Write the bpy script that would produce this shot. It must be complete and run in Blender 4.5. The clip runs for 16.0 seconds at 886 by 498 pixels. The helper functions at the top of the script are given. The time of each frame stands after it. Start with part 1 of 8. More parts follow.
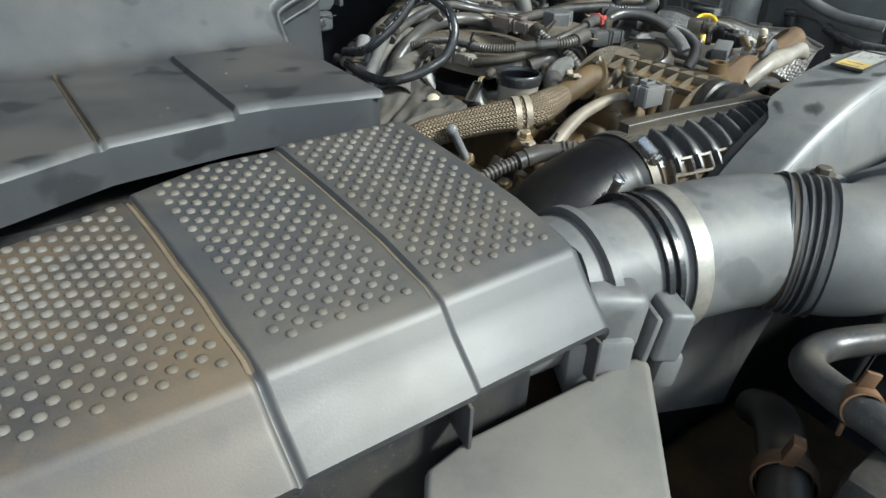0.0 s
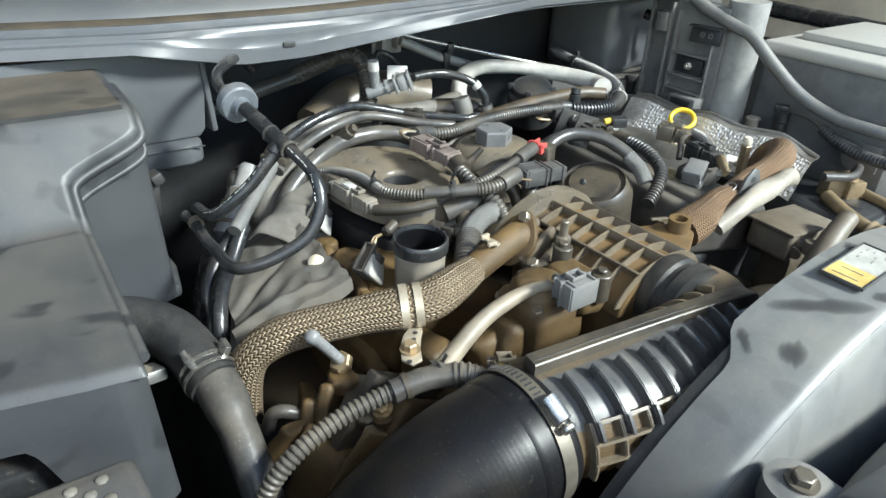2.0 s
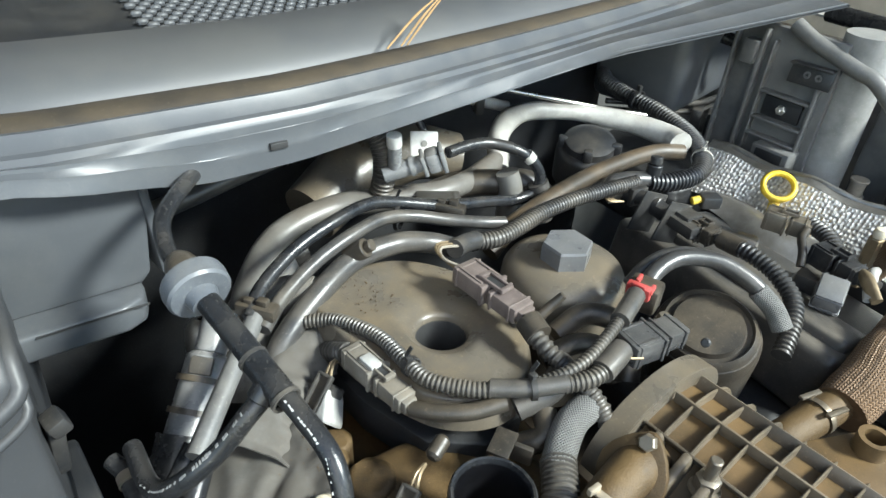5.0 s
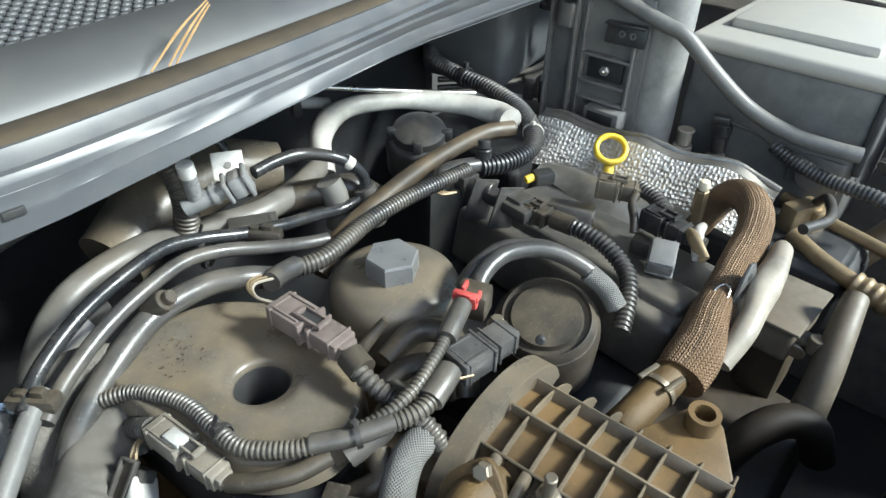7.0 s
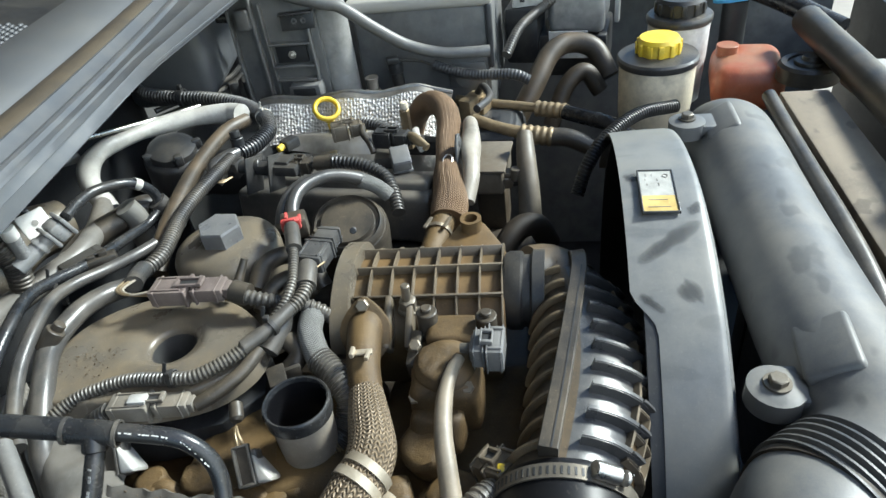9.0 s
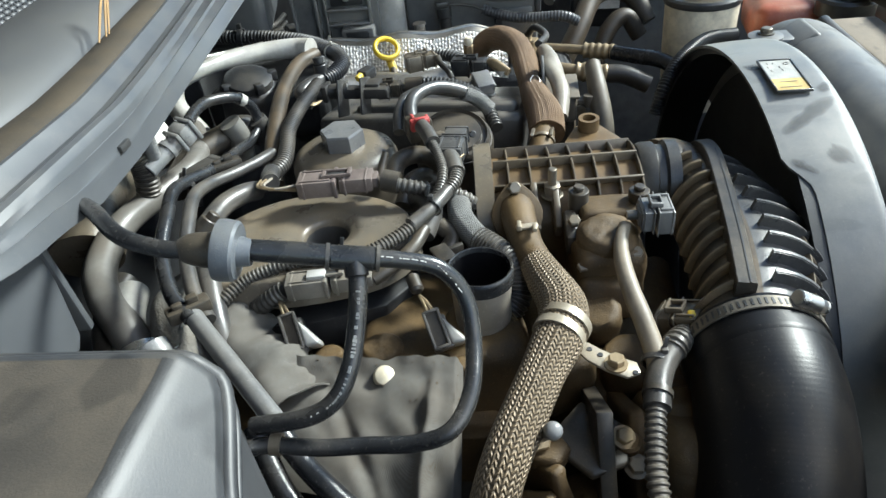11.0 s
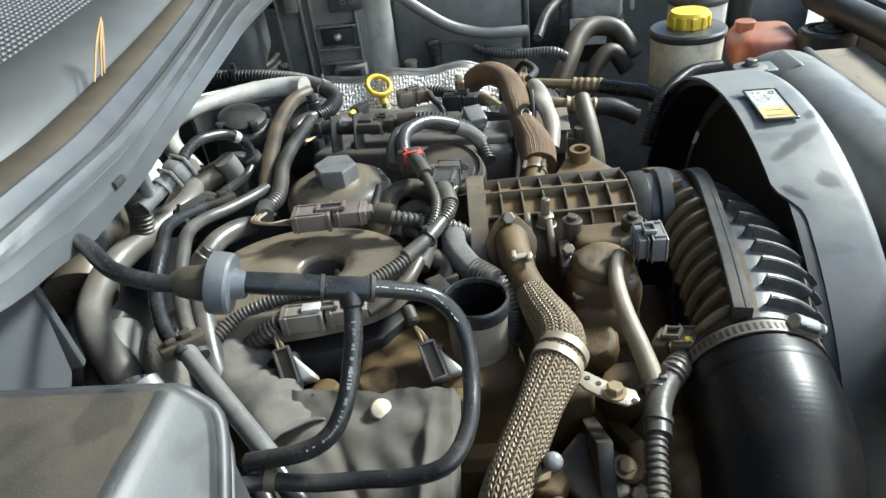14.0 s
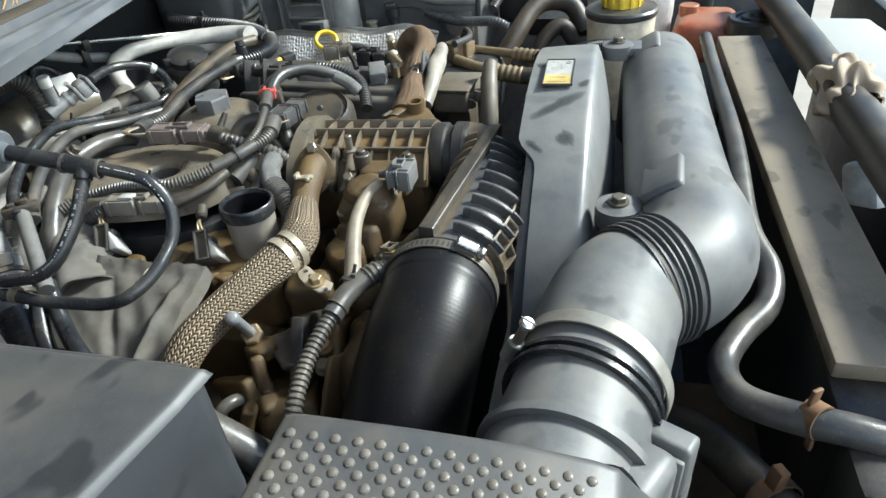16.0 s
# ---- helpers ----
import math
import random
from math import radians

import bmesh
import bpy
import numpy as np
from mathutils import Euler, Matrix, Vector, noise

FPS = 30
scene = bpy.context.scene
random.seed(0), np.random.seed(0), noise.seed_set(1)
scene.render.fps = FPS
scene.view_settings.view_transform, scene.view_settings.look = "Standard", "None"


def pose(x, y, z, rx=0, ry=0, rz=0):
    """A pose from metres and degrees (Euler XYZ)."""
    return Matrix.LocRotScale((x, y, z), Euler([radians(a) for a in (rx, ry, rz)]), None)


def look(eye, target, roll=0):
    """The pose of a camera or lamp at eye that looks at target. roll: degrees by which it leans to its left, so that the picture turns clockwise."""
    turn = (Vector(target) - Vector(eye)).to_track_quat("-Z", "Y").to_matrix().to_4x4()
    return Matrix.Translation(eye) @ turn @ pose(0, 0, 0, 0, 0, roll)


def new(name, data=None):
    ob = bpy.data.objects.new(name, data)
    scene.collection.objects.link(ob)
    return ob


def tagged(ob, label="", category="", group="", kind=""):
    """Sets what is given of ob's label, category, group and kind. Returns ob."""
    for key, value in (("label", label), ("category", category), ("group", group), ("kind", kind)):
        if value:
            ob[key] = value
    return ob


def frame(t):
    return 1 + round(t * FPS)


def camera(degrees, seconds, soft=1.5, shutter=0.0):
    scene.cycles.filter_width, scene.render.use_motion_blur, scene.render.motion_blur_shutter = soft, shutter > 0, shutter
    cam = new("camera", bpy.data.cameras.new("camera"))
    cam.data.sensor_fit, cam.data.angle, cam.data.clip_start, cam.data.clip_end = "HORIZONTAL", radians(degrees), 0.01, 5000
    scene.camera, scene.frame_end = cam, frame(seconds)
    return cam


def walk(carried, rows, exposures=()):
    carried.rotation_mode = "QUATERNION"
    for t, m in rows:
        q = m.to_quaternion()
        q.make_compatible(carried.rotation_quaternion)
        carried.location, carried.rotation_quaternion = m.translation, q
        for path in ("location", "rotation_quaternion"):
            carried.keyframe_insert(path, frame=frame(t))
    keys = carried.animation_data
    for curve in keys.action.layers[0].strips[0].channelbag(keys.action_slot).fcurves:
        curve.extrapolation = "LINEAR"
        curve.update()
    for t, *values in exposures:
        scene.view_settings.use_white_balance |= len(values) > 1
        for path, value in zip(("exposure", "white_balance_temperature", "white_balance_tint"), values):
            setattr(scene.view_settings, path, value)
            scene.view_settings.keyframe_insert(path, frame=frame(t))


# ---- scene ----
cam = camera(68.5, 16.0)
PATH = [
    (0, (-0.4907, -0.5354, 0.199), (0.5277, 0.8492, -0.824), 1.90),
    (0.5, (-0.439, -0.492, 0.218), (0.7136, 0.8029, -0.779), 4.60),
    (1, (-0.3433, -0.4589, 0.24), (0.8516, 0.8042, -0.747), 5.70),
    (1.5, (-0.2927, -0.4299, 0.254), (0.8144, 0.9271, -0.713), 4.30),
    (2, (-0.2723, -0.4103, 0.271), (0.7454, 0.9963, -0.722), 2.50),
    (2.5, (-0.267, -0.3904, 0.274), (0.7654, 0.9845, -0.747), 3.30),
    (3, (-0.2479, -0.3596, 0.277), (0.7658, 1.0159, -0.762), 5.10),
    (3.5, (-0.2346, -0.2938, 0.283), (0.7138, 1.1085, -0.781), 7.30),
    (5.8, (-0.1292, -0.1313, 0.31), (0.9841, 1.0826, -0.825), 2.70),
    (6, (-0.1204, -0.1331, 0.311), (1.0239, 1.049, -0.827), 2.90),
    (6.5, (-0.0951, -0.1364, 0.319), (1.1101, 0.9791, -0.823), 1.90),
    (7, (-0.0904, -0.1514, 0.316), (1.1466, 0.9024, -0.851), 1.60),
    (7.5, (-0.1068, -0.1919, 0.322), (1.213, 0.7566, -0.843), 1.60),
    (8, (-0.1904, -0.2307, 0.337), (1.3156, 0.4251, -0.804), -1.50),
    (8.2, (-0.2171, -0.234, 0.348), (1.3178, 0.3435, -0.798), -3.20),
    (10.3, (-0.329, -0.0589, 0.319), (1.24, 0.101, -0.91), -8.30),
    (10.5, (-0.3352, -0.049, 0.306), (1.232, 0.0971, -0.928), -7.40),
    (11, (-0.371, -0.0249, 0.292), (1.2276, 0.1906, -0.891), -6.90),
    (11.5, (-0.4097, -0.0289, 0.282), (1.2183, 0.208, -0.856), -7.40),
    (12, (-0.4172, -0.0484, 0.27), (1.2133, 0.1739, -0.867), -7.60),
    (12.5, (-0.4186, -0.0486, 0.274), (1.2136, 0.1711, -0.86), -7.30),
    (13, (-0.4141, -0.0508, 0.277), (1.2241, 0.1731, -0.849), -7.50),
    (13.5, (-0.3962, -0.0458, 0.283), (1.2513, 0.1836, -0.828), -7.60),
    (14, (-0.3732, -0.0244, 0.289), (1.2902, 0.1684, -0.806), -7.30),
    (14.5, (-0.3751, -0.0204, 0.288), (1.2804, 0.1722, -0.818), -6.80),
    (15, (-0.3904, -0.0871, 0.282), (1.2294, 0.1296, -0.87), -6.20),
    (15.5, (-0.4129, -0.2345, 0.29), (1.1952, 0.1183, -0.847), -5.40),
    (16, (-0.4507, -0.3154, 0.283), (1.1299, 0.1565, -0.849), -6.20),
]
walk(cam, [(t, look(eye, target, roll)) for t, eye, target, roll in PATH],
     exposures=[(0.0, 0.55, 6080, 0), (1.0, 0.88, 6050, 0), (3.0, 1.16, 6040, 0), (3.5, 1.13, 6050, 0), (6.0, 1.06, 6060, 0), (8.0, 1.02, 6020, 0), (10.3, 1.00, 6040, 0), (14.0, 1.07, 6090, 0), (16.0, 1.00, 6070, 0)])

# ---- light: daylight falls through the wide open front of the workshop ----
world = bpy.data.worlds.new("daylight")
scene.world = world
world.use_nodes = True
wn = world.node_tree.nodes
sky = wn.new("ShaderNodeTexSky")
sky.sky_type, sky.sun_disc = "NISHITA", False
sky.sun_elevation, sky.sun_rotation = radians(38), radians(212)
world.node_tree.links.new(sky.outputs[0], wn["Background"].inputs[0])
wn["Background"].inputs[1].default_value = 0.15
sun_data = bpy.data.lights.new("sun", "SUN")
sun_data.energy, sun_data.angle, sun_data.color = 5.0, radians(11), (1.0, 0.97, 0.92)
sun = new("sun", sun_data)
sun.matrix_world = look((1.6, -2.6, 2.35), (0.0, 0.0, 0.0))


# ---- materials ----
def mat(name, base, rough=0.55, metal=0.0, dust=None, amount=0.5, stain=18.0, grain=900.0, bump=0.15, spots=0.0,
        weave=None, spec=0.5, vary=0.25, settle=0.5, speckle=0.35, smear=(0.9, 1.35, 1.0), turn=0.5):
    """A worn surface: base colour with grain, dust of another colour in patches, dark finger marks, fine relief."""
    m = bpy.data.materials.new(name)
    m.use_nodes = True
    nt = m.node_tree
    n, l = nt.nodes, nt.links
    b = n["Principled BSDF"]
    b.inputs["Metallic"].default_value = metal
    b.inputs["Specular IOR Level"].default_value = spec
    tc = n.new("ShaderNodeTexCoord")
    geo = n.new("ShaderNodeNewGeometry")

    def noise_node(scale, detail=4.0, rough_=0.6, vec=None):
        t = n.new("ShaderNodeTexNoise")
        t.inputs["Scale"].default_value, t.inputs["Detail"].default_value, t.inputs["Roughness"].default_value = scale, detail, rough_
        l.new(vec or geo.outputs["Position"], t.inputs["Vector"])
        return t.outputs["Fac"]

    def ramp(fac, a, c):
        r = n.new("ShaderNodeMapRange")
        r.inputs["From Min"].default_value, r.inputs["From Max"].default_value = a, c
        l.new(fac, r.inputs["Value"])
        return r.outputs[0]

    def mix(fac, a, c):
        x = n.new("ShaderNodeMix")
        x.data_type = "RGBA"
        for s_, v in ((x.inputs["Factor"], fac), (x.inputs[6], a), (x.inputs[7], c)):
            if isinstance(v, (int, float)):
                s_.default_value = v
            elif isinstance(v, tuple):
                s_.default_value = (*v, 1.0)
            else:
                l.new(v, s_)
        return x.outputs[2]

    def math_node(op, a, c=0.0):
        x = n.new("ShaderNodeMath")
        x.operation = op
        for s_, v in zip(x.inputs, (a, c)):
            if isinstance(v, (int, float)):
                s_.default_value = v
            else:
                l.new(v, s_)
        return x.outputs[0]

    fine = noise_node(grain, 3.0)
    big = noise_node(stain, 5.0, 0.65)
    lo = tuple(v * (1 - vary) for v in base)
    hi = tuple(min(1.0, v * (1 + vary)) for v in base)
    col = mix(ramp(noise_node(stain * 3.1), 0.3, 0.7), lo, hi)
    rough_v = math_node("ADD", rough - 0.12, math_node("MULTIPLY", noise_node(stain * 2.0), 0.24))
    if dust:
        d = math_node("MULTIPLY", ramp(math_node("ADD", big, math_node("MULTIPLY", fine, 0.18)), 0.62 - 0.3 * amount, 0.86 - 0.3 * amount), min(1.0, 0.45 + 0.5 * amount))
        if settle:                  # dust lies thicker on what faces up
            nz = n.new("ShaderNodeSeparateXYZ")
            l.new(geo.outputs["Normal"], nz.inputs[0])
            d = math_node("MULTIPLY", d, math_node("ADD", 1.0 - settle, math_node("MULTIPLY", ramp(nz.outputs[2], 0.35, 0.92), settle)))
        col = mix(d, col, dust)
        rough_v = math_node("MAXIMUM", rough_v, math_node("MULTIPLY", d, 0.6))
    if spots:
        stretch = n.new("ShaderNodeMapping")
        stretch.inputs["Rotation"].default_value, stretch.inputs["Scale"].default_value = (0, 0, turn), smear
        l.new(geo.outputs["Position"], stretch.inputs["Vector"])
        v = ramp(noise_node(24.0, 2.0, 0.5, stretch.outputs[0]), 0.60, 0.65)
        col = mix(math_node("MULTIPLY", v, spots), col, tuple(0.5 * c for c in base))
    speck = ramp(noise_node(grain * 0.45, 2.0), 0.62, 0.75)
    col = mix(math_node("MULTIPLY", speck, speckle), col, tuple(min(1.0, 1.5 * c + 0.03) for c in (dust or base)))
    height = math_node("ADD", math_node("MULTIPLY", fine, 1.0), math_node("MULTIPLY", noise_node(grain * 0.12, 3.0), 0.25))
    if weave:
        pitch, kind = weave
        sep = n.new("ShaderNodeSeparateXYZ")
        l.new(tc.outputs["UV"], sep.inputs[0])
        u, v = sep.outputs[0], sep.outputs[1]
        k = 2 * math.pi / pitch
        if kind == "knit":          # rows of v-shaped loops
            u = math_node("ADD", u, math_node("MULTIPLY", noise_node(90.0, 2.0), pitch * 0.5))
            v = math_node("ADD", v, math_node("MULTIPLY", noise_node(60.0, 2.0), pitch * 0.5))
            off = math_node("ABSOLUTE", math_node("SUBTRACT", math_node("FRACT", math_node("MULTIPLY", v, 1 / pitch)), 0.5))
            row = math_node("SINE", math_node("MULTIPLY", math_node("ADD", math_node("MULTIPLY", u, 1.35 / pitch), math_node("MULTIPLY", off, 1.5)), 2 * math.pi))
            strand = math_node("SUBTRACT", 1.0, math_node("MULTIPLY", math_node("ABSOLUTE", math_node("SUBTRACT", off, 0.27)), 3.4))
            w = math_node("ADD", math_node("MULTIPLY", row, 0.55), math_node("SUBTRACT", math_node("MULTIPLY", strand, 0.9), 0.5))
        elif kind == "braid":       # crossed strands
            p1 = math_node("SINE", math_node("MULTIPLY", math_node("ADD", u, v), k))
            p2 = math_node("SINE", math_node("MULTIPLY", math_node("SUBTRACT", u, v), k))
            w = math_node("MAXIMUM", p1, p2)
        elif kind == "dimple":
            vo = n.new("ShaderNodeTexVoronoi")
            vo.inputs["Scale"].default_value = 1 / pitch
            vo.inputs["Randomness"].default_value = 0.45
            l.new(geo.outputs["Position"], vo.inputs["Vector"])
            w = math_node("MULTIPLY", vo.outputs["Distance"], 1.2)
        else:                       # plain cloth
            sp = n.new("ShaderNodeSeparateXYZ")
            l.new(geo.outputs["Position"], sp.inputs[0])
            wob = math_node("MULTIPLY", noise_node(240.0, 2.0), pitch * 0.7)
            w = math_node("MULTIPLY", math_node("SINE", math_node("MULTIPLY", math_node("ADD", math_node("SUBTRACT", sp.outputs[0], sp.outputs[2]), wob), k)),
                          math_node("SINE", math_node("MULTIPLY", math_node("ADD", sp.outputs[1], wob), k)))
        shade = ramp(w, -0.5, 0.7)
        # low spots between strands get a darker base, the weave's own shade as colour
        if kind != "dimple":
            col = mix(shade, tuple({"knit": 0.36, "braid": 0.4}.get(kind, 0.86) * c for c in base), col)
        height = math_node("ADD", math_node("MULTIPLY", fine, 0.2), w)
    l.new(col, b.inputs["Base Color"])
    l.new(rough_v, b.inputs["Roughness"])
    bp = n.new("ShaderNodeBump")
    bp.inputs["Strength"].default_value, bp.inputs["Distance"].default_value = {"dimple": (0.8, 0.0022), "cloth": (0.18, 0.0005)}.get(weave[1], (0.7, 0.0015)) if weave else (bump, 0.0012)
    l.new(height, bp.inputs["Height"])
    l.new(bp.outputs[0], b.inputs["Normal"])
    return m


GREY = mat("grey_plastic", (0.037, 0.039, 0.043), 0.47, dust=(0.088, 0.082, 0.072), amount=0.48, stain=9.0, spec=0.42, bump=0.05, spots=0.75, vary=0.1, settle=0.85, speckle=0.08)
LID = mat("lid_plastic", (0.038, 0.040, 0.044), 0.48, dust=(0.120, 0.085, 0.048), amount=0.78, stain=6.0, bump=0.05, spots=0.25, vary=0.1, settle=0.85, speckle=0.06)
DOTS = mat("worn_dot_tops", (0.140, 0.130, 0.114), 0.40, dust=(0.125, 0.098, 0.064), amount=0.5)
SEAMDUST = mat("pale_seam_dust", (0.105, 0.080, 0.052), 0.7, dust=(0.16, 0.125, 0.082), amount=0.6)
SHROUD = mat("shroud_plastic", (0.150, 0.152, 0.150), 0.42, dust=(0.23, 0.220, 0.195), amount=0.45, bump=0.06, spots=0.25, vary=0.1, speckle=0.12, smear=(2.4, 0.75, 1.0), turn=0.35)
PIPE = mat("intake_plastic", (0.112, 0.114, 0.115), 0.49, dust=(0.20, 0.187, 0.162), amount=0.45, spec=0.4, bump=0.05, spots=0.5, vary=0.1, speckle=0.08)
LIDGREY = mat("grey_lid_plastic", (0.044, 0.046, 0.050), 0.45, dust=(0.110, 0.095, 0.074), amount=0.62, stain=7.0, bump=0.05, spots=0.25, vary=0.1, settle=0.85, speckle=0.06)
BELLOWS = mat("grey_bellows_plastic", (0.055, 0.056, 0.058), 0.42, dust=(0.12, 0.112, 0.10), amount=0.45)
COWL = mat("cowl_plastic", (0.066, 0.070, 0.076), 0.36, dust=(0.12, 0.118, 0.112), amount=0.2, bump=0.02, spec=0.36, vary=0.04, speckle=0.06)
PANEL_GREY = mat("dull_cowl_panel", (0.058, 0.061, 0.066), 0.5, dust=(0.090, 0.088, 0.082), amount=0.35, stain=5.0, bump=0.03, vary=0.04, speckle=0.06)
BLACK = mat("black_plastic", (0.018, 0.019, 0.021), 0.38, dust=(0.085, 0.074, 0.058), amount=0.42)
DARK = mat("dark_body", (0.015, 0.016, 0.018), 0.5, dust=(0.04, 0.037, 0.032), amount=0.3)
QUICK = mat("pale_grey_nylon", (0.16, 0.165, 0.17), 0.28, dust=(0.26, 0.24, 0.21), amount=0.3)
FARGREY = mat("far_grey_plastic", (0.115, 0.117, 0.121), 0.3, dust=(0.18, 0.172, 0.156), amount=0.45, spots=0.4, settle=0.2)
DISCGREY = mat("blue_grey_rubber", (0.105, 0.115, 0.13), 0.36, dust=(0.15, 0.145, 0.13), amount=0.3)
PALEPLUG = mat("pale_brown_plastic", (0.27, 0.245, 0.205), 0.42, dust=(0.33, 0.28, 0.21), amount=0.4)
BEIGECABLE = mat("beige_cable_sleeve", (0.20, 0.17, 0.128), 0.5, dust=(0.24, 0.195, 0.135), amount=0.4)
WEDGEDUST = mat("dusty_beige_plastic", (0.16, 0.148, 0.128), 0.42, dust=(0.22, 0.185, 0.135), amount=0.45)
MANBODY = mat("brown_manifold_plastic", (0.078, 0.054, 0.027), 0.5, dust=(0.155, 0.094, 0.036), amount=0.6, settle=0.2)
GLOSSGREY = mat("shiny_dark_plastic", (0.048, 0.048, 0.049), 0.30, dust=(0.13, 0.122, 0.108), amount=0.35)
CLAMPDULL = mat("dirty_clamp_steel", (0.16, 0.145, 0.12), 0.45, 0.5, dust=(0.11, 0.09, 0.062), amount=0.5)
GREYCLOTH = mat("grey_woven_cloth", (0.115, 0.108, 0.096), 0.9, dust=(0.085, 0.068, 0.048), amount=0.55, stain=36.0, grain=420.0, weave=(0.0013, "cloth"), vary=0.4)
LABELWHITE = mat("label_white", (0.37, 0.36, 0.325), 0.4)
FELT = mat("grey_felt", (0.15, 0.142, 0.128), 0.85, dust=(0.15, 0.13, 0.10), amount=0.45, grain=500.0, bump=0.9)
RUBBER = mat("black_rubber", (0.015, 0.016, 0.018), 0.26, dust=(0.075, 0.068, 0.058), amount=0.28)
BIGRUB = mat("ribbed_rubber", (0.007, 0.007, 0.008), 0.38, dust=(0.032, 0.025, 0.016), amount=0.22, stain=9.0, spec=0.24, bump=0.04)
CORR = mat("corrugated_plastic", (0.035, 0.034, 0.033), 0.38, dust=(0.15, 0.13, 0.10), amount=0.55)
DUSTY = mat("dusty_plastic", (0.034, 0.030, 0.025), 0.38, dust=(0.118, 0.094, 0.063), amount=0.42)
COVER = mat("dusty_engine_cover", (0.11, 0.096, 0.076), 0.30, dust=(0.185, 0.143, 0.088), amount=0.45, vary=0.1)
RIBS = mat("brown_dusty_plastic", (0.105, 0.088, 0.065), 0.42, dust=(0.195, 0.150, 0.095), amount=0.5)
DUCT = mat("brown_dusty_duct", (0.033, 0.029, 0.024), 0.42, dust=(0.13, 0.092, 0.050), amount=0.55)
CAST = mat("brown_dusty_casting", (0.055, 0.034, 0.013), 0.6, dust=(0.150, 0.093, 0.033), amount=0.55, bump=0.5, settle=0.7)
GREYHOSE = mat("dusty_grey_hose", (0.042, 0.041, 0.040), 0.33, dust=(0.135, 0.118, 0.094), amount=0.46)
WHITEPIPE = mat("pale_pipe", (0.34, 0.33, 0.305), 0.4, dust=(0.36, 0.33, 0.285), amount=0.4)
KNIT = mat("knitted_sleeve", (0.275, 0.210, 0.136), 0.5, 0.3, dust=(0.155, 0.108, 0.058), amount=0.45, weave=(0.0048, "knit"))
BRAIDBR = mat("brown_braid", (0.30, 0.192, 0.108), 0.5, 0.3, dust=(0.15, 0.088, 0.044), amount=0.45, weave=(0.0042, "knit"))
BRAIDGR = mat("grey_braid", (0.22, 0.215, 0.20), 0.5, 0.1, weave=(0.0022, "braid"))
FOIL = mat("dimpled_foil", (0.70, 0.67, 0.61), 0.36, 0.6, dust=(0.24, 0.20, 0.15), amount=0.35, weave=(0.0046, "dimple"))
PLAINFOIL = mat("plain_foil", (0.34, 0.325, 0.30), 0.38, 0.85, dust=(0.22, 0.2, 0.17), amount=0.5)
STEEL = mat("steel", (0.62, 0.60, 0.56), 0.3, 0.95, dust=(0.28, 0.24, 0.18), amount=0.25)
DULLSTEEL = mat("dull_steel", (0.27, 0.24, 0.195), 0.42, 0.7, dust=(0.20, 0.16, 0.105), amount=0.5)
BRASS = mat("dusty_brass", (0.29, 0.22, 0.13), 0.45, 0.5, dust=(0.20, 0.155, 0.095), amount=0.45)
RUST = mat("rusty_clip", (0.15, 0.082, 0.04), 0.7, 0.2, dust=(0.08, 0.05, 0.03), amount=0.5)
PALEBAND = mat("pale_plated_band", (0.28, 0.265, 0.23), 0.42, 0.45, dust=(0.27, 0.24, 0.19), amount=0.3)
STRAPM = mat("beige_plated_strap", (0.42, 0.365, 0.28), 0.42, 0.45, dust=(0.27, 0.22, 0.15), amount=0.4)
CLOTH = mat("heat_cloth", (0.110, 0.104, 0.092), 0.9, dust=(0.075, 0.054, 0.034), amount=0.62, stain=26.0, grain=420.0, weave=(0.0011, "cloth"), settle=0.0, vary=0.45)
SEAL = mat("brown_rubber_seal", (0.028, 0.022, 0.015), 0.8, dust=(0.062, 0.046, 0.026), amount=0.6)
YELLOW = mat("yellow_plastic", (0.72, 0.50, 0.035), 0.4, dust=(0.5, 0.40, 0.14), amount=0.3)
RED = mat("red_plastic", (0.42, 0.05, 0.045), 0.42, dust=(0.3, 0.12, 0.1), amount=0.3)
CREAM = mat("cream_tank", (0.70, 0.63, 0.48), 0.4, dust=(0.48, 0.40, 0.28), amount=0.5)
WHITE = mat("white_plastic", (0.66, 0.65, 0.62), 0.42, dust=(0.42, 0.38, 0.32), amount=0.3)
WEDGE = mat("off_white_plastic", (0.36, 0.355, 0.335), 0.4, dust=(0.27, 0.24, 0.19), amount=0.4)
STICKERY = mat("yellow_label", (0.54, 0.39, 0.13), 0.4)
# black for seams and crest dirt; in slots and holes it replaces their shade
INK = mat("flat_black", (0.03, 0.03, 0.03), 0.5)
PRINT = mat("pale_print", (0.36, 0.36, 0.345), 0.6)
LABELGREY = mat("grey_label_print", (0.22, 0.21, 0.19), 0.6)
ORANGE = mat("red_brown_tank", (0.30, 0.075, 0.032), 0.4, dust=(0.30, 0.17, 0.10), amount=0.45)
BLUE = mat("blue_cap", (0.07, 0.30, 0.55), 0.4)
RAG = mat("beige_rag", (0.42, 0.33, 0.24), 0.9, dust=(0.25, 0.18, 0.12), amount=0.4, weave=(0.002, "cloth"))
STRAWM = mat("dry_straw", (0.32, 0.20, 0.085), 0.7)
SLAM = mat("dusty_slam_panel", (0.165, 0.136, 0.100), 0.6, dust=(0.255, 0.208, 0.150), amount=0.75, spots=0.6, vary=0.12)
SNORKEL = mat("beige_dusty_plastic", (0.13, 0.125, 0.113), 0.4, dust=(0.21, 0.195, 0.165), amount=0.6, stain=9.0, bump=0.05, vary=0.1, speckle=0.1)
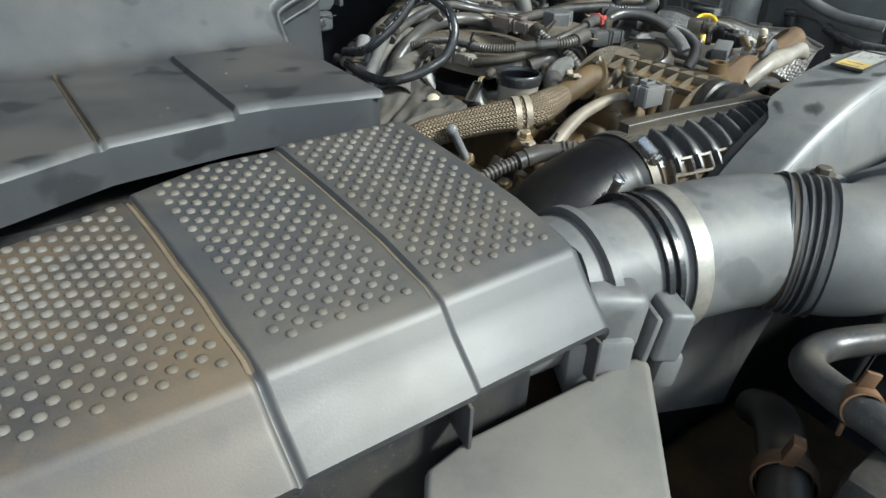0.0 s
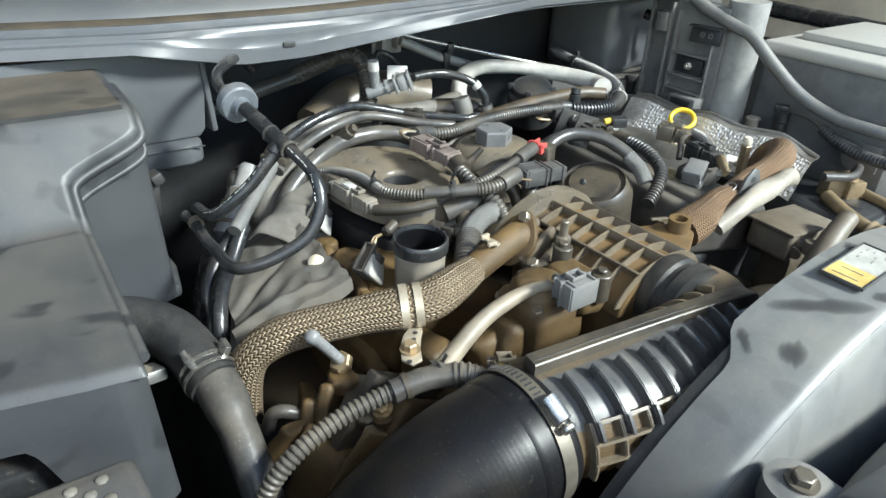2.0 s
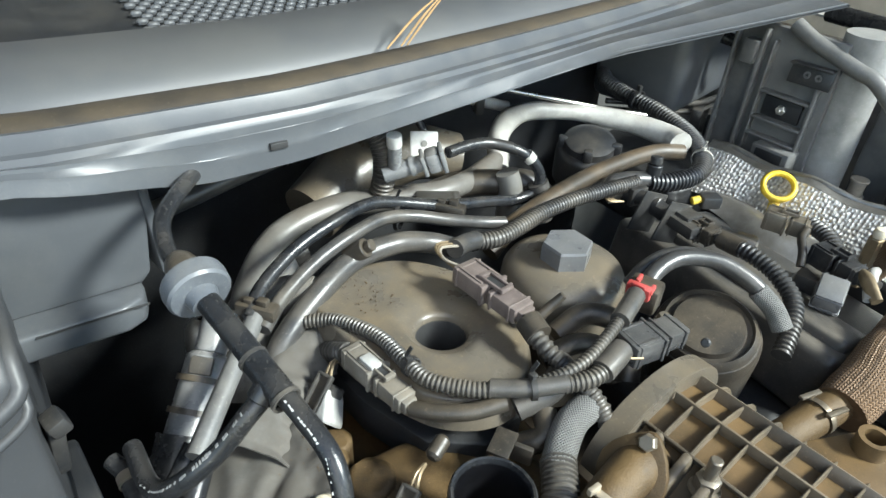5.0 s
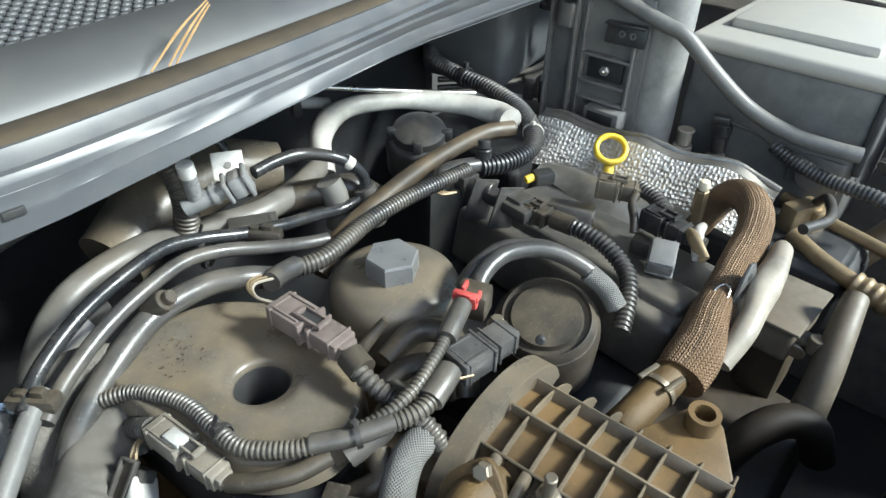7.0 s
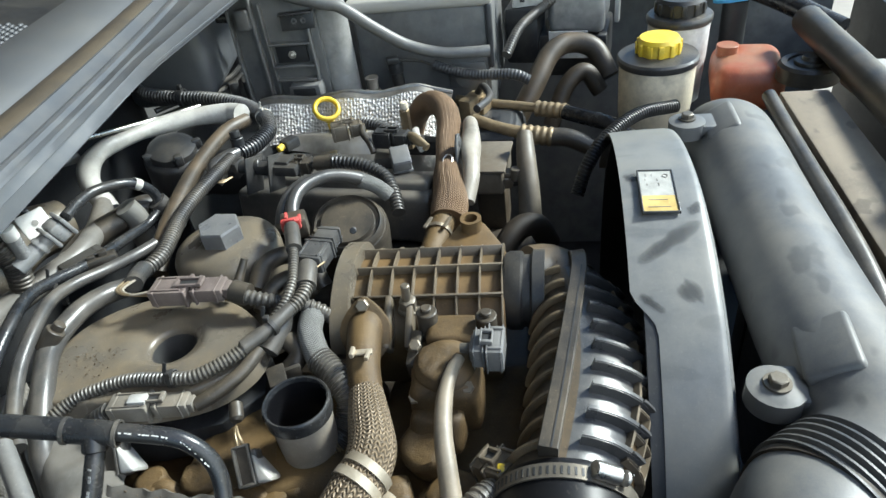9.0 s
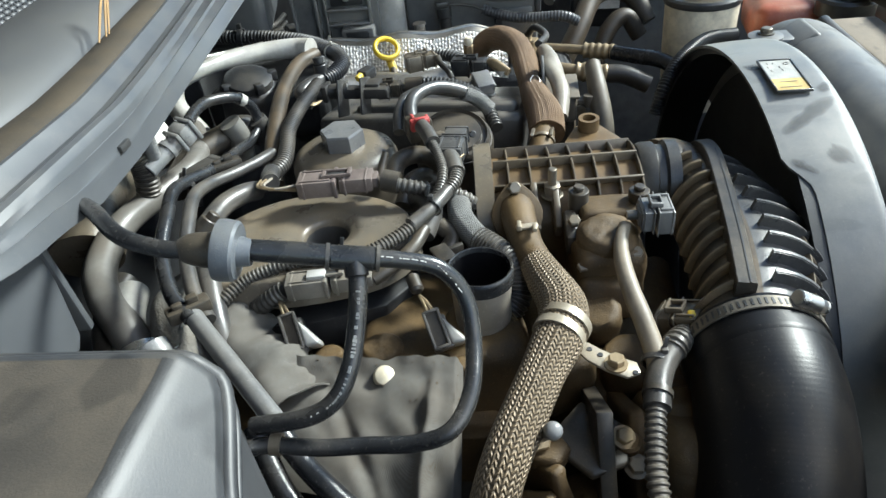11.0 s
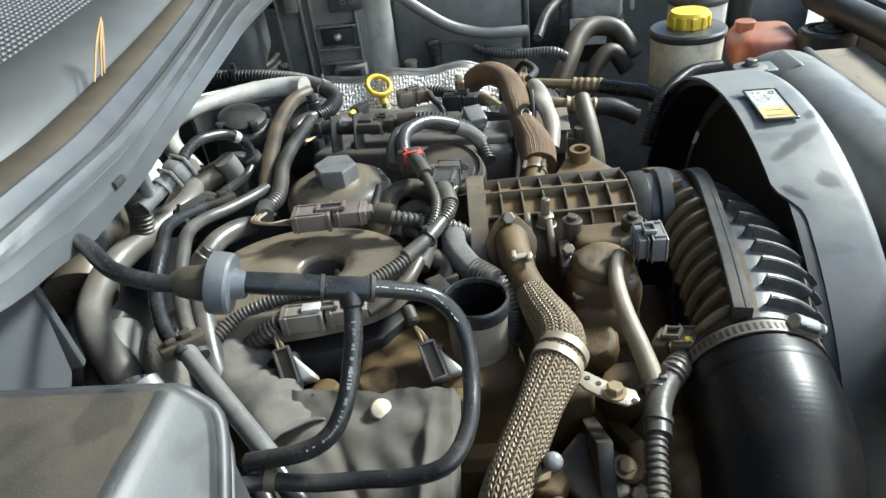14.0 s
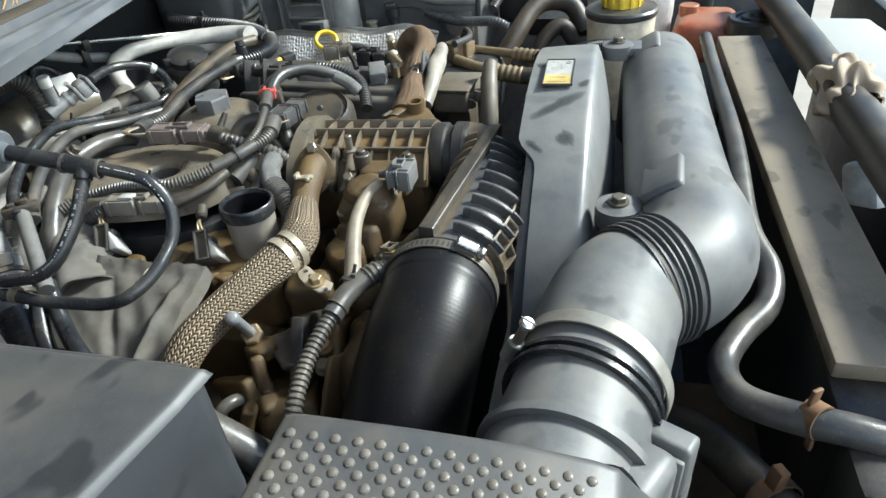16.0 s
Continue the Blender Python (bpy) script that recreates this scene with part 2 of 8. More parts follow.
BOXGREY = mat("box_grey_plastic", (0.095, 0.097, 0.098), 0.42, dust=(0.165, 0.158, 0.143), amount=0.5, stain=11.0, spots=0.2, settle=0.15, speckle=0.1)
TUBEGREY = mat("dusty_edge_tube", (0.105, 0.105, 0.103), 0.42, dust=(0.17, 0.162, 0.146), amount=0.5)
SMEAR = mat("wiped_dark_smear", (0.040, 0.041, 0.043), 0.45, dust=(0.085, 0.083, 0.078), amount=0.4, stain=60.0, settle=0.0)
sn, sl = SMEAR.node_tree.nodes, SMEAR.node_tree.links
fade = sn.new("ShaderNodeAttribute")
fade.attribute_name = "fade"
streak = sn.new("ShaderNodeTexNoise")
streak.inputs["Scale"].default_value, streak.inputs["Detail"].default_value = 140.0, 4.0
streak_range = sn.new("ShaderNodeMapRange")
streak_range.inputs["From Min"].default_value, streak_range.inputs["From Max"].default_value = 0.25, 0.62
film_alpha = sn.new("ShaderNodeMath")
film_alpha.operation = "MULTIPLY"
sl.new(streak.outputs["Fac"], streak_range.inputs["Value"])
sl.new(streak_range.outputs[0], film_alpha.inputs[0])
sl.new(fade.outputs["Fac"], film_alpha.inputs[1])
sl.new(film_alpha.outputs[0], sn["Principled BSDF"].inputs["Alpha"])
# ochre dust made paler, carrying the warm bounce on the duct's engine side
SLATLIT = mat("lightened_dusty_slats", (0.16, 0.125, 0.078), 0.5, dust=(0.26, 0.197, 0.120), amount=0.6)
POSTGREY = mat("pale_post_plastic", (0.22, 0.22, 0.215), 0.4, dust=(0.28, 0.268, 0.24), amount=0.5, stain=14.0)
PALECAST = mat("pale_dusty_casting", (0.130, 0.112, 0.086), 0.55, dust=(0.10, 0.076, 0.048), amount=0.5, stain=22.0)
SILVER = mat("dull_silver_metal", (0.42, 0.42, 0.41), 0.4, 0.6, dust=(0.30, 0.28, 0.25), amount=0.4)
DIRTHOSE = mat("dirty_brown_hose", (0.034, 0.027, 0.019), 0.5, dust=(0.105, 0.074, 0.042), amount=0.55)
DULLRUB = mat("dull_black_rubber", (0.018, 0.018, 0.019), 0.5, dust=(0.065, 0.060, 0.052), amount=0.4)
# real dirt on the cuff; on block and arched hose also deep shade as colour
DIRTSHADE = mat("oily_dirt_and_shade_brown", (0.022, 0.016, 0.010), 0.6, dust=(0.050, 0.035, 0.020), amount=0.5)
PALEPIPE = mat("grey_dusty_pipe", (0.130, 0.125, 0.114), 0.38, dust=(0.115, 0.098, 0.078), amount=0.5)
BULK = mat("dark_dusty_bulkhead", (0.050, 0.052, 0.053), 0.55, dust=(0.09, 0.086, 0.077), amount=0.45, stain=8.0, settle=0.1)
DUSTTOP = mat("brown_dusty_cover_top", (0.040, 0.035, 0.029), 0.7, dust=(0.085, 0.070, 0.052), amount=0.6, stain=16.0, bump=0.2, spots=0.5, vary=0.2, settle=0.0, speckle=0.1)
HOLEDSTEEL = mat("grey_plate_steel", (0.12, 0.12, 0.118), 0.4, 0.4, dust=(0.15, 0.13, 0.10), amount=0.4)
PALELID = mat("pale_dusty_lid", (0.33, 0.322, 0.300), 0.45, dust=(0.36, 0.342, 0.30), amount=0.5, stain=9.0, vary=0.03)
OIL = mat("oily_black", (0.006, 0.006, 0.007), 0.15)
CONCRETE = mat("concrete", (0.36, 0.33, 0.29), 0.85, dust=(0.28, 0.25, 0.21), amount=0.5, stain=1.5, grain=120.0)
WALLPAINT = mat("wall_paint", (0.50, 0.46, 0.40), 0.8, dust=(0.42, 0.38, 0.32), amount=0.4, stain=1.0, grain=80.0)
SLABPAINT = mat("grey_overhead_slab", (0.30, 0.295, 0.285), 0.8, dust=(0.1, 0.095, 0.09), amount=0.4, stain=1.0, grain=80.0)


# ---- mesh helpers ----
def finish(name, me, material, parent=None, label="", smooth=40.0):
    """Links a mesh whose points are in the world as one object, its origin in its middle."""
    co = np.empty(len(me.vertices) * 3)
    me.vertices.foreach_get("co", co)
    co = co.reshape(-1, 3)
    mid = (co.min(0) + co.max(0)) / 2
    me.vertices.foreach_set("co", (co - mid).ravel())
    me.materials.append(material)
    me.polygons.foreach_set("use_smooth", [True] * len(me.polygons))
    me.set_sharp_from_angle(angle=radians(smooth))
    me.update()
    ob = new(name, me)
    ob.location = mid
    if parent:
        root, off = parent, Vector()
        while root:
            off += root.location
            root = root.parent
        ob.parent = parent
        ob.location = Vector(mid) - off
    if label:
        ob["label"] = label
    return ob


def part(name, bm, material, parent=None, label="", smooth=40.0):
    if isinstance(bm, bpy.types.Mesh):
        me = bm
    else:
        bmesh.ops.recalc_face_normals(bm, faces=bm.faces)
        me = bpy.data.meshes.new(name)
        bm.to_mesh(me)
        bm.free()
    return finish(name, me, material, parent, label, smooth)


def thing(name, loc, label, category, group="", kind=""):
    e = new(name)
    e.empty_display_size = 0.02
    e.location = loc
    return tagged(e, label, category, group, kind)


def single(name, bm, material, label, category, group="", kind="", smooth=40.0):
    return tagged(part(name, bm, material, None, "", smooth), label, category, group, kind)


def box(c, s, bev=0.002, rot=(0, 0, 0), seg=2):
    bm = bmesh.new()
    bmesh.ops.create_cube(bm, size=1.0)
    bmesh.ops.scale(bm, vec=s, verts=bm.verts)
    if bev:
        bmesh.ops.bevel(bm, geom=bm.edges[:], offset=min(bev, 0.45 * min(s)), segments=seg, affect="EDGES", profile=0.5)
    bm.transform(pose(*c, *rot))
    return bm


def join(*bms):
    out = bmesh.new()
    for bm in bms:
        me = bpy.data.meshes.new("tmp")
        bm.to_mesh(me)
        bm.free()
        out.from_mesh(me)
        bpy.data.meshes.remove(me)
    return out


def lathe(profile, c=(0, 0, 0), axis=(0, 0, 1), seg=32, close=False, arc=360.0):
    """Turns (radius, height) pairs round an axis through c."""
    bm = bmesh.new()
    q = Vector(axis).normalized().to_track_quat("Z", "Y")
    rings = []
    full = arc >= 360.0
    count = seg if full else seg + 1
    for r, h in profile:
        rings.append([bm.verts.new(Vector(c) + q @ Vector((r * math.cos(radians(arc) * i / seg), r * math.sin(radians(arc) * i / seg), h)))
                      for i in range(count)])
    for a, b in zip(rings, rings[1:] + (rings[:1] if close else [])):
        for i in range(count if full else seg):
            j = (i + 1) % count
            bm.faces.new((a[i], a[j], b[j], b[i]))
    bmesh.ops.remove_doubles(bm, verts=bm.verts, dist=1e-6)
    return bm


def cyl(a, b, r, seg=20, bev=0.0008):
    a, b = Vector(a), Vector(b)
    h = (b - a).length
    bev = min(bev, r * 0.5, h * 0.4)
    return lathe([(0, 0), (r - bev, 0), (r, bev), (r, h - bev), (r - bev, h), (0, h)], a, b - a, seg)


def prism(poly, z0, z1, bev=0.002, seg=2):
    bm = bmesh.new()
    f = bm.faces.new([bm.verts.new((x, y, z0)) for x, y in poly])
    r = bmesh.ops.extrude_face_region(bm, geom=[f])
    bmesh.ops.translate(bm, vec=(0, 0, z1 - z0), verts=[v for v in r["geom"] if isinstance(v, bmesh.types.BMVert)])
    bmesh.ops.recalc_face_normals(bm, faces=bm.faces)
    if bev:
        bmesh.ops.bevel(bm, geom=bm.edges[:], offset=bev, segments=seg, affect="EDGES", profile=0.5)
    return bm


def spline(pts, step=0.003):
    """Even points along a smooth curve through pts, with their arc length."""
    p = np.array([pts[0]] + list(pts) + [pts[-1]], float)
    p[0], p[-1] = 2 * p[1] - p[2], 2 * p[-2] - p[-3]
    out = []
    for i in range(1, len(p) - 2):
        for t in np.linspace(0, 1, 24, endpoint=False):
            a, b, c, d = p[i - 1:i + 3]
            out.append(0.5 * (2 * b + (c - a) * t + (2 * a - 5 * b + 4 * c - d) * t * t + (3 * b - a - 3 * c + d) * t ** 3))
    out.append(p[-2])
    out = np.array(out)
    s = np.concatenate([[0], np.cumsum(np.linalg.norm(np.diff(out, axis=0), axis=1))])
    n = max(4, int(s[-1] / step) + 1)
    q = np.linspace(0, s[-1], n)
    return np.stack([np.interp(q, s, out[:, k]) for k in range(3)], 1), q


def tube(pts, r, seg=14, step=0.004, pitch=0.0, depth=0.12, wobble=0.0, squash=1.0):
    """A hose: round tube along a smooth curve. r: a number or (fraction, radius) pairs; pitch: spacing of its corrugations."""
    if pitch:
        step = pitch / 4
    p, s = spline(pts, step)
    n = len(p)
    rad = np.full(n, r, float) if isinstance(r, (int, float)) else np.interp(s / s[-1], [a for a, _ in r], [b for _, b in r])
    if pitch:
        rad = rad * (1 - depth * np.where(np.arange(n) % 4 < 2, 0.0, 1.0))
    tan = np.gradient(p, axis=0)
    tan /= np.linalg.norm(tan, axis=1)[:, None]
    up = np.array((0, 0, 1.0)) if abs(tan[0][2]) < 0.9 else np.array((1.0, 0, 0))
    verts, nrm = [], None
    for i in range(n):
        base = up if nrm is None else nrm
        nrm = base - tan[i] * (base @ tan[i])
        nrm /= np.linalg.norm(nrm)
        bin_ = np.cross(tan[i], nrm)
        a = np.arange(seg) * 2 * np.pi / seg
        rr = rad[i] * (1 + wobble * np.sin(s[i] * 61 + 2 * a) * np.sin(s[i] * 23))
        verts.append(p[i] + (rr * np.cos(a))[:, None] * nrm * squash + (rr * np.sin(a))[:, None] * bin_)
    verts = np.concatenate(verts)
    faces, uv = [], []
    mean_r = float(np.mean(rad))
    for i in range(n - 1):
        for j in range(seg):
            k = (j + 1) % seg
            faces.append((i * seg + j, i * seg + k, (i + 1) * seg + k, (i + 1) * seg + j))
            v0, v1 = j * 2 * math.pi * mean_r / seg, (j + 1) * 2 * math.pi * mean_r / seg
            uv += [(s[i], v0), (s[i], v1), (s[i + 1], v1), (s[i + 1], v0)]
    faces.append(tuple(range(seg - 1, -1, -1)))
    faces.append(tuple(range((n - 1) * seg, n * seg)))
    uv += [(0, 0)] * (2 * seg)
    me = bpy.data.meshes.new("tube")
    me.from_pydata(verts.tolist(), [], faces)
    me.uv_layers.new(name="UVMap").data.foreach_set("uv", np.array(uv, "f").ravel())
    return me


def tube_bm(pts, r, **k):
    bm = bmesh.new()
    me = tube(pts, r, **k)
    bm.from_mesh(me)
    bpy.data.meshes.remove(me)
    return bm


def grid(fn, nu, nv, thick=0.0):
    """A sheet from fn(u, v) -> point, u and v from 0 to 1; thick: shell thickness inwards."""
    bm = bmesh.new()
    vs = [[bm.verts.new(fn(i / nu, j / nv)) for j in range(nv + 1)] for i in range(nu + 1)]
    for i in range(nu):
        for j in range(nv):
            bm.faces.new((vs[i][j], vs[i + 1][j], vs[i + 1][j + 1], vs[i][j + 1]))
    if thick:
        bmesh.ops.recalc_face_normals(bm, faces=bm.faces)
        bmesh.ops.solidify(bm, geom=bm.faces[:], thickness=thick)
    return bm


def rough(bm, amp=0.0022, size=42.0, cuts=5, seed=0.0):
    """Breaks up a casting: finer faces pushed in and out by smooth noise, like sand-cast metal caked with dirt."""
    bmesh.ops.subdivide_edges(bm, edges=[e for e in bm.edges if e.calc_length() > 0.008], cuts=cuts, use_grid_fill=True)
    bm.normal_update()
    off = Vector((seed, 2.3 * seed, -seed))
    moves = [v.normal * (amp * noise.fractal(v.co * size + off, 0.7, 2.1, 3)) for v in bm.verts]
    for v, m in zip(bm.verts, moves):
        v.co += m
    return bm


def smooth01(t):
    t = min(1.0, max(0.0, t))
    return t * t * (3 - 2 * t)


def hose(name, pts, r, material, label, category="hose", **k):
    return single(name, tube(pts, r, **k), material, label, category)


def ring_clamp(c, axis, r, width=0.009, band=STEEL, screw=None, slots=0, reach=0.0, housing=None, label="worm-drive hose clamp of bright steel"):
    """A worm-drive clamp: slotted band and, where screw gives its direction, the screw housing with its slotted head."""
    e = thing("hose_clamp", c, label, "hose clamp")
    w = width / 2
    bnd = part("band", lathe([(r, -w), (r + 0.0012, -w), (r + 0.0012, w), (r, w)], c, axis, 48, close=True), band, e)
    if slots:                       # the cut thread of the band, beside the screw
        q, cuts = Vector(axis).normalized().to_track_quat("Z", "Y"), []
        a0 = math.atan2(*(q.inverted() @ Vector(screw[0])).yx)
        slot_side = 1 if (q @ Vector((math.cos(a0 + 0.3), math.sin(a0 + 0.3), 0))).dot(Vector(screw[1])) < 0 else -1
        for k in range(slots):
            a = a0 + slot_side * (0.28 + k * 0.0042 / r)
            b = box((0, 0, 0), (0.0004, 0.0015, width * 0.55), 0.0)
            b.transform(Matrix.Translation(Vector(c) + q @ Vector(((r + 0.0013) * math.cos(a), (r + 0.0013) * math.sin(a), 0))) @ (q.to_matrix() @ Matrix.Rotation(a, 3, "Z")).to_4x4())
            cuts.append(b)
        part("slotted_thread", join(*cuts), INK, bnd, "dark slots cut in the band")
    if screw:
        d, t = Vector(screw[0]).normalized(), Vector(screw[1]).normalized()
        m = Vector(c) + d * (r + 0.004)
        hs = part("screw_housing", cyl(m - t * 0.009, m + t * 0.009, 0.0058, 14), housing or band, e)
        top = m + t * (0.011 + reach)
        if reach:
            part("screw_shank", cyl(m + t * 0.008, top, 0.0034, 14), DULLSTEEL, hs)
        part("screw_head", cyl(top, top + t * 0.005, 0.0050, 18, 0.0015), STEEL, hs)
        q = t.to_track_quat("Z", "Y").to_matrix().to_4x4()
        b = box((0, 0, 0), (0.0012, 0.0104, 0.0008), 0.0)
        b.transform(Matrix.Translation(top + t * 0.005) @ q)
        part("screw_slot", b, INK, hs, "dark slot in the screw head")
    return e


def hex_bolt(c, r=0.006, h=0.006, axis=(0, 0, 1), material=None, washer=True, label="dusty hexagon-head bolt", group=""):
    bm = lathe([(0, 0), (r * 1.0, 0), (r, h * 0.85), (r * 0.85, h), (0, h)], c, axis, 6)
    if washer:
        bm = join(bm, lathe([(0, 0), (r * 1.4, 0), (r * 1.4, -0.0018), (0, -0.0018)], c, axis, 20))
    return single("bolt", bm, material or DULLSTEEL, label, "bolt", group)


def plug(c, size, yaw, material, label, pitch=0.0, boot=None, name="connector", latch=True):
    """A wiring connector: two moulded halves, latch, ribs and a boot."""
    e = thing(name, c, label, "connector")
    L, W, H = size
    M = pose(*c, 0, pitch, yaw)

    def loc(bm):
        bm.transform(M)
        return bm
    sock = [box((-L * 0.24, 0, 0), (L * 0.46, W, H), 0.0014), box((-L * 0.015, 0, 0), (L * 0.045, W * 1.12, H * 1.10), 0.0008), box((-L * 0.40, 0, 0), (L * 0.03, W * 1.06, H * 1.05), 0.0006)]
    for s in (-1, 1):
        sock.append(box((-L * 0.24, s * W * 0.36, H * 0.53), (L * 0.36, W * 0.07, H * 0.10), 0.0004))
    part("socket_half", loc(join(*sock)), material, e)
    pl = [box((L * 0.24, 0, 0), (L * 0.40, W * 0.84, H * 0.84), 0.0012), box((L * 0.46, 0, 0), (L * 0.08, W * 0.6, H * 0.6), 0.001), box((L * 0.10, 0, 0), (L * 0.03, W * 0.98, H * 0.98), 0.0006), box((L * 0.36, 0, 0), (L * 0.025, W * 0.94, H * 0.94), 0.0006)]
    part("plug_half", loc(join(*pl)), material, e)
    if latch:
        lt = [box((L * 0.02, s * W * 0.20, H * 0.60), (L * 0.34, W * 0.09, H * 0.18), 0.0005) for s in (-1, 1)]
        lt += [box((L * 0.17, 0, H * 0.62), (L * 0.05, W * 0.5, H * 0.22), 0.0005), box((-L * 0.14, 0, H * 0.60), (L * 0.05, W * 0.5, H * 0.16), 0.0005)]
        part("latch", loc(join(*lt)), material, e)
        part("latch_slot", loc(box((L * 0.015, 0, H * 0.54), (L * 0.22, W * 0.26, H * 0.05), 0.0)), INK, e, "dark slot under the latch")
    if boot:
        part("boot", loc(lathe([(0.0, 0), (boot, 0), (boot * 0.9, L * 0.3), (0, L * 0.3)], (L * 0.5, 0, 0), (1, 0, 0), 14)), CORR, e)
    return e


# ---- the place: floor, walls, body of the car ----
single("ground", grid(lambda u, v: (-30 + 60 * u, -30 + 60 * v, -1.05), 4, 4), CONCRETE, "worn beige concrete workshop floor under the car", "floor", kind="structure")


def wall_panel(name, a, b, z0, z1, material, thick, label, category="wall"):
    a, b = Vector((*a, 0)), Vector((*b, 0))
    d = b - a
    yaw = math.degrees(math.atan2(d.y, d.x))
    m = (a + b) / 2
    return single(name, box((m.x, m.y, (z0 + z1) / 2), (d.length, thick, z1 - z0), 0.004, (0, 0, yaw)), material, label, category, kind="structure")


# plain unseen workshop walls round the car, open to the front, shaping bounced light
wall_panel("wall_back", (-5.0, 4.5), (6.0, 4.5), -1.05, 1.35, WALLPAINT, 0.1, "plain beige workshop wall, unseen, closing the place", "wall")
wall_panel("wall_right", (6.0, -1.4), (6.0, 4.5), -1.05, 1.35, WALLPAINT, 0.1, "plain beige workshop side wall, unseen, closing the place", "wall")
# low slab added out of view; blocks light from above as a raised bonnet would
single("ceiling", box((0.5, 2.15, 1.40), (11.0, 4.7, 0.1), 0.0), SLABPAINT, "plain grey unseen slab overhead, added to block light", "ceiling", kind="structure")

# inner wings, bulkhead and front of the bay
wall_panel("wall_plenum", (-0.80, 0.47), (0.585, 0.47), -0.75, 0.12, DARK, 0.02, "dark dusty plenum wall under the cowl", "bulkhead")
wall_panel("wall_plenum_end", (0.585, 0.46), (0.585, 0.62), -0.75, 0.10, BULK, 0.02, "dark dusty end of the plenum", "bulkhead")
wall_panel("wall_bulkhead", (0.595, 0.62), (1.30, 0.62), -0.75, 0.12, BULK, 0.02, "dark dusty steel bulkhead behind the engine", "bulkhead")
wall_panel("wall_wing_near", (-0.82, -0.9), (-0.82, 0.62), -0.75, 0.0, DARK, 0.02, "dark inner wing beside the air filter", "inner wing")
wall_panel("wall_wing_far", (1.22, -0.75), (1.22, 0.62), -0.75, -0.02, BOXGREY, 0.02, "grey inner wing behind the brake fluid tank", "inner wing")
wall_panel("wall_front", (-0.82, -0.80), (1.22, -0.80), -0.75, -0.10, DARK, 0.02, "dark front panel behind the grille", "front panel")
single("undertray", box((0.2, -0.1, -0.76), (2.1, 1.5, 0.02), 0.004), DARK, "dark dirty undertray below the engine", "undertray", kind="structure")


# ---- windscreen cowl ----
def cowl_y(x):
    return 0.192 + (0.215 * max(0.0, x) ** 1.2) + 0.30 * max(0.0, -0.14 - x) ** 1.2


RAIL = [(0.0265, 0.137), (0.029, 0.1405), (0.033, 0.1415), (0.037, 0.1395), (0.042, 0.1345), (0.049, 0.1340), (0.054, 0.1390), (0.057, 0.143), (0.060, 0.143), (0.062, 0.139)]


def rail_profile(x):
    """The rail's section: its lower lip runs straight and climbs towards the far end."""
    ly = 0.216 + 0.04 * x - cowl_y(x) if x > -0.1 else 0.020 + 0.2 * max(-0.04, x + 0.1)
    lz = min(0.134, 0.106 + 0.085 * max(0.0, x) + min(0.020, 0.22 * max(0.0, -0.07 - x)))
    return [(ly + 0.003, lz), (ly, lz + 0.001), (ly + 0.0005, lz + 0.005 * (0.140 - lz) / 0.034)] + [
        (ly + (0.0265 - ly) * t, lz + 0.004 + (0.133 - lz) * t + h) for t, h in ((0.26, 0.0012), (0.30, 0.0030), (0.36, 0.0018), (0.62, 0.0020), (0.67, 0.0036), (0.74, 0.0020), (0.93, 0.0008))] + RAIL


PANEL = [(0.092, 0.138), (0.097, 0.149), (0.12, 0.156), (0.158, 0.165), (0.163, 0.161)]


def sweep(profile, x0, x1, n):
    m = len(profile(0.0) if callable(profile) else profile) - 1

    def fn(u, v):
        x = x0 + (x1 - x0) * u
        dy, z = (profile(x) if callable(profile) else profile)[round(v * m)]
        return (x, cowl_y(x) + dy, z + 0.03 * max(0.0, x - 0.1) * (-0.12))
    return grid(fn, n, m, 0.0025)


cowl = thing("cowl", (0.2, 0.3, 0.12), "blue-grey plastic windscreen cowl with a rounded front rail", "windscreen cowl", kind="structure")
part("front_rail", sweep(rail_profile, -0.75, 0.80, 90), COWL, cowl, smooth=28)
part("seal_strip", sweep([(0.058, 0.137), (0.062, 0.143), (0.075, 0.1455), (0.088, 0.144), (0.094, 0.137)], -0.75, 0.80, 90), SEAL, cowl, "brown dusty rubber bonnet seal", smooth=70)
part("rear_panel", sweep(PANEL, -0.75, 0.80, 90), PANEL_GREY, cowl, smooth=60)
# grille of the air intake: staggered lugs on a dark sheet
part("grille_base", sweep([(0.160, 0.155), (0.30, 0.172)], -0.3, 0.75, 60), DARK, cowl)
lug = []
for a in range(42):
    for b in range(13):
        x = -0.05 + a * 0.0112 + (b % 2) * 0.0056
        y = cowl_y(x) + 0.170 + b * 0.0082
        lug.append(box((x, y, 0.1600 + b * 0.00095), (0.0085, 0.0046, 0.005), 0.0014, (10, 0, 0), 1))
tagged(part("grille_lugs", join(*lug), PANEL_GREY, cowl, "staggered moulded lugs of the air intake grille"), kind="stuff")
for x, w in ((-0.018, 0.012), (-0.103, 0.012)):
    part("slot", box((x, cowl_y(x) + 0.0235, 0.1215), (w, 0.0030, 0.0045), 0.0003), INK, cowl, "dark slot in the rail")
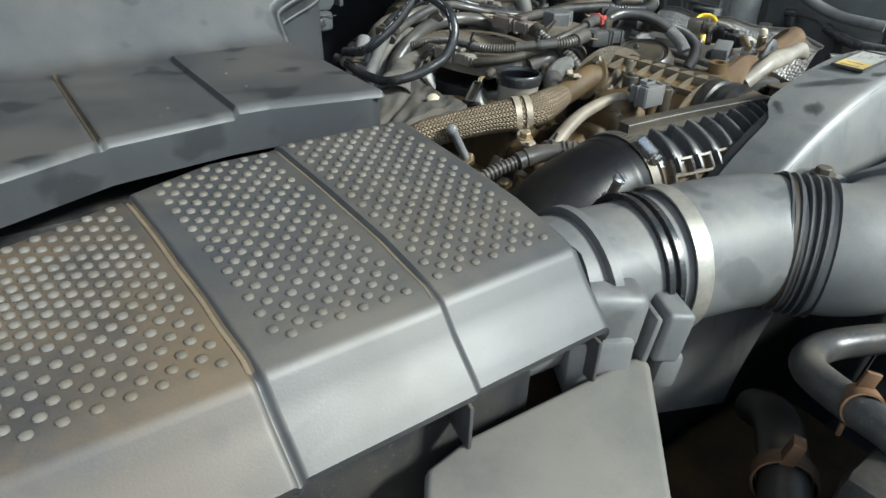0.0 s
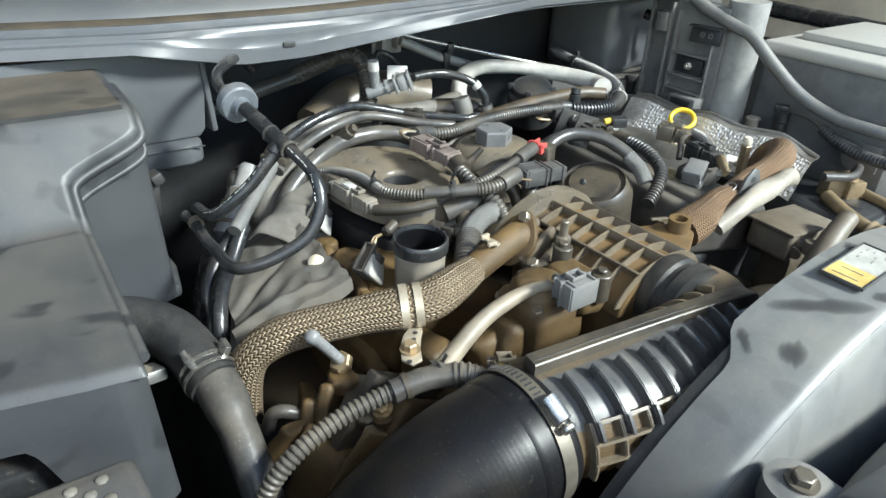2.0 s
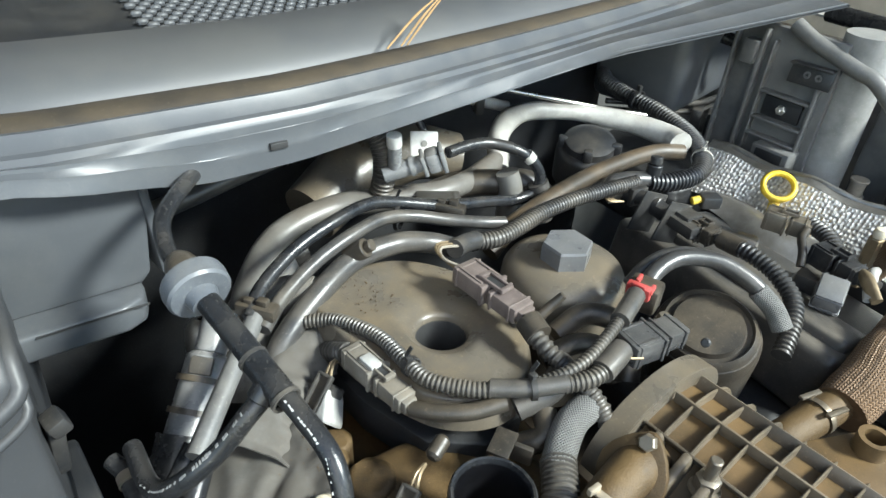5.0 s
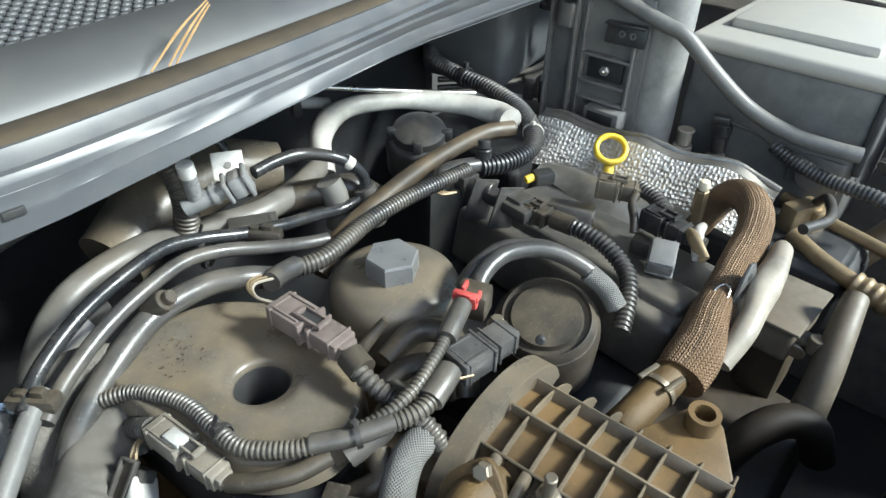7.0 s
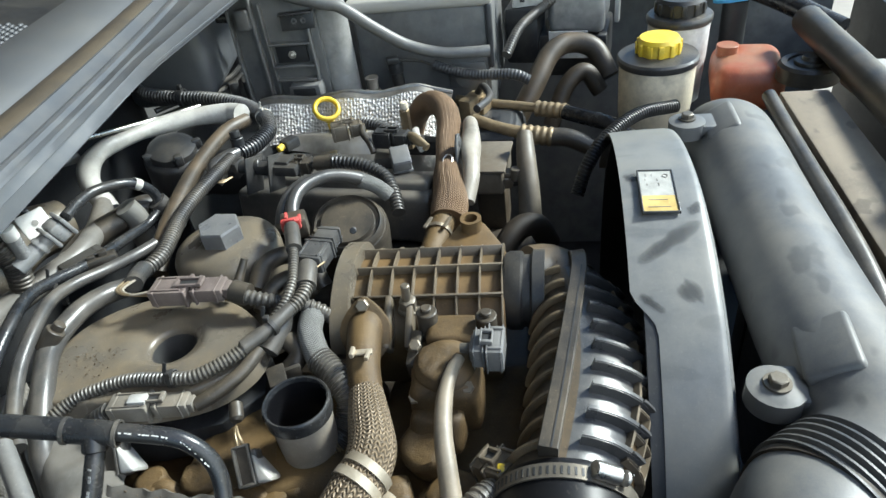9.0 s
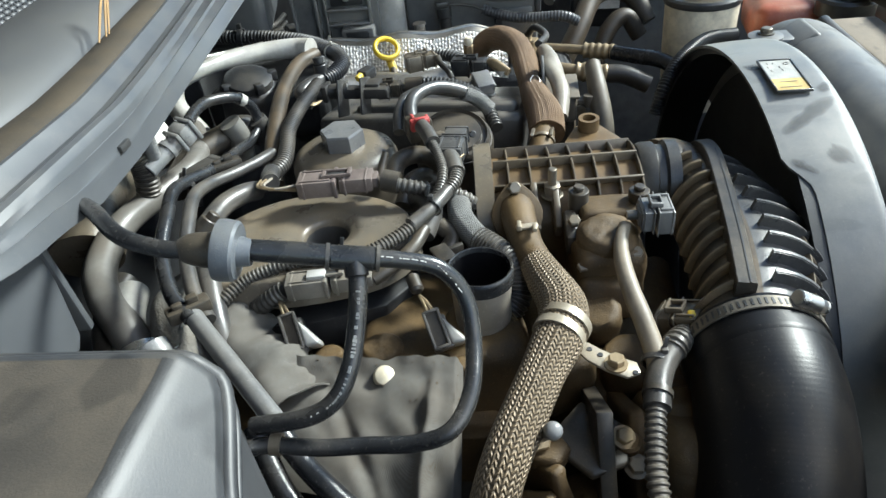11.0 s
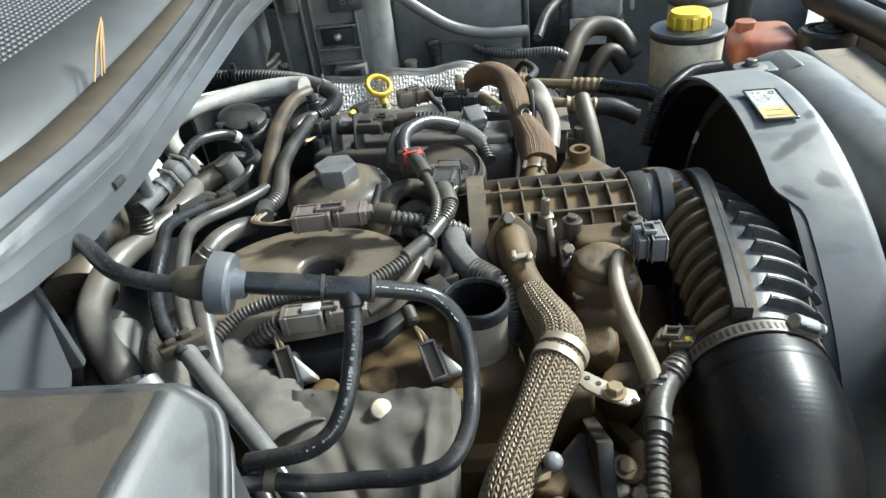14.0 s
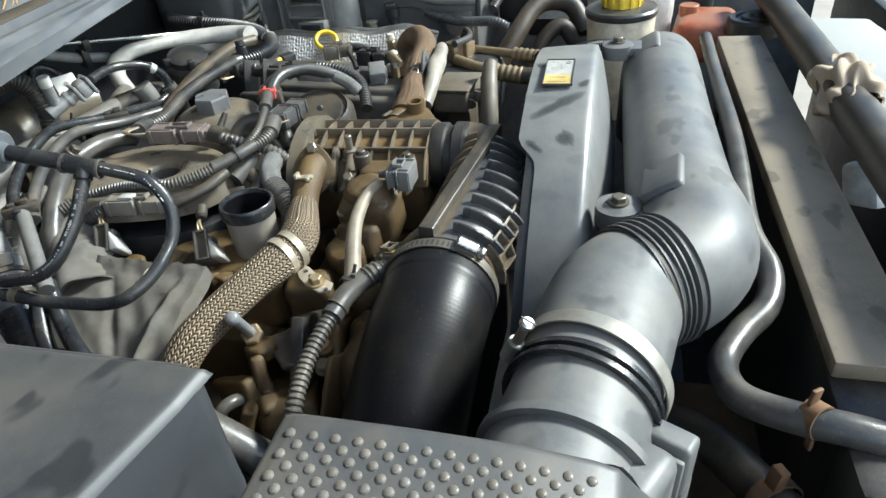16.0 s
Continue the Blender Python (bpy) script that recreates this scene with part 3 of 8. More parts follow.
# end of the rail beyond the engine, and the side apron under the rail
apron = thing("cowl_apron", (-0.2, 0.23, 0.06), "grey plastic apron hanging under the cowl", "apron", kind="structure")
AP = [(-0.62, 0.126), (-0.098, 0.122), (-0.100, 0.100), (-0.103, 0.070), (-0.106, 0.044), (-0.112, 0.037), (-0.178, 0.037), (-0.62, 0.037)]
bm = prism([(x, -z) for x, z in AP], 0.0, 0.006, 0.0015)
bm.transform(pose(0, 0.232, 0, 0, 0, 0) @ Matrix(((1, 0, 0, 0), (0, 0, 1, 0), (0, -1, 0, 0), (0, 0, 0, 1))))
part("apron_sheet", bm, COWL, apron)
part("apron_tray", prism([(-0.30, 0.212), (-0.128, 0.212), (-0.116, 0.218), (-0.112, 0.229), (-0.112, 0.290), (-0.30, 0.290)], 0.016, 0.0365, 0.004, 3), COWL, apron, "rounded tray moulded under the apron")
part("apron_flange", box((-0.101, 0.245, 0.080), (0.006, 0.030, 0.080), 0.002, (0, -4, 8)), COWL, apron)
part("tray_seam", box((-0.146, 0.2115, 0.0345), (0.064, 0.001, 0.0012), 0.0), INK, apron, "dark seam along the tray")

# straws caught in the seal
for k, dx in enumerate((-0.016, -0.002, 0.004)):
    b0, tip = Vector((0.122 + dx, 0.286 + 0.1 * dx, 0.149)), Vector((0.162 + 0.0015 * k, 0.293 + 0.001 * k, 0.185 - 0.002 * k))
    hose("straw", [b0, b0.lerp(tip, 0.5) + Vector((0.001 * k, 0, 0.003)), tip], [(0, 0.0007), (0.5, 0.0011), (1, 0.0006)], STRAWM, "dry straw stalk caught in the cowl seal", "straw", seg=6, step=0.01)

# ---- control box cover, stepped, close to the cowl ----
def deck_edge(y):
    return -0.2435 + 0.0555 * smooth01((y - 0.083) / 0.021)


def deck_front(x):
    return float(np.interp(x, (-0.60, -0.50, -0.44, -0.36, -0.33, -0.27, -0.245), (-0.160, -0.137, -0.113, -0.104, -0.105, -0.117, -0.120)))


CREST, FOOT, LOW, HIGH = 0.113, 0.0615, 0.047, 0.113


def deck_z(x, y):
    """Height of the cover: a low deck, a straight ramp with tight fillets, a high deck."""
    slope = (HIGH - LOW) / (CREST - FOOT)
    ramp_z = LOW + slope * (y - FOOT)
    z = LOW + 0.5 * ((ramp_z - LOW) + math.sqrt((ramp_z - LOW) ** 2 + 0.000050))
    z = HIGH - 0.5 * ((HIGH - z) + math.sqrt((HIGH - z) ** 2 + 0.000012))
    z += 0.004 * smooth01((x + 0.354) / 0.0015) * smooth01((0.056 - y) / 0.010) * smooth01((x + 0.50) / 0.01)
    z -= 0.003 * math.exp(-((x + 0.442) / 0.0018) ** 2) * smooth01((0.050 - y) / 0.008)
    return z


def deck_fn(u, v):
    y = -0.120 + 0.492 * v
    xr = deck_edge(y)
    x = xr - 0.52 * (1 - u) ** 1.3
    f = deck_front(x)
    y = f + (0.372 - f) * v
    r = 0.006
    z = deck_z(x, y)
    d = min(xr - x, y - f)
    if d < r:
        z -= r - math.sqrt(max(0.0, r * r - (r - d) ** 2))
    return (x, y, z)


ctl = thing("control_box", (-0.45, 0.05, -0.06), "stepped grey plastic control box cover with dusty top and hand prints", "box cover")
deck = part("cover", grid(deck_fn, 300, 170), GREY, ctl, smooth=60)


part("seam_dirt", grid(lambda u, v: (-0.4440 + 0.0040 * u, -0.106 + 0.155 * v, deck_z(-0.4440 + 0.0040 * u, -0.106 + 0.155 * v) + 0.0005), 4, 30), SEAL, deck, "brown dirt in the seam")


def side_fn(u, v):
    # skirt along the front edge and the side facing the engine
    if u < 0.5:
        x = -0.765 + (u / 0.5) * (deck_edge(-0.120) - 0.009 + 0.765)
        y = deck_front(x)
    else:
        y = -0.111 + (u - 0.5) / 0.5 * 0.482
        x = deck_edge(y)
    zt = deck_z(x - (0.01 if u > 0.5 else 0.0), y + 0.001) - 0.0055
    bottom = 0.018 - 0.073 * smooth01((x + 0.305) / 0.03) if u < 0.497 else -0.055
    return (x + 0.004 * v * (u > 0.5), y - 0.002 * v * (u < 0.5), zt + (bottom - zt) * v)


part("skirt", grid(side_fn, 300, 6), GREY, ctl, smooth=50)
part("lower_body", box((-0.53, 0.10, -0.09), (0.55, 0.40, 0.17), 0.006), BLACK, ctl)


def top_fn(u, v):
    """The brown dusty skin on the high deck, ending in a line at its crest."""
    y = CREST + 0.003 + 0.0006 * math.sin(90 * u) + 0.235 * v
    x = deck_edge(y) - 0.0075 - 0.44 * (1 - u)
    return (x, y, deck_z(x, y) + 0.0007)


part("top_dust", grid(top_fn, 60, 24), DUSTTOP, deck, "matt brown dusty top", smooth=60)
part("crest_dirt", grid(lambda u, v: (deck_edge(CREST) - 0.007 - 0.44 * (1 - u), CREST - 0.0005 + 0.0042 * v + 0.0005 * math.sin(70 * u) * v, deck_z(-0.3, CREST - 0.0005 + 0.0042 * v) + 0.0009), 60, 3), INK, deck, "black dirt line along the crest")


def rim_path(y0, y1, n, drop):
    return [(deck_edge(y) + 0.001, y, deck_z(deck_edge(y) - 0.01, y) - drop) for y in np.linspace(y0, y1, n)]


# rim that arches over the alcove on the side facing the engine, with the alcove's floor lip and clip
part("bead", tube(rim_path(-0.10, 0.20, 110, 0.0085), 0.0040, 12), GREY, ctl, "rounded moulded rim")
part("second_bead", tube(rim_path(0.030, 0.20, 70, 0.022), 0.0026, 10), GREY, ctl)
part("alcove_floor", prism([(-0.250, 0.088), (-0.178, 0.112), (-0.172, 0.150), (-0.176, 0.21), (-0.250, 0.21)], -0.062, -0.050, 0.003), GREY, ctl)
part("side_clip", join(box((-0.183, 0.128, 0.030), (0.008, 0.010, 0.034), 0.002, (0, 6, 10)), box((-0.180, 0.124, 0.048), (0.010, 0.014, 0.010), 0.002, (0, -20, 10))), BLACK, ctl, "black clip tongue")
for k in range(6):
    nick = random.Random(30 + k)
    nx, ny = nick.uniform(-0.40, -0.27), nick.choice((nick.uniform(-0.10, 0.03), nick.uniform(0.07, 0.105)))
    part("nick", box((nx, ny, deck_z(nx, ny) + 0.0004), (0.0006 + 0.002 * nick.random(), 0.0007, 0.0004), 0.0, (math.degrees(math.atan(1.28)) if ny > 0.06 else 0, 0, 0)), TUBEGREY, deck, "pale scratch")

# ---- air filter housing ----
flt = thing("air_filter_box", (-0.5, -0.28, -0.15), "grey plastic air filter housing with a dusty dotted lid", "air filter")
SEC = [(-0.1665, 0.0055), (-0.1675, 0.0335), (-0.1715, 0.041), (-0.1795, 0.0425), (-0.2335, 0.0355), (-0.2835, 0.0275), (-0.3185, 0.0185), (-0.3295, 0.0135),
       (-0.3395, -0.0005), (-0.3535, -0.0165), (-0.3585, -0.0225), (-0.3565, -0.0285), (-0.3535, -0.0315)]
RIGHT = -0.262


def skew(y):
    """The lid's ribs and its end run slightly outwards towards the front."""
    return 0.016 * min(1.15, max(0.0, (-0.167 - y) / 0.165))


def lid_step(x):
    return 0.0026 * smooth01((x + 0.3555) / 0.0016) + 0.0020 * smooth01((x + 0.446) / 0.0016) - 0.0022 * math.exp(-((x + 0.4475) / 0.0016) ** 2)


def lid_fn(u, v):
    n = len(SEC) - 1
    k = min(n - 1, int(v * n))
    f = v * n - k
    y = SEC[k][0] + (SEC[k + 1][0] - SEC[k][0]) * f
    z = SEC[k][1] + (SEC[k + 1][1] - SEC[k][1]) * f
    x = -0.82 + (RIGHT + 0.82) * u
    d = RIGHT - x
    y -= 0.36 * max(0.0, -0.395 - x) * smooth01((y + 0.294) / 0.12)
    z += lid_step(x)
    r = 0.006
    if d < r:
        z -= r - math.sqrt(max(0.0, r * r - (r - d) ** 2))
    return (x + skew(y), y, z)


CUT = (-0.4490 + 0.82) / (RIGHT + 0.82)
lid = part("lid", grid(lambda u, v: lid_fn(u * CUT, v), 300, 48), LID, flt, "dotted lid under brown dust", smooth=55)
part("lid_panel", grid(lambda u, v: lid_fn(CUT + u * (1 - CUT), v), 230, 48), LIDGREY, flt, "greyer end panels of the lid", smooth=55)


def lid_dirt(x0, x1):
    """Brown dirt lying in a seam of the lid."""
    def fn(u, v):
        p = lid_fn((x0 + (x1 - x0) * u + 0.82) / (RIGHT + 0.82), 0.09 + 0.46 * v)
        return (p[0] + 0.0002 * math.sin(30 * v), p[1], p[2] + 0.0004)
    return grid(fn, 3, 40)


part("seam_dirt", lid_dirt(-0.4495, -0.4458), SEAMDUST, lid, "pale brown dirt in the seam")
part("seam_dirt", lid_dirt(-0.3572, -0.3560), SEAMDUST, lid, "pale brown dirt in the seam")
part("lid_end", grid(lambda u, v: (RIGHT + 0.0005 + skew(-0.167 - 0.188 * u), -0.167 - 0.188 * u,
                                   (0.0365 - 0.024 * u - 0.036 * smooth01((u - 0.86) / 0.14)) * (1 - v) - 0.04 * v), 40, 4), LID, flt)
part("lower_tray", box((-0.54, -0.262, -0.122), (0.53, 0.150, 0.16), 0.008), BLACK, flt)
for px in (-0.248, -0.338, -0.50):
    part("fin", box((px, -0.347, -0.042), (0.0022, 0.026, 0.030), 0.0006, (0, 0, -12)), LID, flt)
dots = []


def lid_top(x, y):
    for (y0, z0), (y1, z1) in zip(SEC, SEC[1:]):
        if y1 <= y <= y0:
            return z0 + (z1 - z0) * (y - y0) / (y1 - y0) + lid_step(x)
    return 0.0


for x0, x1 in ((-0.348, -0.277), (-0.436, -0.366), (-0.80, -0.456)):
    n = int((x1 - x0) / 0.0118) + 1
    for a in range(n):
        for b in range(27):
            x = x1 - a * 0.0118 - (b % 2) * 0.0059
            y = -0.1795 - b * 0.0053
            if x < x0 or y < -0.3185:
                continue
            y1 = y - 0.36 * max(0.0, -0.395 - x) * smooth01((y + 0.294) / 0.12)
            d = lathe([(0.0027, -0.0004), (0.0025, 0.0008), (0.0017, 0.0014), (0.0, 0.0016)], (x + skew(y), y1, lid_top(x, y)), (0, 0.13, 1), 10)
            dots.append(d)
tagged(part("raised_dots", join(*dots), DOTS, lid, "rows of small raised round dots"), kind="stuff")
# outlet neck with the sensor housing
part("neck", tube([(-0.30, -0.285, -0.035), (-0.24, -0.296, -0.034), (-0.165, -0.309, -0.032)], [(0, 0.050), (0.45, 0.047), (1, 0.045)], 40, 0.006), PIPE, flt)
part("neck_flange", lathe([(0.045, -0.003), (0.052, -0.003), (0.052, 0.003), (0.045, 0.003)], (-0.215, -0.301, -0.034), (1, -0.17, 0.02), 40, close=True), PIPE, flt)
part("sensor_housing", join(box((-0.224, -0.333, -0.028), (0.044, 0.046, 0.042), 0.009, (0, 6, -27), 4), box((-0.233, -0.340, -0.055), (0.040, 0.034, 0.040), 0.004, (0, 0, -30))), PIPE, flt)
part("housing_flange", box((-0.2030, -0.349, -0.042), (0.0040, 0.036, 0.036), 0.0015, (0, 8, -26)), PIPE, flt)
part("sensor_plug", join(box((-0.1905, -0.356, -0.040), (0.018, 0.036, 0.036), 0.0035, (0, 8, -26), 3), box((-0.1905, -0.360, -0.066), (0.016, 0.028, 0.026), 0.004, (0, 8, -26))), PIPE, flt)

# plastic duct top in front of the filter
snk = thing("intake_snorkel", (-0.33, -0.45, -0.12), "dusty grey plastic intake duct in front of the air filter", "air duct")
part("duct_top", prism([(-0.213, -0.3565), (-0.2085, -0.361), (-0.2095, -0.367), (-0.279, -0.437), (-0.40, -0.565), (-0.43, -0.575), (-0.384, -0.40), (-0.376, -0.371), (-0.366, -0.357), (-0.335, -0.352)], -0.075, -0.055, 0.004, 3), SNORKEL, snk)
part("duct_wall", prism([(-0.225, -0.364), (-0.283, -0.425), (-0.395, -0.55), (-0.41, -0.55), (-0.37, -0.385), (-0.36, -0.368)], -0.16, -0.074, 0.004), BLACK, snk)

# ---- intake pipe ----
ipipe = thing("intake_pipe", (0.1, -0.37, -0.08), "large grey plastic intake pipe with dusty top and ribbed bellows", "air pipe")
part("front_section", tube([(-0.165, -0.309, -0.032), (-0.130, -0.315, -0.032), (-0.095, -0.321, -0.033), (-0.064, -0.328, -0.035), (-0.046, -0.339, -0.036), (-0.039, -0.346, -0.036)], [(0, 0.0465), (0.4, 0.0485), (1, 0.0495)], 48, 0.005), PIPE, ipipe)
part("bellows", tube([(-0.045, -0.338, -0.036), (-0.035, -0.351, -0.036), (-0.026, -0.364, -0.036)], 0.0520, 48, pitch=0.0062, depth=0.085), BELLOWS, ipipe, "ribbed grey bellows with dark grooves")
part("dirty_cuff", tube([(-0.0500, -0.3345, -0.0355), (-0.0465, -0.3380, -0.0360), (-0.0430, -0.3415, -0.0360)], 0.0506, 48, 0.002), DIRTSHADE, ipipe, "brown dirty cuff before the bellows")
part("long_section", tube([(-0.029, -0.360, -0.036), (-0.018, -0.374, -0.035), (0.005, -0.387, -0.033), (0.040, -0.388, -0.031), (0.10, -0.381, -0.031), (0.25, -0.377, -0.030), (0.38, -0.376, -0.028), (0.44, -0.376, -0.036), (0.487, -0.374, -0.075), (0.50, -0.372, -0.16)],
     [(0, 0.0495), (0.1, 0.0480), (0.2, 0.047), (1, 0.046)], 48, 0.006, squash=0.98), PIPE, ipipe)
part("end_pad", box((0.395, -0.357, 0.006), (0.060, 0.036, 0.014), 0.005, (-30, 0, 0), 3), PIPE, ipipe)
part("raised_pad", box((0.058, -0.3635, 0.003), (0.052, 0.038, 0.015), 0.004, (-33, 0, -4), 3), PIPE, ipipe)
for c in ((0.034, -0.327, -0.012), (0.392, -0.321, 0.008)):
    part("mounting_ear", join(lathe([(0.0, -0.012), (0.019, -0.012), (0.019, 0.004), (0.012, 0.006), (0.0, 0.006)], c, (0, 0, 1), 24), box((c[0] + 0.005, c[1] - 0.018, c[2] - 0.004), (0.034, 0.03, 0.012), 0.003)), PIPE, ipipe)
    hex_bolt((c[0], c[1], c[2] + 0.008), 0.0065, 0.005, material=CLAMPDULL, label="small bolt in the ear of the intake pipe", group="intake pipe bolts")
ring_clamp((-0.145, -0.3135, -0.0315), (1, -0.32, 0), 0.0500, 0.012, PALEBAND, ((-0.02, 0.926, 0.378), (-0.1, -0.378, 0.926)), reach=0.014, label="wide steel worm-drive clamp round the intake pipe")
for x in (-0.172, -0.164):
    single("rubber_rib", lathe([(0.0465, -0.002), (0.0500, -0.002), (0.0500, 0.002), (0.0465, 0.002)], (x, -0.309 - (x + 0.165) * 0.25, -0.032), (1, -0.25, 0), 44, close=True), RUBBER, "black sealing rib round the filter outlet", "seal", "sealing ribs")

# ---- fan shroud ----
CX, CZ, R = 0.222, -0.283, 0.333
shr = thing("fan_shroud", (0.2, -0.28, -0.3), "grey plastic fan shroud arch with wiped dusty marks", "fan shroud")


def shroud_edge(x):
    return -0.236 - 0.018 * smooth01((0.095 - x) / 0.03)


def shroud_fn(u, v):
    a = radians(168 - 135 * u)
    x, z = CX + R * math.cos(a), CZ + R * math.sin(a)
    y0 = shroud_edge(x)
    s = v * 0.125
    flat = 0.062
    yf = -0.298
    if s < flat:
        y, dr = y0 + (yf - y0) * s / flat, -0.010 * (1 - s / flat) ** 2 * 0.3
    else:                           # sloping front face below a tight fold
        t = (s - flat) / (0.125 - flat)
        y = yf - 0.004 * min(1.0, t * 8) - 0.022 * t
        dr = -0.003 * min(1.0, t * 8) ** 2 - 0.105 * t
    return (CX + (R + dr) * math.cos(a), y, CZ + (R + dr) * math.sin(a))


part("arch", grid(shroud_fn, 90, 26, 0.003), SHROUD, shr, smooth=60)
part("inner_ring", lathe([(R - 0.012, 0.0), (R - 0.004, 0.0), (R - 0.004, 0.055), (R - 0.012, 0.055)], (CX, -0.300, CZ), (0, 1, 0), 90, close=True), DARK, shr)
part("front_wall", lathe([(0.0, 0.0), (R - 0.03, 0.0), (R - 0.03, 0.004), (0.0, 0.004)], (CX, -0.300, CZ), (0, 1, 0), 60), DARK, shr)
def smear(u0, v0, u1, v1, width, seed):
    """A dark wiped mark on the arch: a ragged lens-shaped film between two places on it, width in metres."""
    rnd = random.Random(seed)
    ph = rnd.uniform(0, 6)
    along, across = 0.785, 0.125            # metres that u and v span
    du, dv = (u1 - u0) * along, (v1 - v0) * across
    n = math.hypot(du, dv)

    def fn(a, b):
        w = width * (math.sin(math.pi * min(0.999, max(0.001, a))) ** 0.5) * (1 + 0.18 * math.sin(9 * a + ph) + 0.10 * math.sin(23 * a))
        k = (b - 0.5) * w
        p = Vector(shroud_fn(u0 + (du * a - dv / n * k) / along, v0 + (dv * a + du / n * k) / across))
        return p + Vector((p.x - CX, 0, p.z - CZ)).normalized() * 0.0005
    return grid(fn, 26, 8)


def fading(ob, nu, nv):
    """Thins a film out towards its edges."""
    values = [(math.sin(math.pi * i / nu) ** 0.6) * (math.sin(math.pi * j / nv) ** 0.8) for i in range(nu + 1) for j in range(nv + 1)]
    ob.data.attributes.new("fade", "FLOAT", "POINT").data.foreach_set("value", np.clip(values, 0, 1).astype("f"))
    return ob


for su0, sv0, su1, sv1, sw, sd_ in ((0.440, 0.05, 0.492, 0.46, 0.012, 1), (0.408, 0.05, 0.388, 0.13, 0.008, 2), (0.404, 0.27, 0.414, 0.40, 0.016, 4), (0.575, 0.02, 0.560, 0.16, 0.010, 5), (0.500, 0.40, 0.520, 0.47, 0.008, 6)):
    fading(part("smear", smear(su0, sv0, su1, sv1, sw * 1.35, sd_), SMEAR, shr, "dark wiped smear in the dust", smooth=70), 26, 8)
# label in a raised frame on the arch
lab = thing("shroud_label", (0.192, -0.265, 0.049), "white and yellow printed label in a black frame on the shroud", "label")
TL = pose(0.190, -0.2645, 0.0498, 0, -5.1, 0) @ Matrix.Scale(0.88, 4)
def frame_bars(w, h, t, z):
    return join(box((0, h / 2, 0), (w + t, t, z), 0.0005), box((0, -h / 2, 0), (w + t, t, z), 0.0005), box((w / 2, 0, 0), (t, h + t, z), 0.0005), box((-w / 2, 0, 0), (t, h + t, z), 0.0005))


for nm, bm, mt, lb in (("label_frame", frame_bars(0.0640, 0.0318, 0.0016, 0.003), GLOSSGREY, "thin dusty raised frame"),
                   ("white_field", box((0.012, 0, -0.0003), (0.039, 0.031, 0.0012), 0.0), LABELWHITE, "white half"), ("yellow_field", box((-0.0195, 0, -0.0003), (0.0245, 0.031, 0.0012), 0.0), STICKERY, "yellow half"),
                   *[("print", box((0.002 + 0.0075 * (k % 4), 0.010 - 0.0055 * (k // 4) - 0.0012 * (k % 2), 0.0006), (0.0042 - 0.0012 * (k % 3), 0.0009, 0.0003), 0.0), LABELGREY, "") for k in (1, 2, 3, 7, 9, 10)],
                   *[("print", box((-0.0105 - 0.0035 * k, 0.001 * (k % 3), 0.0006), (0.0006, 0.020 - 0.003 * (k % 4), 0.0003), 0.0), LABELGREY, "") for k in (1, 4)],
                   ("print_ring", lathe([(0.0022, 0), (0.0028, 0), (0.0028, 0.0004), (0.0022, 0.0004)], (0.023, -0.009, 0.0005), (0, 0, 1), 16, close=True), LABELGREY, "small printed ring")):
    bm.transform(TL)
    part(nm, bm, mt, lab, lb)

# ---- slam panel and front of the car ----
slam = thing("slam_panel", (0.2, -0.49, -0.1), "dusty flat top panel above the radiator", "radiator panel", kind="structure")
bm = prism([(-0.088, -0.474), (0.54, -0.458), (0.54, -0.516), (-0.088, -0.535)], -0.066, -0.050, 0.003)
bm.transform(pose(0, 0, 0, 0, -2.5, 0))
part("panel_top", bm, SLAM, slam)
rad = thing("radiator", (0.2, -0.50, -0.62), "dark radiator core behind the fan shroud", "radiator")
part("core", box((0.2, -0.50, -0.35), (0.66, 0.05, 0.55), 0.004), BLACK, rad)
for sx in (-1, 1):
    part("side_tank", box((0.2 + 0.355 * sx, -0.50, -0.35), (0.05, 0.06, 0.56), 0.010), BLACK, rad)
hose("slam_seal_hose", [(0.52, -0.440, -0.022), (0.40, -0.441, -0.028), (0.217, -0.444, -0.036), (0.082, -0.441, -0.052), (0.028, -0.452, -0.062), (-0.008, -0.446, -0.070), (-0.038, -0.424, -0.075), (-0.066, -0.409, -0.078), (-0.092, -0.408, -0.076), (-0.112, -0.418, -0.072), (-0.128, -0.445, -0.066), (-0.136, -0.478, -0.064), (-0.140, -0.520, -0.072)],
     [(0, 0.0085), (0.45, 0.0092), (0.62, 0.0105), (1, 0.0112)], GREYHOSE, "dusty grey coolant hose bent in an s shape", seg=20)

# ---- engine ----
def lump(name, blobs, material, label, category):
    """A casting: bevelled blocks and round bosses melted into one rough body."""
    bms = []
    for b in blobs:
        if b[0] == "b":
            bms.append(box(b[1], b[2], b[3] if len(b) > 3 else 0.008, b[4] if len(b) > 4 else (0, 0, 0), 3))
        else:
            bms.append(cyl(b[1], b[2], b[3], 24, 0.003))
    return single(name, rough(join(*bms), 0.004, 26.0, 4, len(name)), material, label, category, smooth=60)


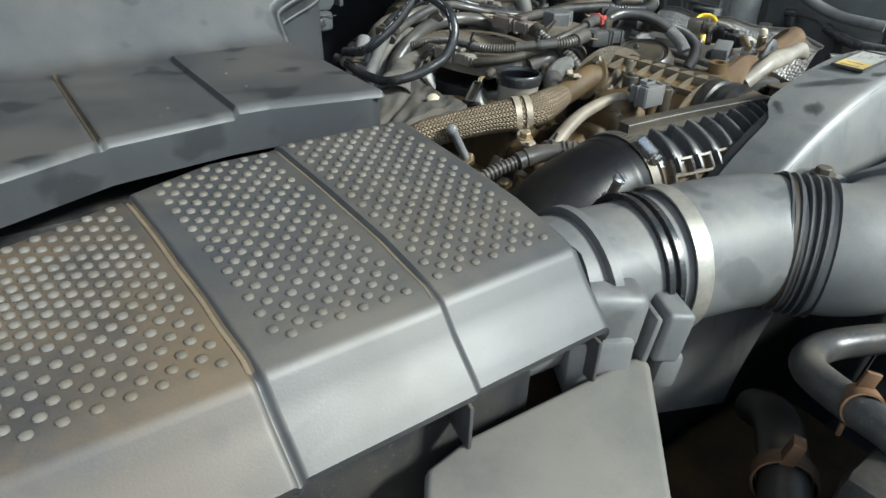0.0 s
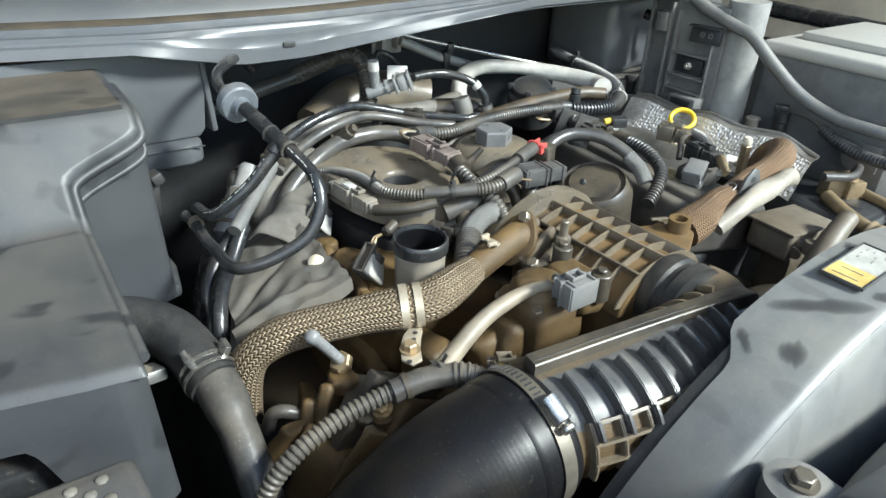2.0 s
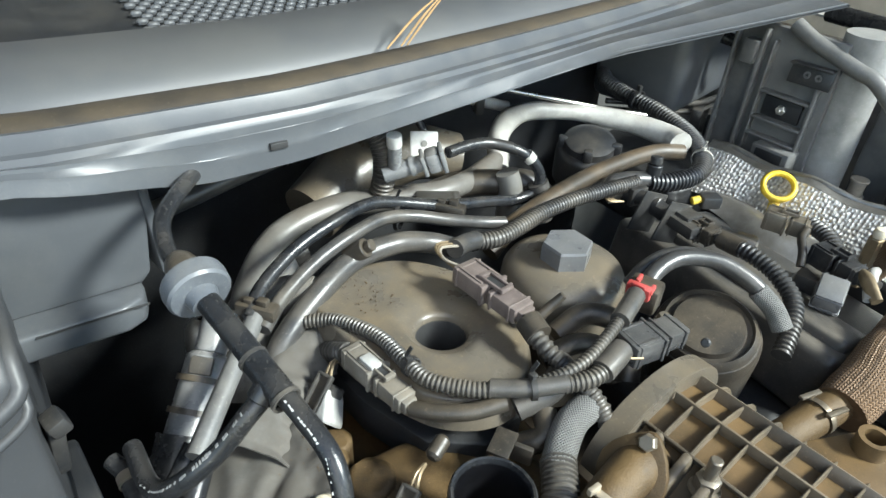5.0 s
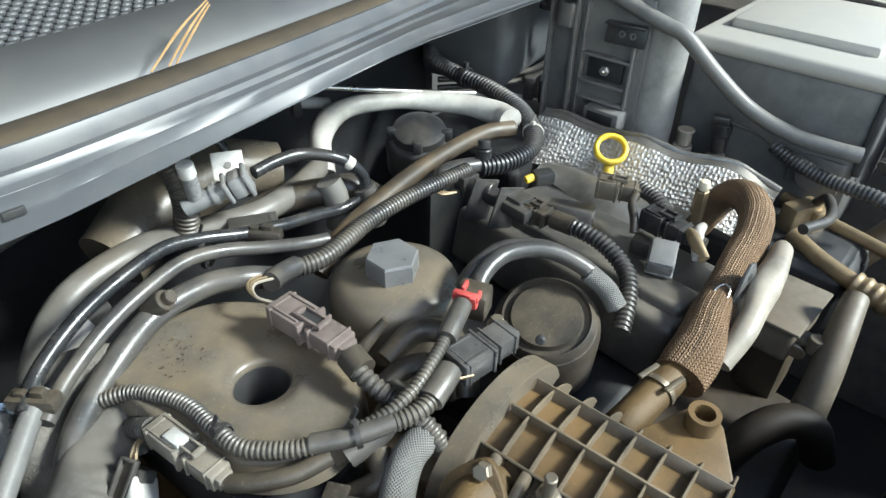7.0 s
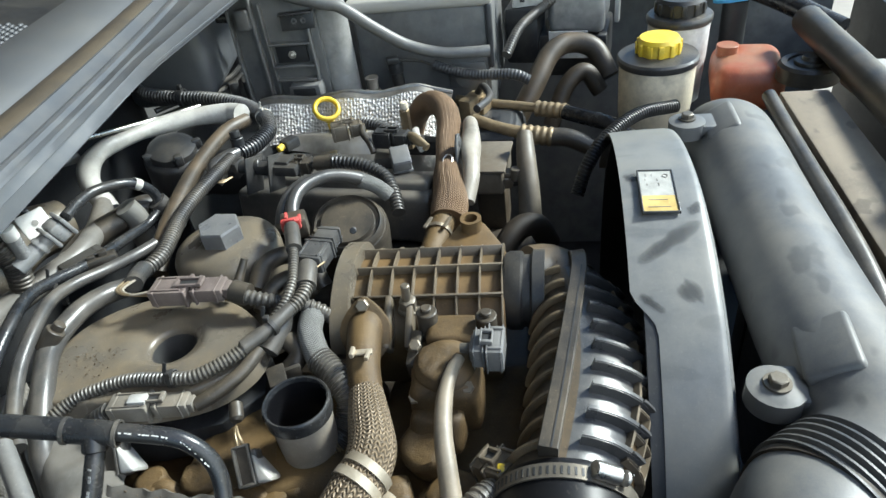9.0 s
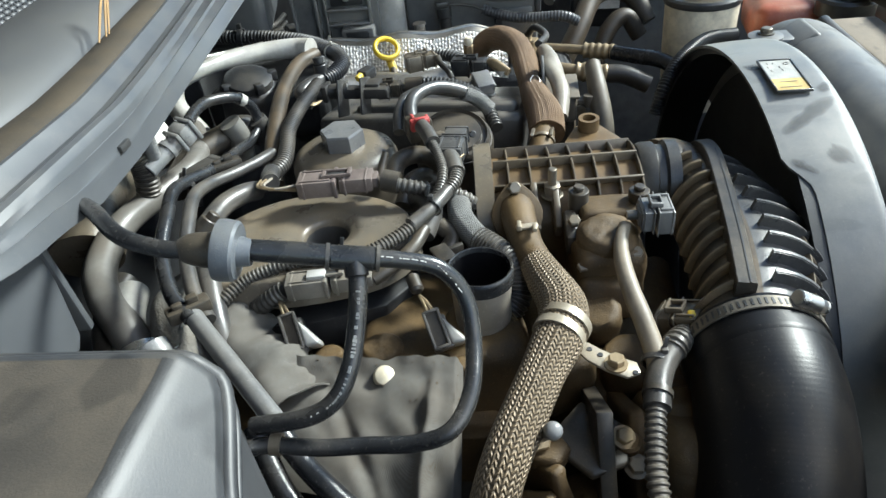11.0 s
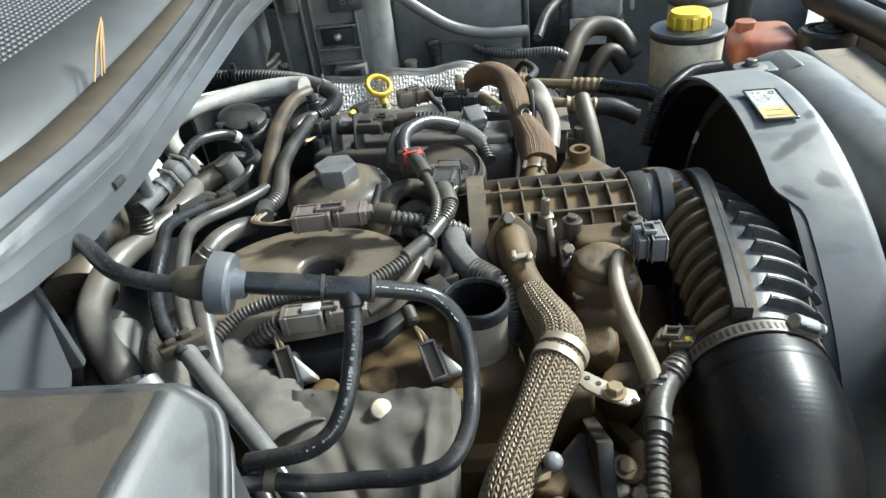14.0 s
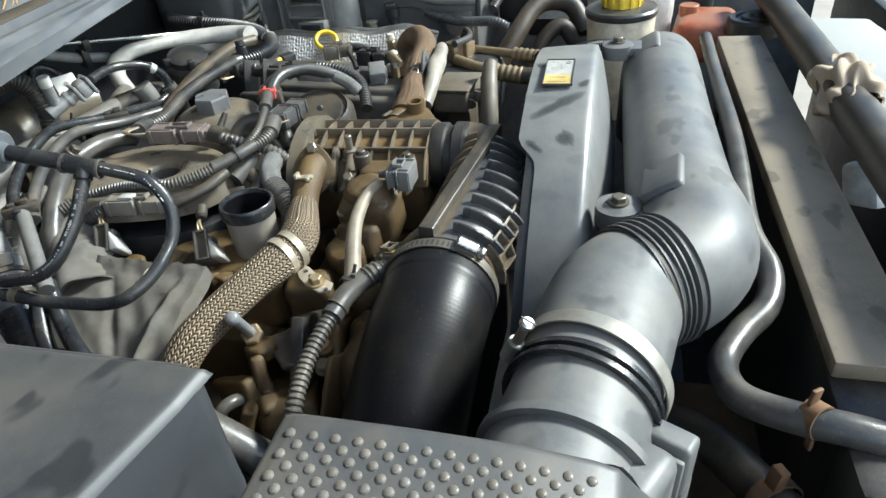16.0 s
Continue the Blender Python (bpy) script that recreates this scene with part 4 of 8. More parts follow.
# dark brown gives the block the shade between the pipes
lump("engine_block", [("b", (0.16, 0.05, -0.34), (0.62, 0.42, 0.36), 0.02)], DIRTSHADE, "oily engine block deep between the pipes, darkened for the shade there", "engine")
nch = thing("near_cylinder_head", (0.03, 0.10, -0.2), "brown dusty near cylinder head with round bosses", "engine part")
part("head_block", rough(join(box((0.03, 0.10, -0.16), (0.20, 0.25, 0.12), 0.02, (0, 0, 0), 3), box((0.015, 0.035, -0.09), (0.13, 0.13, 0.07), 0.014, (0, 8, 5), 3)), 0.004, 30.0, 5, 1.0), CAST, nch, smooth=60)
for a, b, r in (((0, 0, -0.10), (0, 0, -0.050), 0.030), ((-0.030, 0.075, -0.09), (-0.032, 0.075, -0.045), 0.016), ((-0.028, 0.005, -0.09), (-0.030, 0.005, -0.050), 0.012), ((-0.036, 0.115, -0.09), (-0.038, 0.115, -0.048), 0.013)):
    part("boss", rough(cyl(a, b, r, 24, 0.003), 0.0012, 60.0, 3, r), CAST, nch, smooth=50)
part("web", rough(box((0.035, -0.005, -0.07), (0.03, 0.03, 0.05), 0.008, (0, 0, 30))), CAST, nch, smooth=60)
part("cast_web", rough(prism([(-0.052, 0.012), (-0.030, 0.000), (-0.026, 0.006), (-0.046, 0.030)], -0.085, -0.052, 0.003), 0.0015), CAST, nch, smooth=60)
for y0, y1 in ((0.020, 0.050), (0.090, 0.118)):
    part("oil_channel", rough(tube_bm([(-0.046, y0, -0.062), (-0.040, (y0 + y1) / 2, -0.054), (-0.046, y1, -0.062)], 0.0075), 0.0010), CAST, nch, smooth=60)
# the far head stands in shade, which its dark body colour carries
lump("far_head_casting", [("b", (0.36, 0.085, -0.15), (0.28, 0.25, 0.10), 0.02)], DARK, "dirty far cylinder head casting, darkened for its shade", "engine part")
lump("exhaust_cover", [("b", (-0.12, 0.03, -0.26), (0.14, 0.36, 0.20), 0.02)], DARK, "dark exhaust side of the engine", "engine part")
lump("valve_mount", [("b", (0.05, -0.10, -0.15), (0.18, 0.14, 0.10), 0.012)], CAST, "brown dusty mount below the valve", "engine part")
fcc = thing("front_cover_casting", (-0.08, -0.11, -0.17), "brown dusty timing cover casting with ribs and bosses", "engine part")
part("cover_block", rough(box((-0.078, -0.138, -0.128), (0.105, 0.055, 0.11), 0.024, (0, 12, 4), 4), 0.003, 34.0, 4, 3.0), CAST, fcc, smooth=60)
part("cover_bulge", rough(cyl((-0.150, -0.140, -0.190), (-0.044, -0.136, -0.080), 0.030, 32, 0.012), 0.0022, 40.0, 3, 5.0), CAST, fcc, smooth=60)
part("corner_block", rough(box((-0.125, -0.070, -0.150), (0.06, 0.05, 0.08), 0.010, (0, 20, 25), 3), 0.003), CAST, fcc, smooth=60)
part("boss", rough(cyl((-0.02, -0.11, -0.12), (-0.02, -0.11, -0.07), 0.022, 24, 0.003), 0.0012, 60.0, 3), CAST, fcc, smooth=50)
part("boss", cyl((-0.088, -0.096, -0.100), (-0.093, -0.096, -0.078), 0.0085, 20, 0.002), CAST, fcc)
part("rib", rough(box((-0.070, -0.101, -0.118), (0.075, 0.012, 0.075), 0.003, (0, 34, 8)), 0.0014), CAST, fcc, smooth=60)
part("rib", rough(box((-0.102, -0.118, -0.110), (0.070, 0.005, 0.060), 0.002, (0, 30, -16)), 0.0014), CAST, fcc, smooth=60)
part("sloping_plate", rough(prism([(-0.118, -0.070), (-0.088, -0.040), (-0.056, -0.068), (-0.078, -0.098), (-0.108, -0.094)], -0.088, -0.082, 0.002), 0.0012, 50.0, 4, 7.0), DUSTY, fcc, "flat dusty plate", smooth=60)
for k, (wx, wy, wz, ww, rz) in enumerate(((-0.108, -0.040, -0.108, 0.012, 40), (-0.128, -0.030, -0.122, 0.014, 70), (-0.146, -0.042, -0.128, 0.012, 20), (-0.124, -0.054, -0.130, 0.016, -25))):
    part("web", rough(box((wx, wy, wz), (0.050, ww, 0.050), 0.004, (10 * k, 24, rz), 3), 0.0026, 50.0, 4, 11.0 + k), CAST, fcc, smooth=60)
part("lug", rough(prism([(-0.108, -0.030), (-0.092, -0.034), (-0.088, -0.050), (-0.100, -0.058), (-0.112, -0.048)], -0.090, -0.076, 0.003), 0.001), CAST, fcc, smooth=60)
part("pad", rough(box((-0.03, -0.06, -0.085), (0.03, 0.04, 0.05), 0.006, (0, 0, 15), 3), 0.002), CAST, fcc, smooth=60)
hex_bolt((-0.092, -0.0928, -0.0760), 0.0058, 0.005, axis=(-0.4, -0.2, 1), material=BRASS, label="dusty bolt head on the timing cover")
hex_bolt((-0.0679, -0.0643, -0.092), 0.0052, 0.007, axis=(-1, 0.1, 0.4), material=BRASS, label="brassy bolt deep beside the upright plate", washer=False)
hose("small_elbow", [(-0.158, -0.020, -0.125), (-0.154, -0.027, -0.104), (-0.146, -0.033, -0.100), (-0.136, -0.036, -0.106)], 0.0058, GREYHOSE, "small dusty elbow below the exhaust pipe", "pipe elbow")
hex_bolt((-0.105, -0.100, -0.090), 0.0060, 0.006, axis=(-0.4, 0, 1), material=DULLSTEEL, label="dull steel bolt on the timing cover")
single("bracket_plate", join(box((-0.083, -0.0785, -0.105), (0.075, 0.011, 0.080), 0.0015, (0, 34, 3)), box((-0.068, -0.086, -0.112), (0.050, 0.012, 0.022), 0.002, (0, 34, 3))), DUSTY, "dusty thick steel support plate standing below the pipe bracket", "bracket")

# valley cover with an oval hole
cov = thing("engine_cover_plate", (0.05, 0.13, -0.05), "smooth dusty plastic cover plate with a round recessed hole", "engine cover")
HX, HY, HR = 0.057, 0.127, 0.0178
OUT = [(-0.015, 0.205), (0.030, 0.232), (0.075, 0.228), (0.108, 0.195), (0.121, 0.150), (0.113, 0.095), (0.085, 0.058), (0.045, 0.050), (0.010, 0.075), (-0.008, 0.130)]


def outline(points, n):
    p, s = spline([(*q, 0) for q in points] + [(*points[0], 0)], 0.002)
    idx = np.linspace(0, len(p) - 1, n, endpoint=False).astype(int)
    return p[idx]


ring = outline(OUT, 72)


def cover_fn(u, v):
    p = ring[round(u * 72) % 72]
    a = math.atan2(p[1] - HY, p[0] - HX)
    if v < 0.2:
        t = v / 0.2
        r = HR * (0.80 + 0.25 * t)
        return (HX + r * 1.05 * math.cos(a), HY + r * math.sin(a), -0.044 + 0.038 * t ** 0.5)
    t = (v - 0.2) / 0.8
    hx, hy = HX + HR * 1.1 * math.cos(a), HY + HR * 1.05 * math.sin(a)
    z = 0.0015 - 0.004 * t - 0.006 * math.exp(-(t / 0.13) ** 2) - (0.022 * max(0.0, (t - 0.86) / 0.14) ** 2)
    return (hx + (p[0] - hx) * t, hy + (p[1] - hy) * t, z)


bm = grid(lambda u, v: cover_fn(u, 0.16 + 0.84 * v), 72, 30)
bmesh.ops.remove_doubles(bm, verts=bm.verts, dist=1e-5)
part("plate", bm, COVER, cov, smooth=60)
# the hole's wall and floor are black in place of shade at depth
part("hole_wall", join(grid(lambda u, v: cover_fn(u, 0.165 * v), 72, 8), cyl((HX, HY, -0.05), (HX, HY, -0.040), 0.0175)), INK, cov, "inside of the hole, coloured black as deep shade")
part("plate_foot", prism([(x * 0.95 + 0.003, y * 0.95 + 0.006) for x, y in OUT], -0.075, -0.045, 0.002), DARK, cov)

# oil filter cap
cap = thing("oil_filter_cap", (0.190, 0.136, -0.03), "dusty black plastic oil filter cap with hexagon top", "oil filter cap")
part("dome", lathe([(0.052, -0.045), (0.052, -0.012), (0.0515, -0.006), (0.048, 0.001), (0.040, 0.006), (0.025, 0.010), (0.0, 0.0115)], (0.190, 0.136, 0), (0, 0, 1), 56), COVER, cap, smooth=60)
part("hexagon", lathe([(0.0210, 0.008), (0.0210, 0.0250), (0.0198, 0.0270), (0.0, 0.0267)], (0.186, 0.1335, 0), (-0.03, 0, 1), 6), FARGREY, cap, "grey hexagon with moulded arrows", smooth=20)
single("cap_housing", lathe([(0.0, -0.12), (0.045, -0.12), (0.047, -0.045), (0.0, -0.045)], (0.190, 0.136, 0), (0, 0, 1), 40), DUSTY, "dusty round oil filter housing", "filter housing")

# filler neck with its open mouth
nk = thing("filler_neck", (0, 0, -0.07), "open oil filler neck, pale dusty plastic with a black rim", "filler neck")
part("neck_body", lathe([(0.0205, -0.07), (0.0215, -0.045), (0.0225, -0.014), (0.0235, -0.012), (0.0235, -0.0095), (0.0215, -0.0095)], (0, 0, 0), (0, 0, 1), 48), PALEPLUG, nk)
part("rim", lathe([(0.0215, -0.012), (0.0245, -0.011), (0.0250, -0.003), (0.0245, 0.0), (0.0235, 0.001), (0.0222, 0.0005), (0.0212, -0.003)], (0, 0, 0), (0, 0, 1), 48), RUBBER, nk, "black rubber rim")
part("inside", lathe([(0.0, -0.052), (0.0195, -0.050), (0.0205, -0.012), (0.0213, -0.0025)], (0, 0, 0), (0, 0, 1), 40), OIL, nk, "dark oily inside of the neck")

# coolant pump pulley disc
dsc = thing("vacuum_pump", (0.25, 0.035, -0.04), "dusty round pump housing with a stepped face", "pump")
part("housing", lathe([(0.0, -0.07), (0.040, -0.07), (0.042, -0.020), (0.0415, -0.012), (0.0395, -0.007), (0.0385, -0.0068), (0.0375, -0.004), (0.034, 0.000), (0.0325, -0.0035), (0.0285, -0.0035), (0.027, 0.001), (0.0, 0.0022)], (0.248, 0.031, -0.014), (-0.35, -0.12, 1), 56), DUSTY, dsc, smooth=35)
part("dimple", cyl((0.2085, 0.011, 0.002), (0.2050, 0.010, 0.0036), 0.0035, 14), INK, dsc, "small black disc standing for a hole")
hose("pump_pipe", [(0.196, 0.062, 0.012), (0.215, 0.070, 0.024), (0.242, 0.068, 0.030), (0.268, 0.050, 0.028), (0.283, 0.026, 0.017), (0.288, 0.008, 0.004)], 0.0068, GREYHOSE, "grey bent hose over the pump", seg=16)
hose("pump_pipe", [(0.205, 0.082, 0.010), (0.224, 0.083, 0.020), (0.252, 0.078, 0.025), (0.278, 0.058, 0.022), (0.292, 0.034, 0.012)], 0.0058, GREYHOSE, "second thinner hose beside the bent one", seg=14)
hose("pump_pipe_end", [(0.284, 0.021, 0.013), (0.289, 0.006, 0.002), (0.289, -0.006, -0.010)], 0.0080, BRAIDGR, "grey braided sleeve at the hose end", "hose sleeve")

# ---- intake manifold with its lattice of ribs ----
man = thing("intake_manifold", (0.145, -0.07, -0.06), "brown dusty plastic intake manifold with a lattice of ribs", "intake manifold")
MT = pose(0.150, -0.070, 0.0, 0, -3.0, 3.0)


def local(M, bm):
    bm.transform(M)
    return bm


def man_arch(y0, y1, lift, drop, a0=8.0, a1=172.0, n=28):
    """A strip over the manifold's arched back between y0 and y1, its outer face lifted, its walls reaching drop below."""
    def ring(s, h):
        a = radians(a0 + (a1 - a0) * s)
        return (0.054 + h) * math.cos(a), -0.040 + (0.036 + h) * math.sin(a)
    bm = bmesh.new()
    rows = []
    for i in range(n + 1):
        xo, zo = ring(i / n, lift)
        xi, zi = ring(i / n, -drop)
        rows.append([bm.verts.new((x, y, z)) for x, y, z in ((xi, y0, zi), (xo, y0, zo), (xo, y1, zo), (xi, y1, zi))])
    for r0, r1 in zip(rows, rows[1:]):
        for k in range(4):
            bm.faces.new((r0[k], r0[(k + 1) % 4], r1[(k + 1) % 4], r1[k]))
    for r in (rows[0], rows[-1]):
        bm.faces.new(r)
    bmesh.ops.recalc_face_normals(bm, faces=bm.faces)
    bmesh.ops.bevel(bm, geom=[e for e in bm.edges if e.calc_face_angle(0) > 0.9], offset=0.0006, segments=2, affect="EDGES")
    return bm


part("manifold_body", local(MT, join(man_arch(-0.068, 0.068, 0.0, 0.030), box((0.0, 0, -0.065), (0.10, 0.13, 0.06), 0.008))), MANBODY, man)
part("collar", local(MT, man_arch(0.062, 0.078, 0.014, 0.004)), COVER, man, "smooth pale moulded collar at the manifold's end")
for k in range(7):
    y = 0.047 - k * 0.0190
    part("rib", local(MT, man_arch(y, y + 0.0017, 0.0075, 0.003, 20, 160)), RIBS, man)
for a in (60, 90, 120):
    x, z = 0.054 * math.cos(radians(a)), -0.040 + 0.036 * math.sin(radians(a))
    part("rib", local(MT, box((x * 1.06, -0.003, z + 0.003), (0.0019, 0.128, 0.011), 0.0005, (0, 90 - a, 0))), RIBS, man)
for y in (0.048, 0.028, 0.010):
    part("runner_fin", local(MT, box((-0.050, y, -0.016), (0.045, 0.006, 0.020), 0.002, (0, -28, 0))), RIBS, man)
part("web", local(MT, prism([(0.030, -0.002), (0.074, -0.024), (0.080, -0.036), (0.074, -0.048), (0.036, -0.068)], -0.016, -0.008, 0.002)), MANBODY, man)
part("oval_boss", local(MT, lathe([(0.0065, 0.004), (0.0100, 0.004), (0.0110, -0.03), (0.0065, -0.03)], (0.066, -0.036, 0.0), (0, 0, 1), 24, close=True)), MANBODY, man, "hollow boss on the manifold's corner")
part("coupling", join(lathe([(0.0, 0), (0.033, 0), (0.035, 0.004), (0.035, 0.014), (0.032, 0.016), (0.032, 0.022), (0.036, 0.024), (0.036, 0.034), (0.0, 0.034)], (0.155, -0.138, -0.028), (0, -1, 0), 36)), BLACK, man, "round black coupling ring")

# stud and nut on the manifold
sd = thing("manifold_stud", (0.112, -0.060, -0.01), "pale threaded stud with a nut on the manifold", "stud")
part("nut", lathe([(0, -0.008), (0.0075, -0.008), (0.0075, 0.001), (0.006, 0.002), (0, 0.002)], (0.112, -0.060, -0.003), (0, 0, 1), 6), DULLSTEEL, sd)
part("washer", cyl((0.112, -0.060, -0.013), (0.112, -0.060, -0.0105), 0.0095), DULLSTEEL, sd)
part("shank", cyl((0.112, -0.060, -0.003), (0.112, -0.060, 0.014), 0.0038, 14), DULLSTEEL, sd)

# ---- exhaust return pipe in its knitted sleeve ----
EGR = [(0.060, -0.033, -0.016), (0.044, -0.036, -0.018), (0.008, -0.048, -0.020), (-0.023, -0.0575, -0.021), (-0.047, -0.054, -0.023), (-0.074, -0.042, -0.027), (-0.110, -0.026, -0.034), (-0.138, -0.014, -0.042), (-0.158, -0.006, -0.058), (-0.166, -0.002, -0.085), (-0.170, 0.000, -0.13)]
egr = thing("exhaust_return_pipe", (-0.05, -0.04, -0.05), "exhaust return pipe in a beige knitted wire sleeve", "exhaust pipe")
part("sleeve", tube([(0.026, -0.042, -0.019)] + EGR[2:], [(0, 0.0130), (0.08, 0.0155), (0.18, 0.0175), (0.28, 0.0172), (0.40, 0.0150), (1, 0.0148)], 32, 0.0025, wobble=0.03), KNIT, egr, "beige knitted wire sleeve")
part("elbow", tube([(0.016, -0.045, -0.0195), (0.030, -0.041, -0.019), (0.048, -0.035, -0.017), (0.070, -0.031, -0.012), (0.088, -0.029, -0.010), (0.105, -0.027, -0.020)], [(0, 0.0118), (0.2, 0.0128), (0.5, 0.0135), (1, 0.015)], 24), CAST, egr)
part("vee_clip", join(box((0.050, -0.036, -0.001), (0.005, 0.017, 0.003), 0.001, (0, -15, 8)), box((0.047, -0.030, 0.002), (0.009, 0.0035, 0.005), 0.001), box((0.0455, -0.042, 0.001), (0.009, 0.0035, 0.004), 0.001)), STRAPM, egr, "pale bent spring clip")
FM = Matrix.Translation((0.084, -0.0290, -0.014)) @ Vector((-0.8, -0.10, 0.58)).to_track_quat("Z", "Y").to_matrix().to_4x4()
part("flange", local(FM, prism([((0.0215 - 0.0095 * max(0.0, math.sin(a)) ** 1.5) * math.cos(a), 0.003 + 0.027 * math.sin(a)) for a in np.linspace(0, 2 * math.pi, 20, endpoint=False)], -0.003, 0.003, 0.001)), CAST, egr, "upright teardrop flange")
for s_ in (-1, 1):
    part("flange_bolt", local(FM, lathe([(0, 0.003), (0.0055, 0.003), (0.0055, 0.008), (0.0045, 0.009), (0, 0.009)], (0, 0.003 + 0.0205 * s_, 0), (0, 0, 1), 6)), DULLSTEEL, egr)
# strap and bracket holding the sleeve
stp = thing("pipe_bracket", (-0.05, -0.075, -0.03), "plated steel bracket strap round the knitted pipe", "bracket")
for d in (-0.0055, 0.0055):
    c = Vector((-0.044, -0.0555, -0.0225)) + Vector((-0.88, 0.45, -0.1)).normalized() * d
    part("strap_band", lathe([(0.0170, -0.0032), (0.0182, -0.0032), (0.0182, 0.0032), (0.0170, 0.0032)], c, (-0.88, 0.42, -0.1), 36, close=True), STRAPM, stp)
arm = prism([(x - 0.008, y + 0.001) for x, y in ((-0.041, -0.064), (-0.033, -0.067), (-0.037, -0.075), (-0.043, -0.082), (-0.050, -0.092), (-0.056, -0.104), (-0.065, -0.105), (-0.069, -0.096), (-0.062, -0.083), (-0.053, -0.072))], -0.037, -0.0345, 0.0008)
arm_ = part("arm", arm, STRAPM, stp)
# holes are black discs on the arm, dark as a shaded hole
for c in ((-0.0515, -0.0735), (-0.0570, -0.0800), (-0.0735, -0.1005)):
    part("arm_hole", cyl((*c, -0.0346), (*c, -0.0338), 0.0019, 14, 0.0001), INK, arm_, "black disc standing for a hole in the arm")
hex_bolt((-0.066, -0.089, -0.0330), 0.0056, 0.0055, material=BRASS, label="brassy hexagon bolt on the pipe bracket")
bs = thing("sensor_stud", (-0.10, -0.04, -0.06), "steel bolt with a round head standing beside the pipe", "stud bolt")
part("shank", cyl((-0.094, -0.035, -0.073), (-0.122, -0.0435, -0.030), 0.0045), QUICK, bs)
part("foot_nut", lathe([(0, -0.003), (0.0095, -0.003), (0.0095, 0.003), (0.0080, 0.0045), (0, 0.0045)], (-0.097, -0.036, -0.070), (-0.6, -0.2, 0.9), 6), BRASS, bs, "brassy hexagon foot")
part("head", lathe([(0, 0), (0.0052, 0), (0.0058, 0.003), (0.0052, 0.007), (0.0035, 0.0085), (0, 0.009)], (-0.121, -0.0432, -0.032), (-0.6, -0.2, 0.9), 16), QUICK, bs)

# ---- exhaust return valve ----
val = thing("exhaust_return_valve", (0.03, -0.10, -0.07), "brown dusty cast exhaust return valve", "valve")
part("valve_body", rough(join(box((0.055, -0.098, -0.040), (0.06, 0.055, 0.050), 0.010, (0, 0, 6), 3), cyl((0.058, -0.098, -0.07), (0.050, -0.098, -0.006), 0.024, 28, 0.006), box((0.022, -0.095, -0.050), (0.03, 0.040, 0.035), 0.008, (0, 20, 0), 3), box((0.085, -0.105, -0.02), (0.03, 0.05, 0.03), 0.006)), 0.0018, 55.0, 3, 2.0), CAST, val, smooth=60)
part("valve_plate", box((0.070, -0.072, -0.022), (0.034, 0.010, 0.020), 0.003, (0, -10, 0)), DUSTY, val)
part("screw_boss", join(cyl((0.092, -0.080, -0.02), (0.092, -0.080, 0.004), 0.0085), cyl((0.092, -0.080, 0.004), (0.092, -0.080, 0.008), 0.0045)), DUSTY, val)
part("screw_boss", join(cyl((0.088, -0.128, -0.02), (0.088, -0.128, 0.004), 0.0085), cyl((0.088, -0.128, 0.004), (0.088, -0.128, 0.008), 0.0045)), DUSTY, val)
part("lower_drum", rough(cyl((0.012, -0.088, -0.075), (0.002, -0.085, -0.045), 0.019, 24, 0.004), 0.0015, 60.0, 3), CAST, val, smooth=50)
for bx, by, bz in ((0.034, -0.118, -0.020), (0.030, -0.078, -0.028), (0.066, -0.074, -0.010)):
    part("valve_screw", lathe([(0, 0), (0.0052, 0), (0.0052, 0.004), (0.0042, 0.005), (0, 0.005)], (bx, by, bz), (-0.5, 0, 1), 6), DULLSTEEL, val)
plug((0.052, -0.133, 0.004), (0.026, 0.028, 0.020), 90, FARGREY, "grey pressure sensor connector on the duct", boot=0.004)
plug((-0.018, -0.142, -0.042), (0.035, 0.024, 0.022), 60, RIBS, "brown dusty connector with a yellow seal", pitch=20)
single("seal_ring", box((-0.027, -0.146, -0.030), (0.008, 0.006, 0.008), 0.002), YELLOW, "small yellow rubber connector seal", "seal")

# ---- ribbed duct after the manifold and its rubber hose ----
duct = thing("ribbed_duct", (0.07, -0.19, -0.06), "ribbed black plastic intake duct, dusty on the engine side", "air duct")


def duct_fn(u, v):
    x = -0.035 + 0.205 * u
    a = math.pi * (1.08 - 1.16 * v)
    yc = -0.186 - 0.012 * math.sin(math.pi * u)
    w = 0.043 + 0.008 * math.sin(math.pi * min(1, u * 1.2))
    if a < math.pi / 2:             # the engine side is flatter
        w *= 1 - 0.32 * smooth01(u / 0.15)
    return (x, yc + w * math.cos(a), -0.050 + 0.043 * math.sin(a) + 0.006 * math.sin(math.pi * u))


part("duct_shell", grid(lambda u, v: duct_fn(u, 0.49 + 0.51 * v), 40, 18), DUCT, duct, "brown dusty engine side", smooth=60)
part("duct_shell", grid(lambda u, v: duct_fn(u, 0.24 + 0.25 * v), 40, 10), GLOSSGREY, duct, "shiny dark outer side", smooth=60)
part("duct_shell", grid(lambda u, v: duct_fn(u, 0.24 * v), 40, 10), CAST, duct, "brown dirty lattice side", smooth=60)


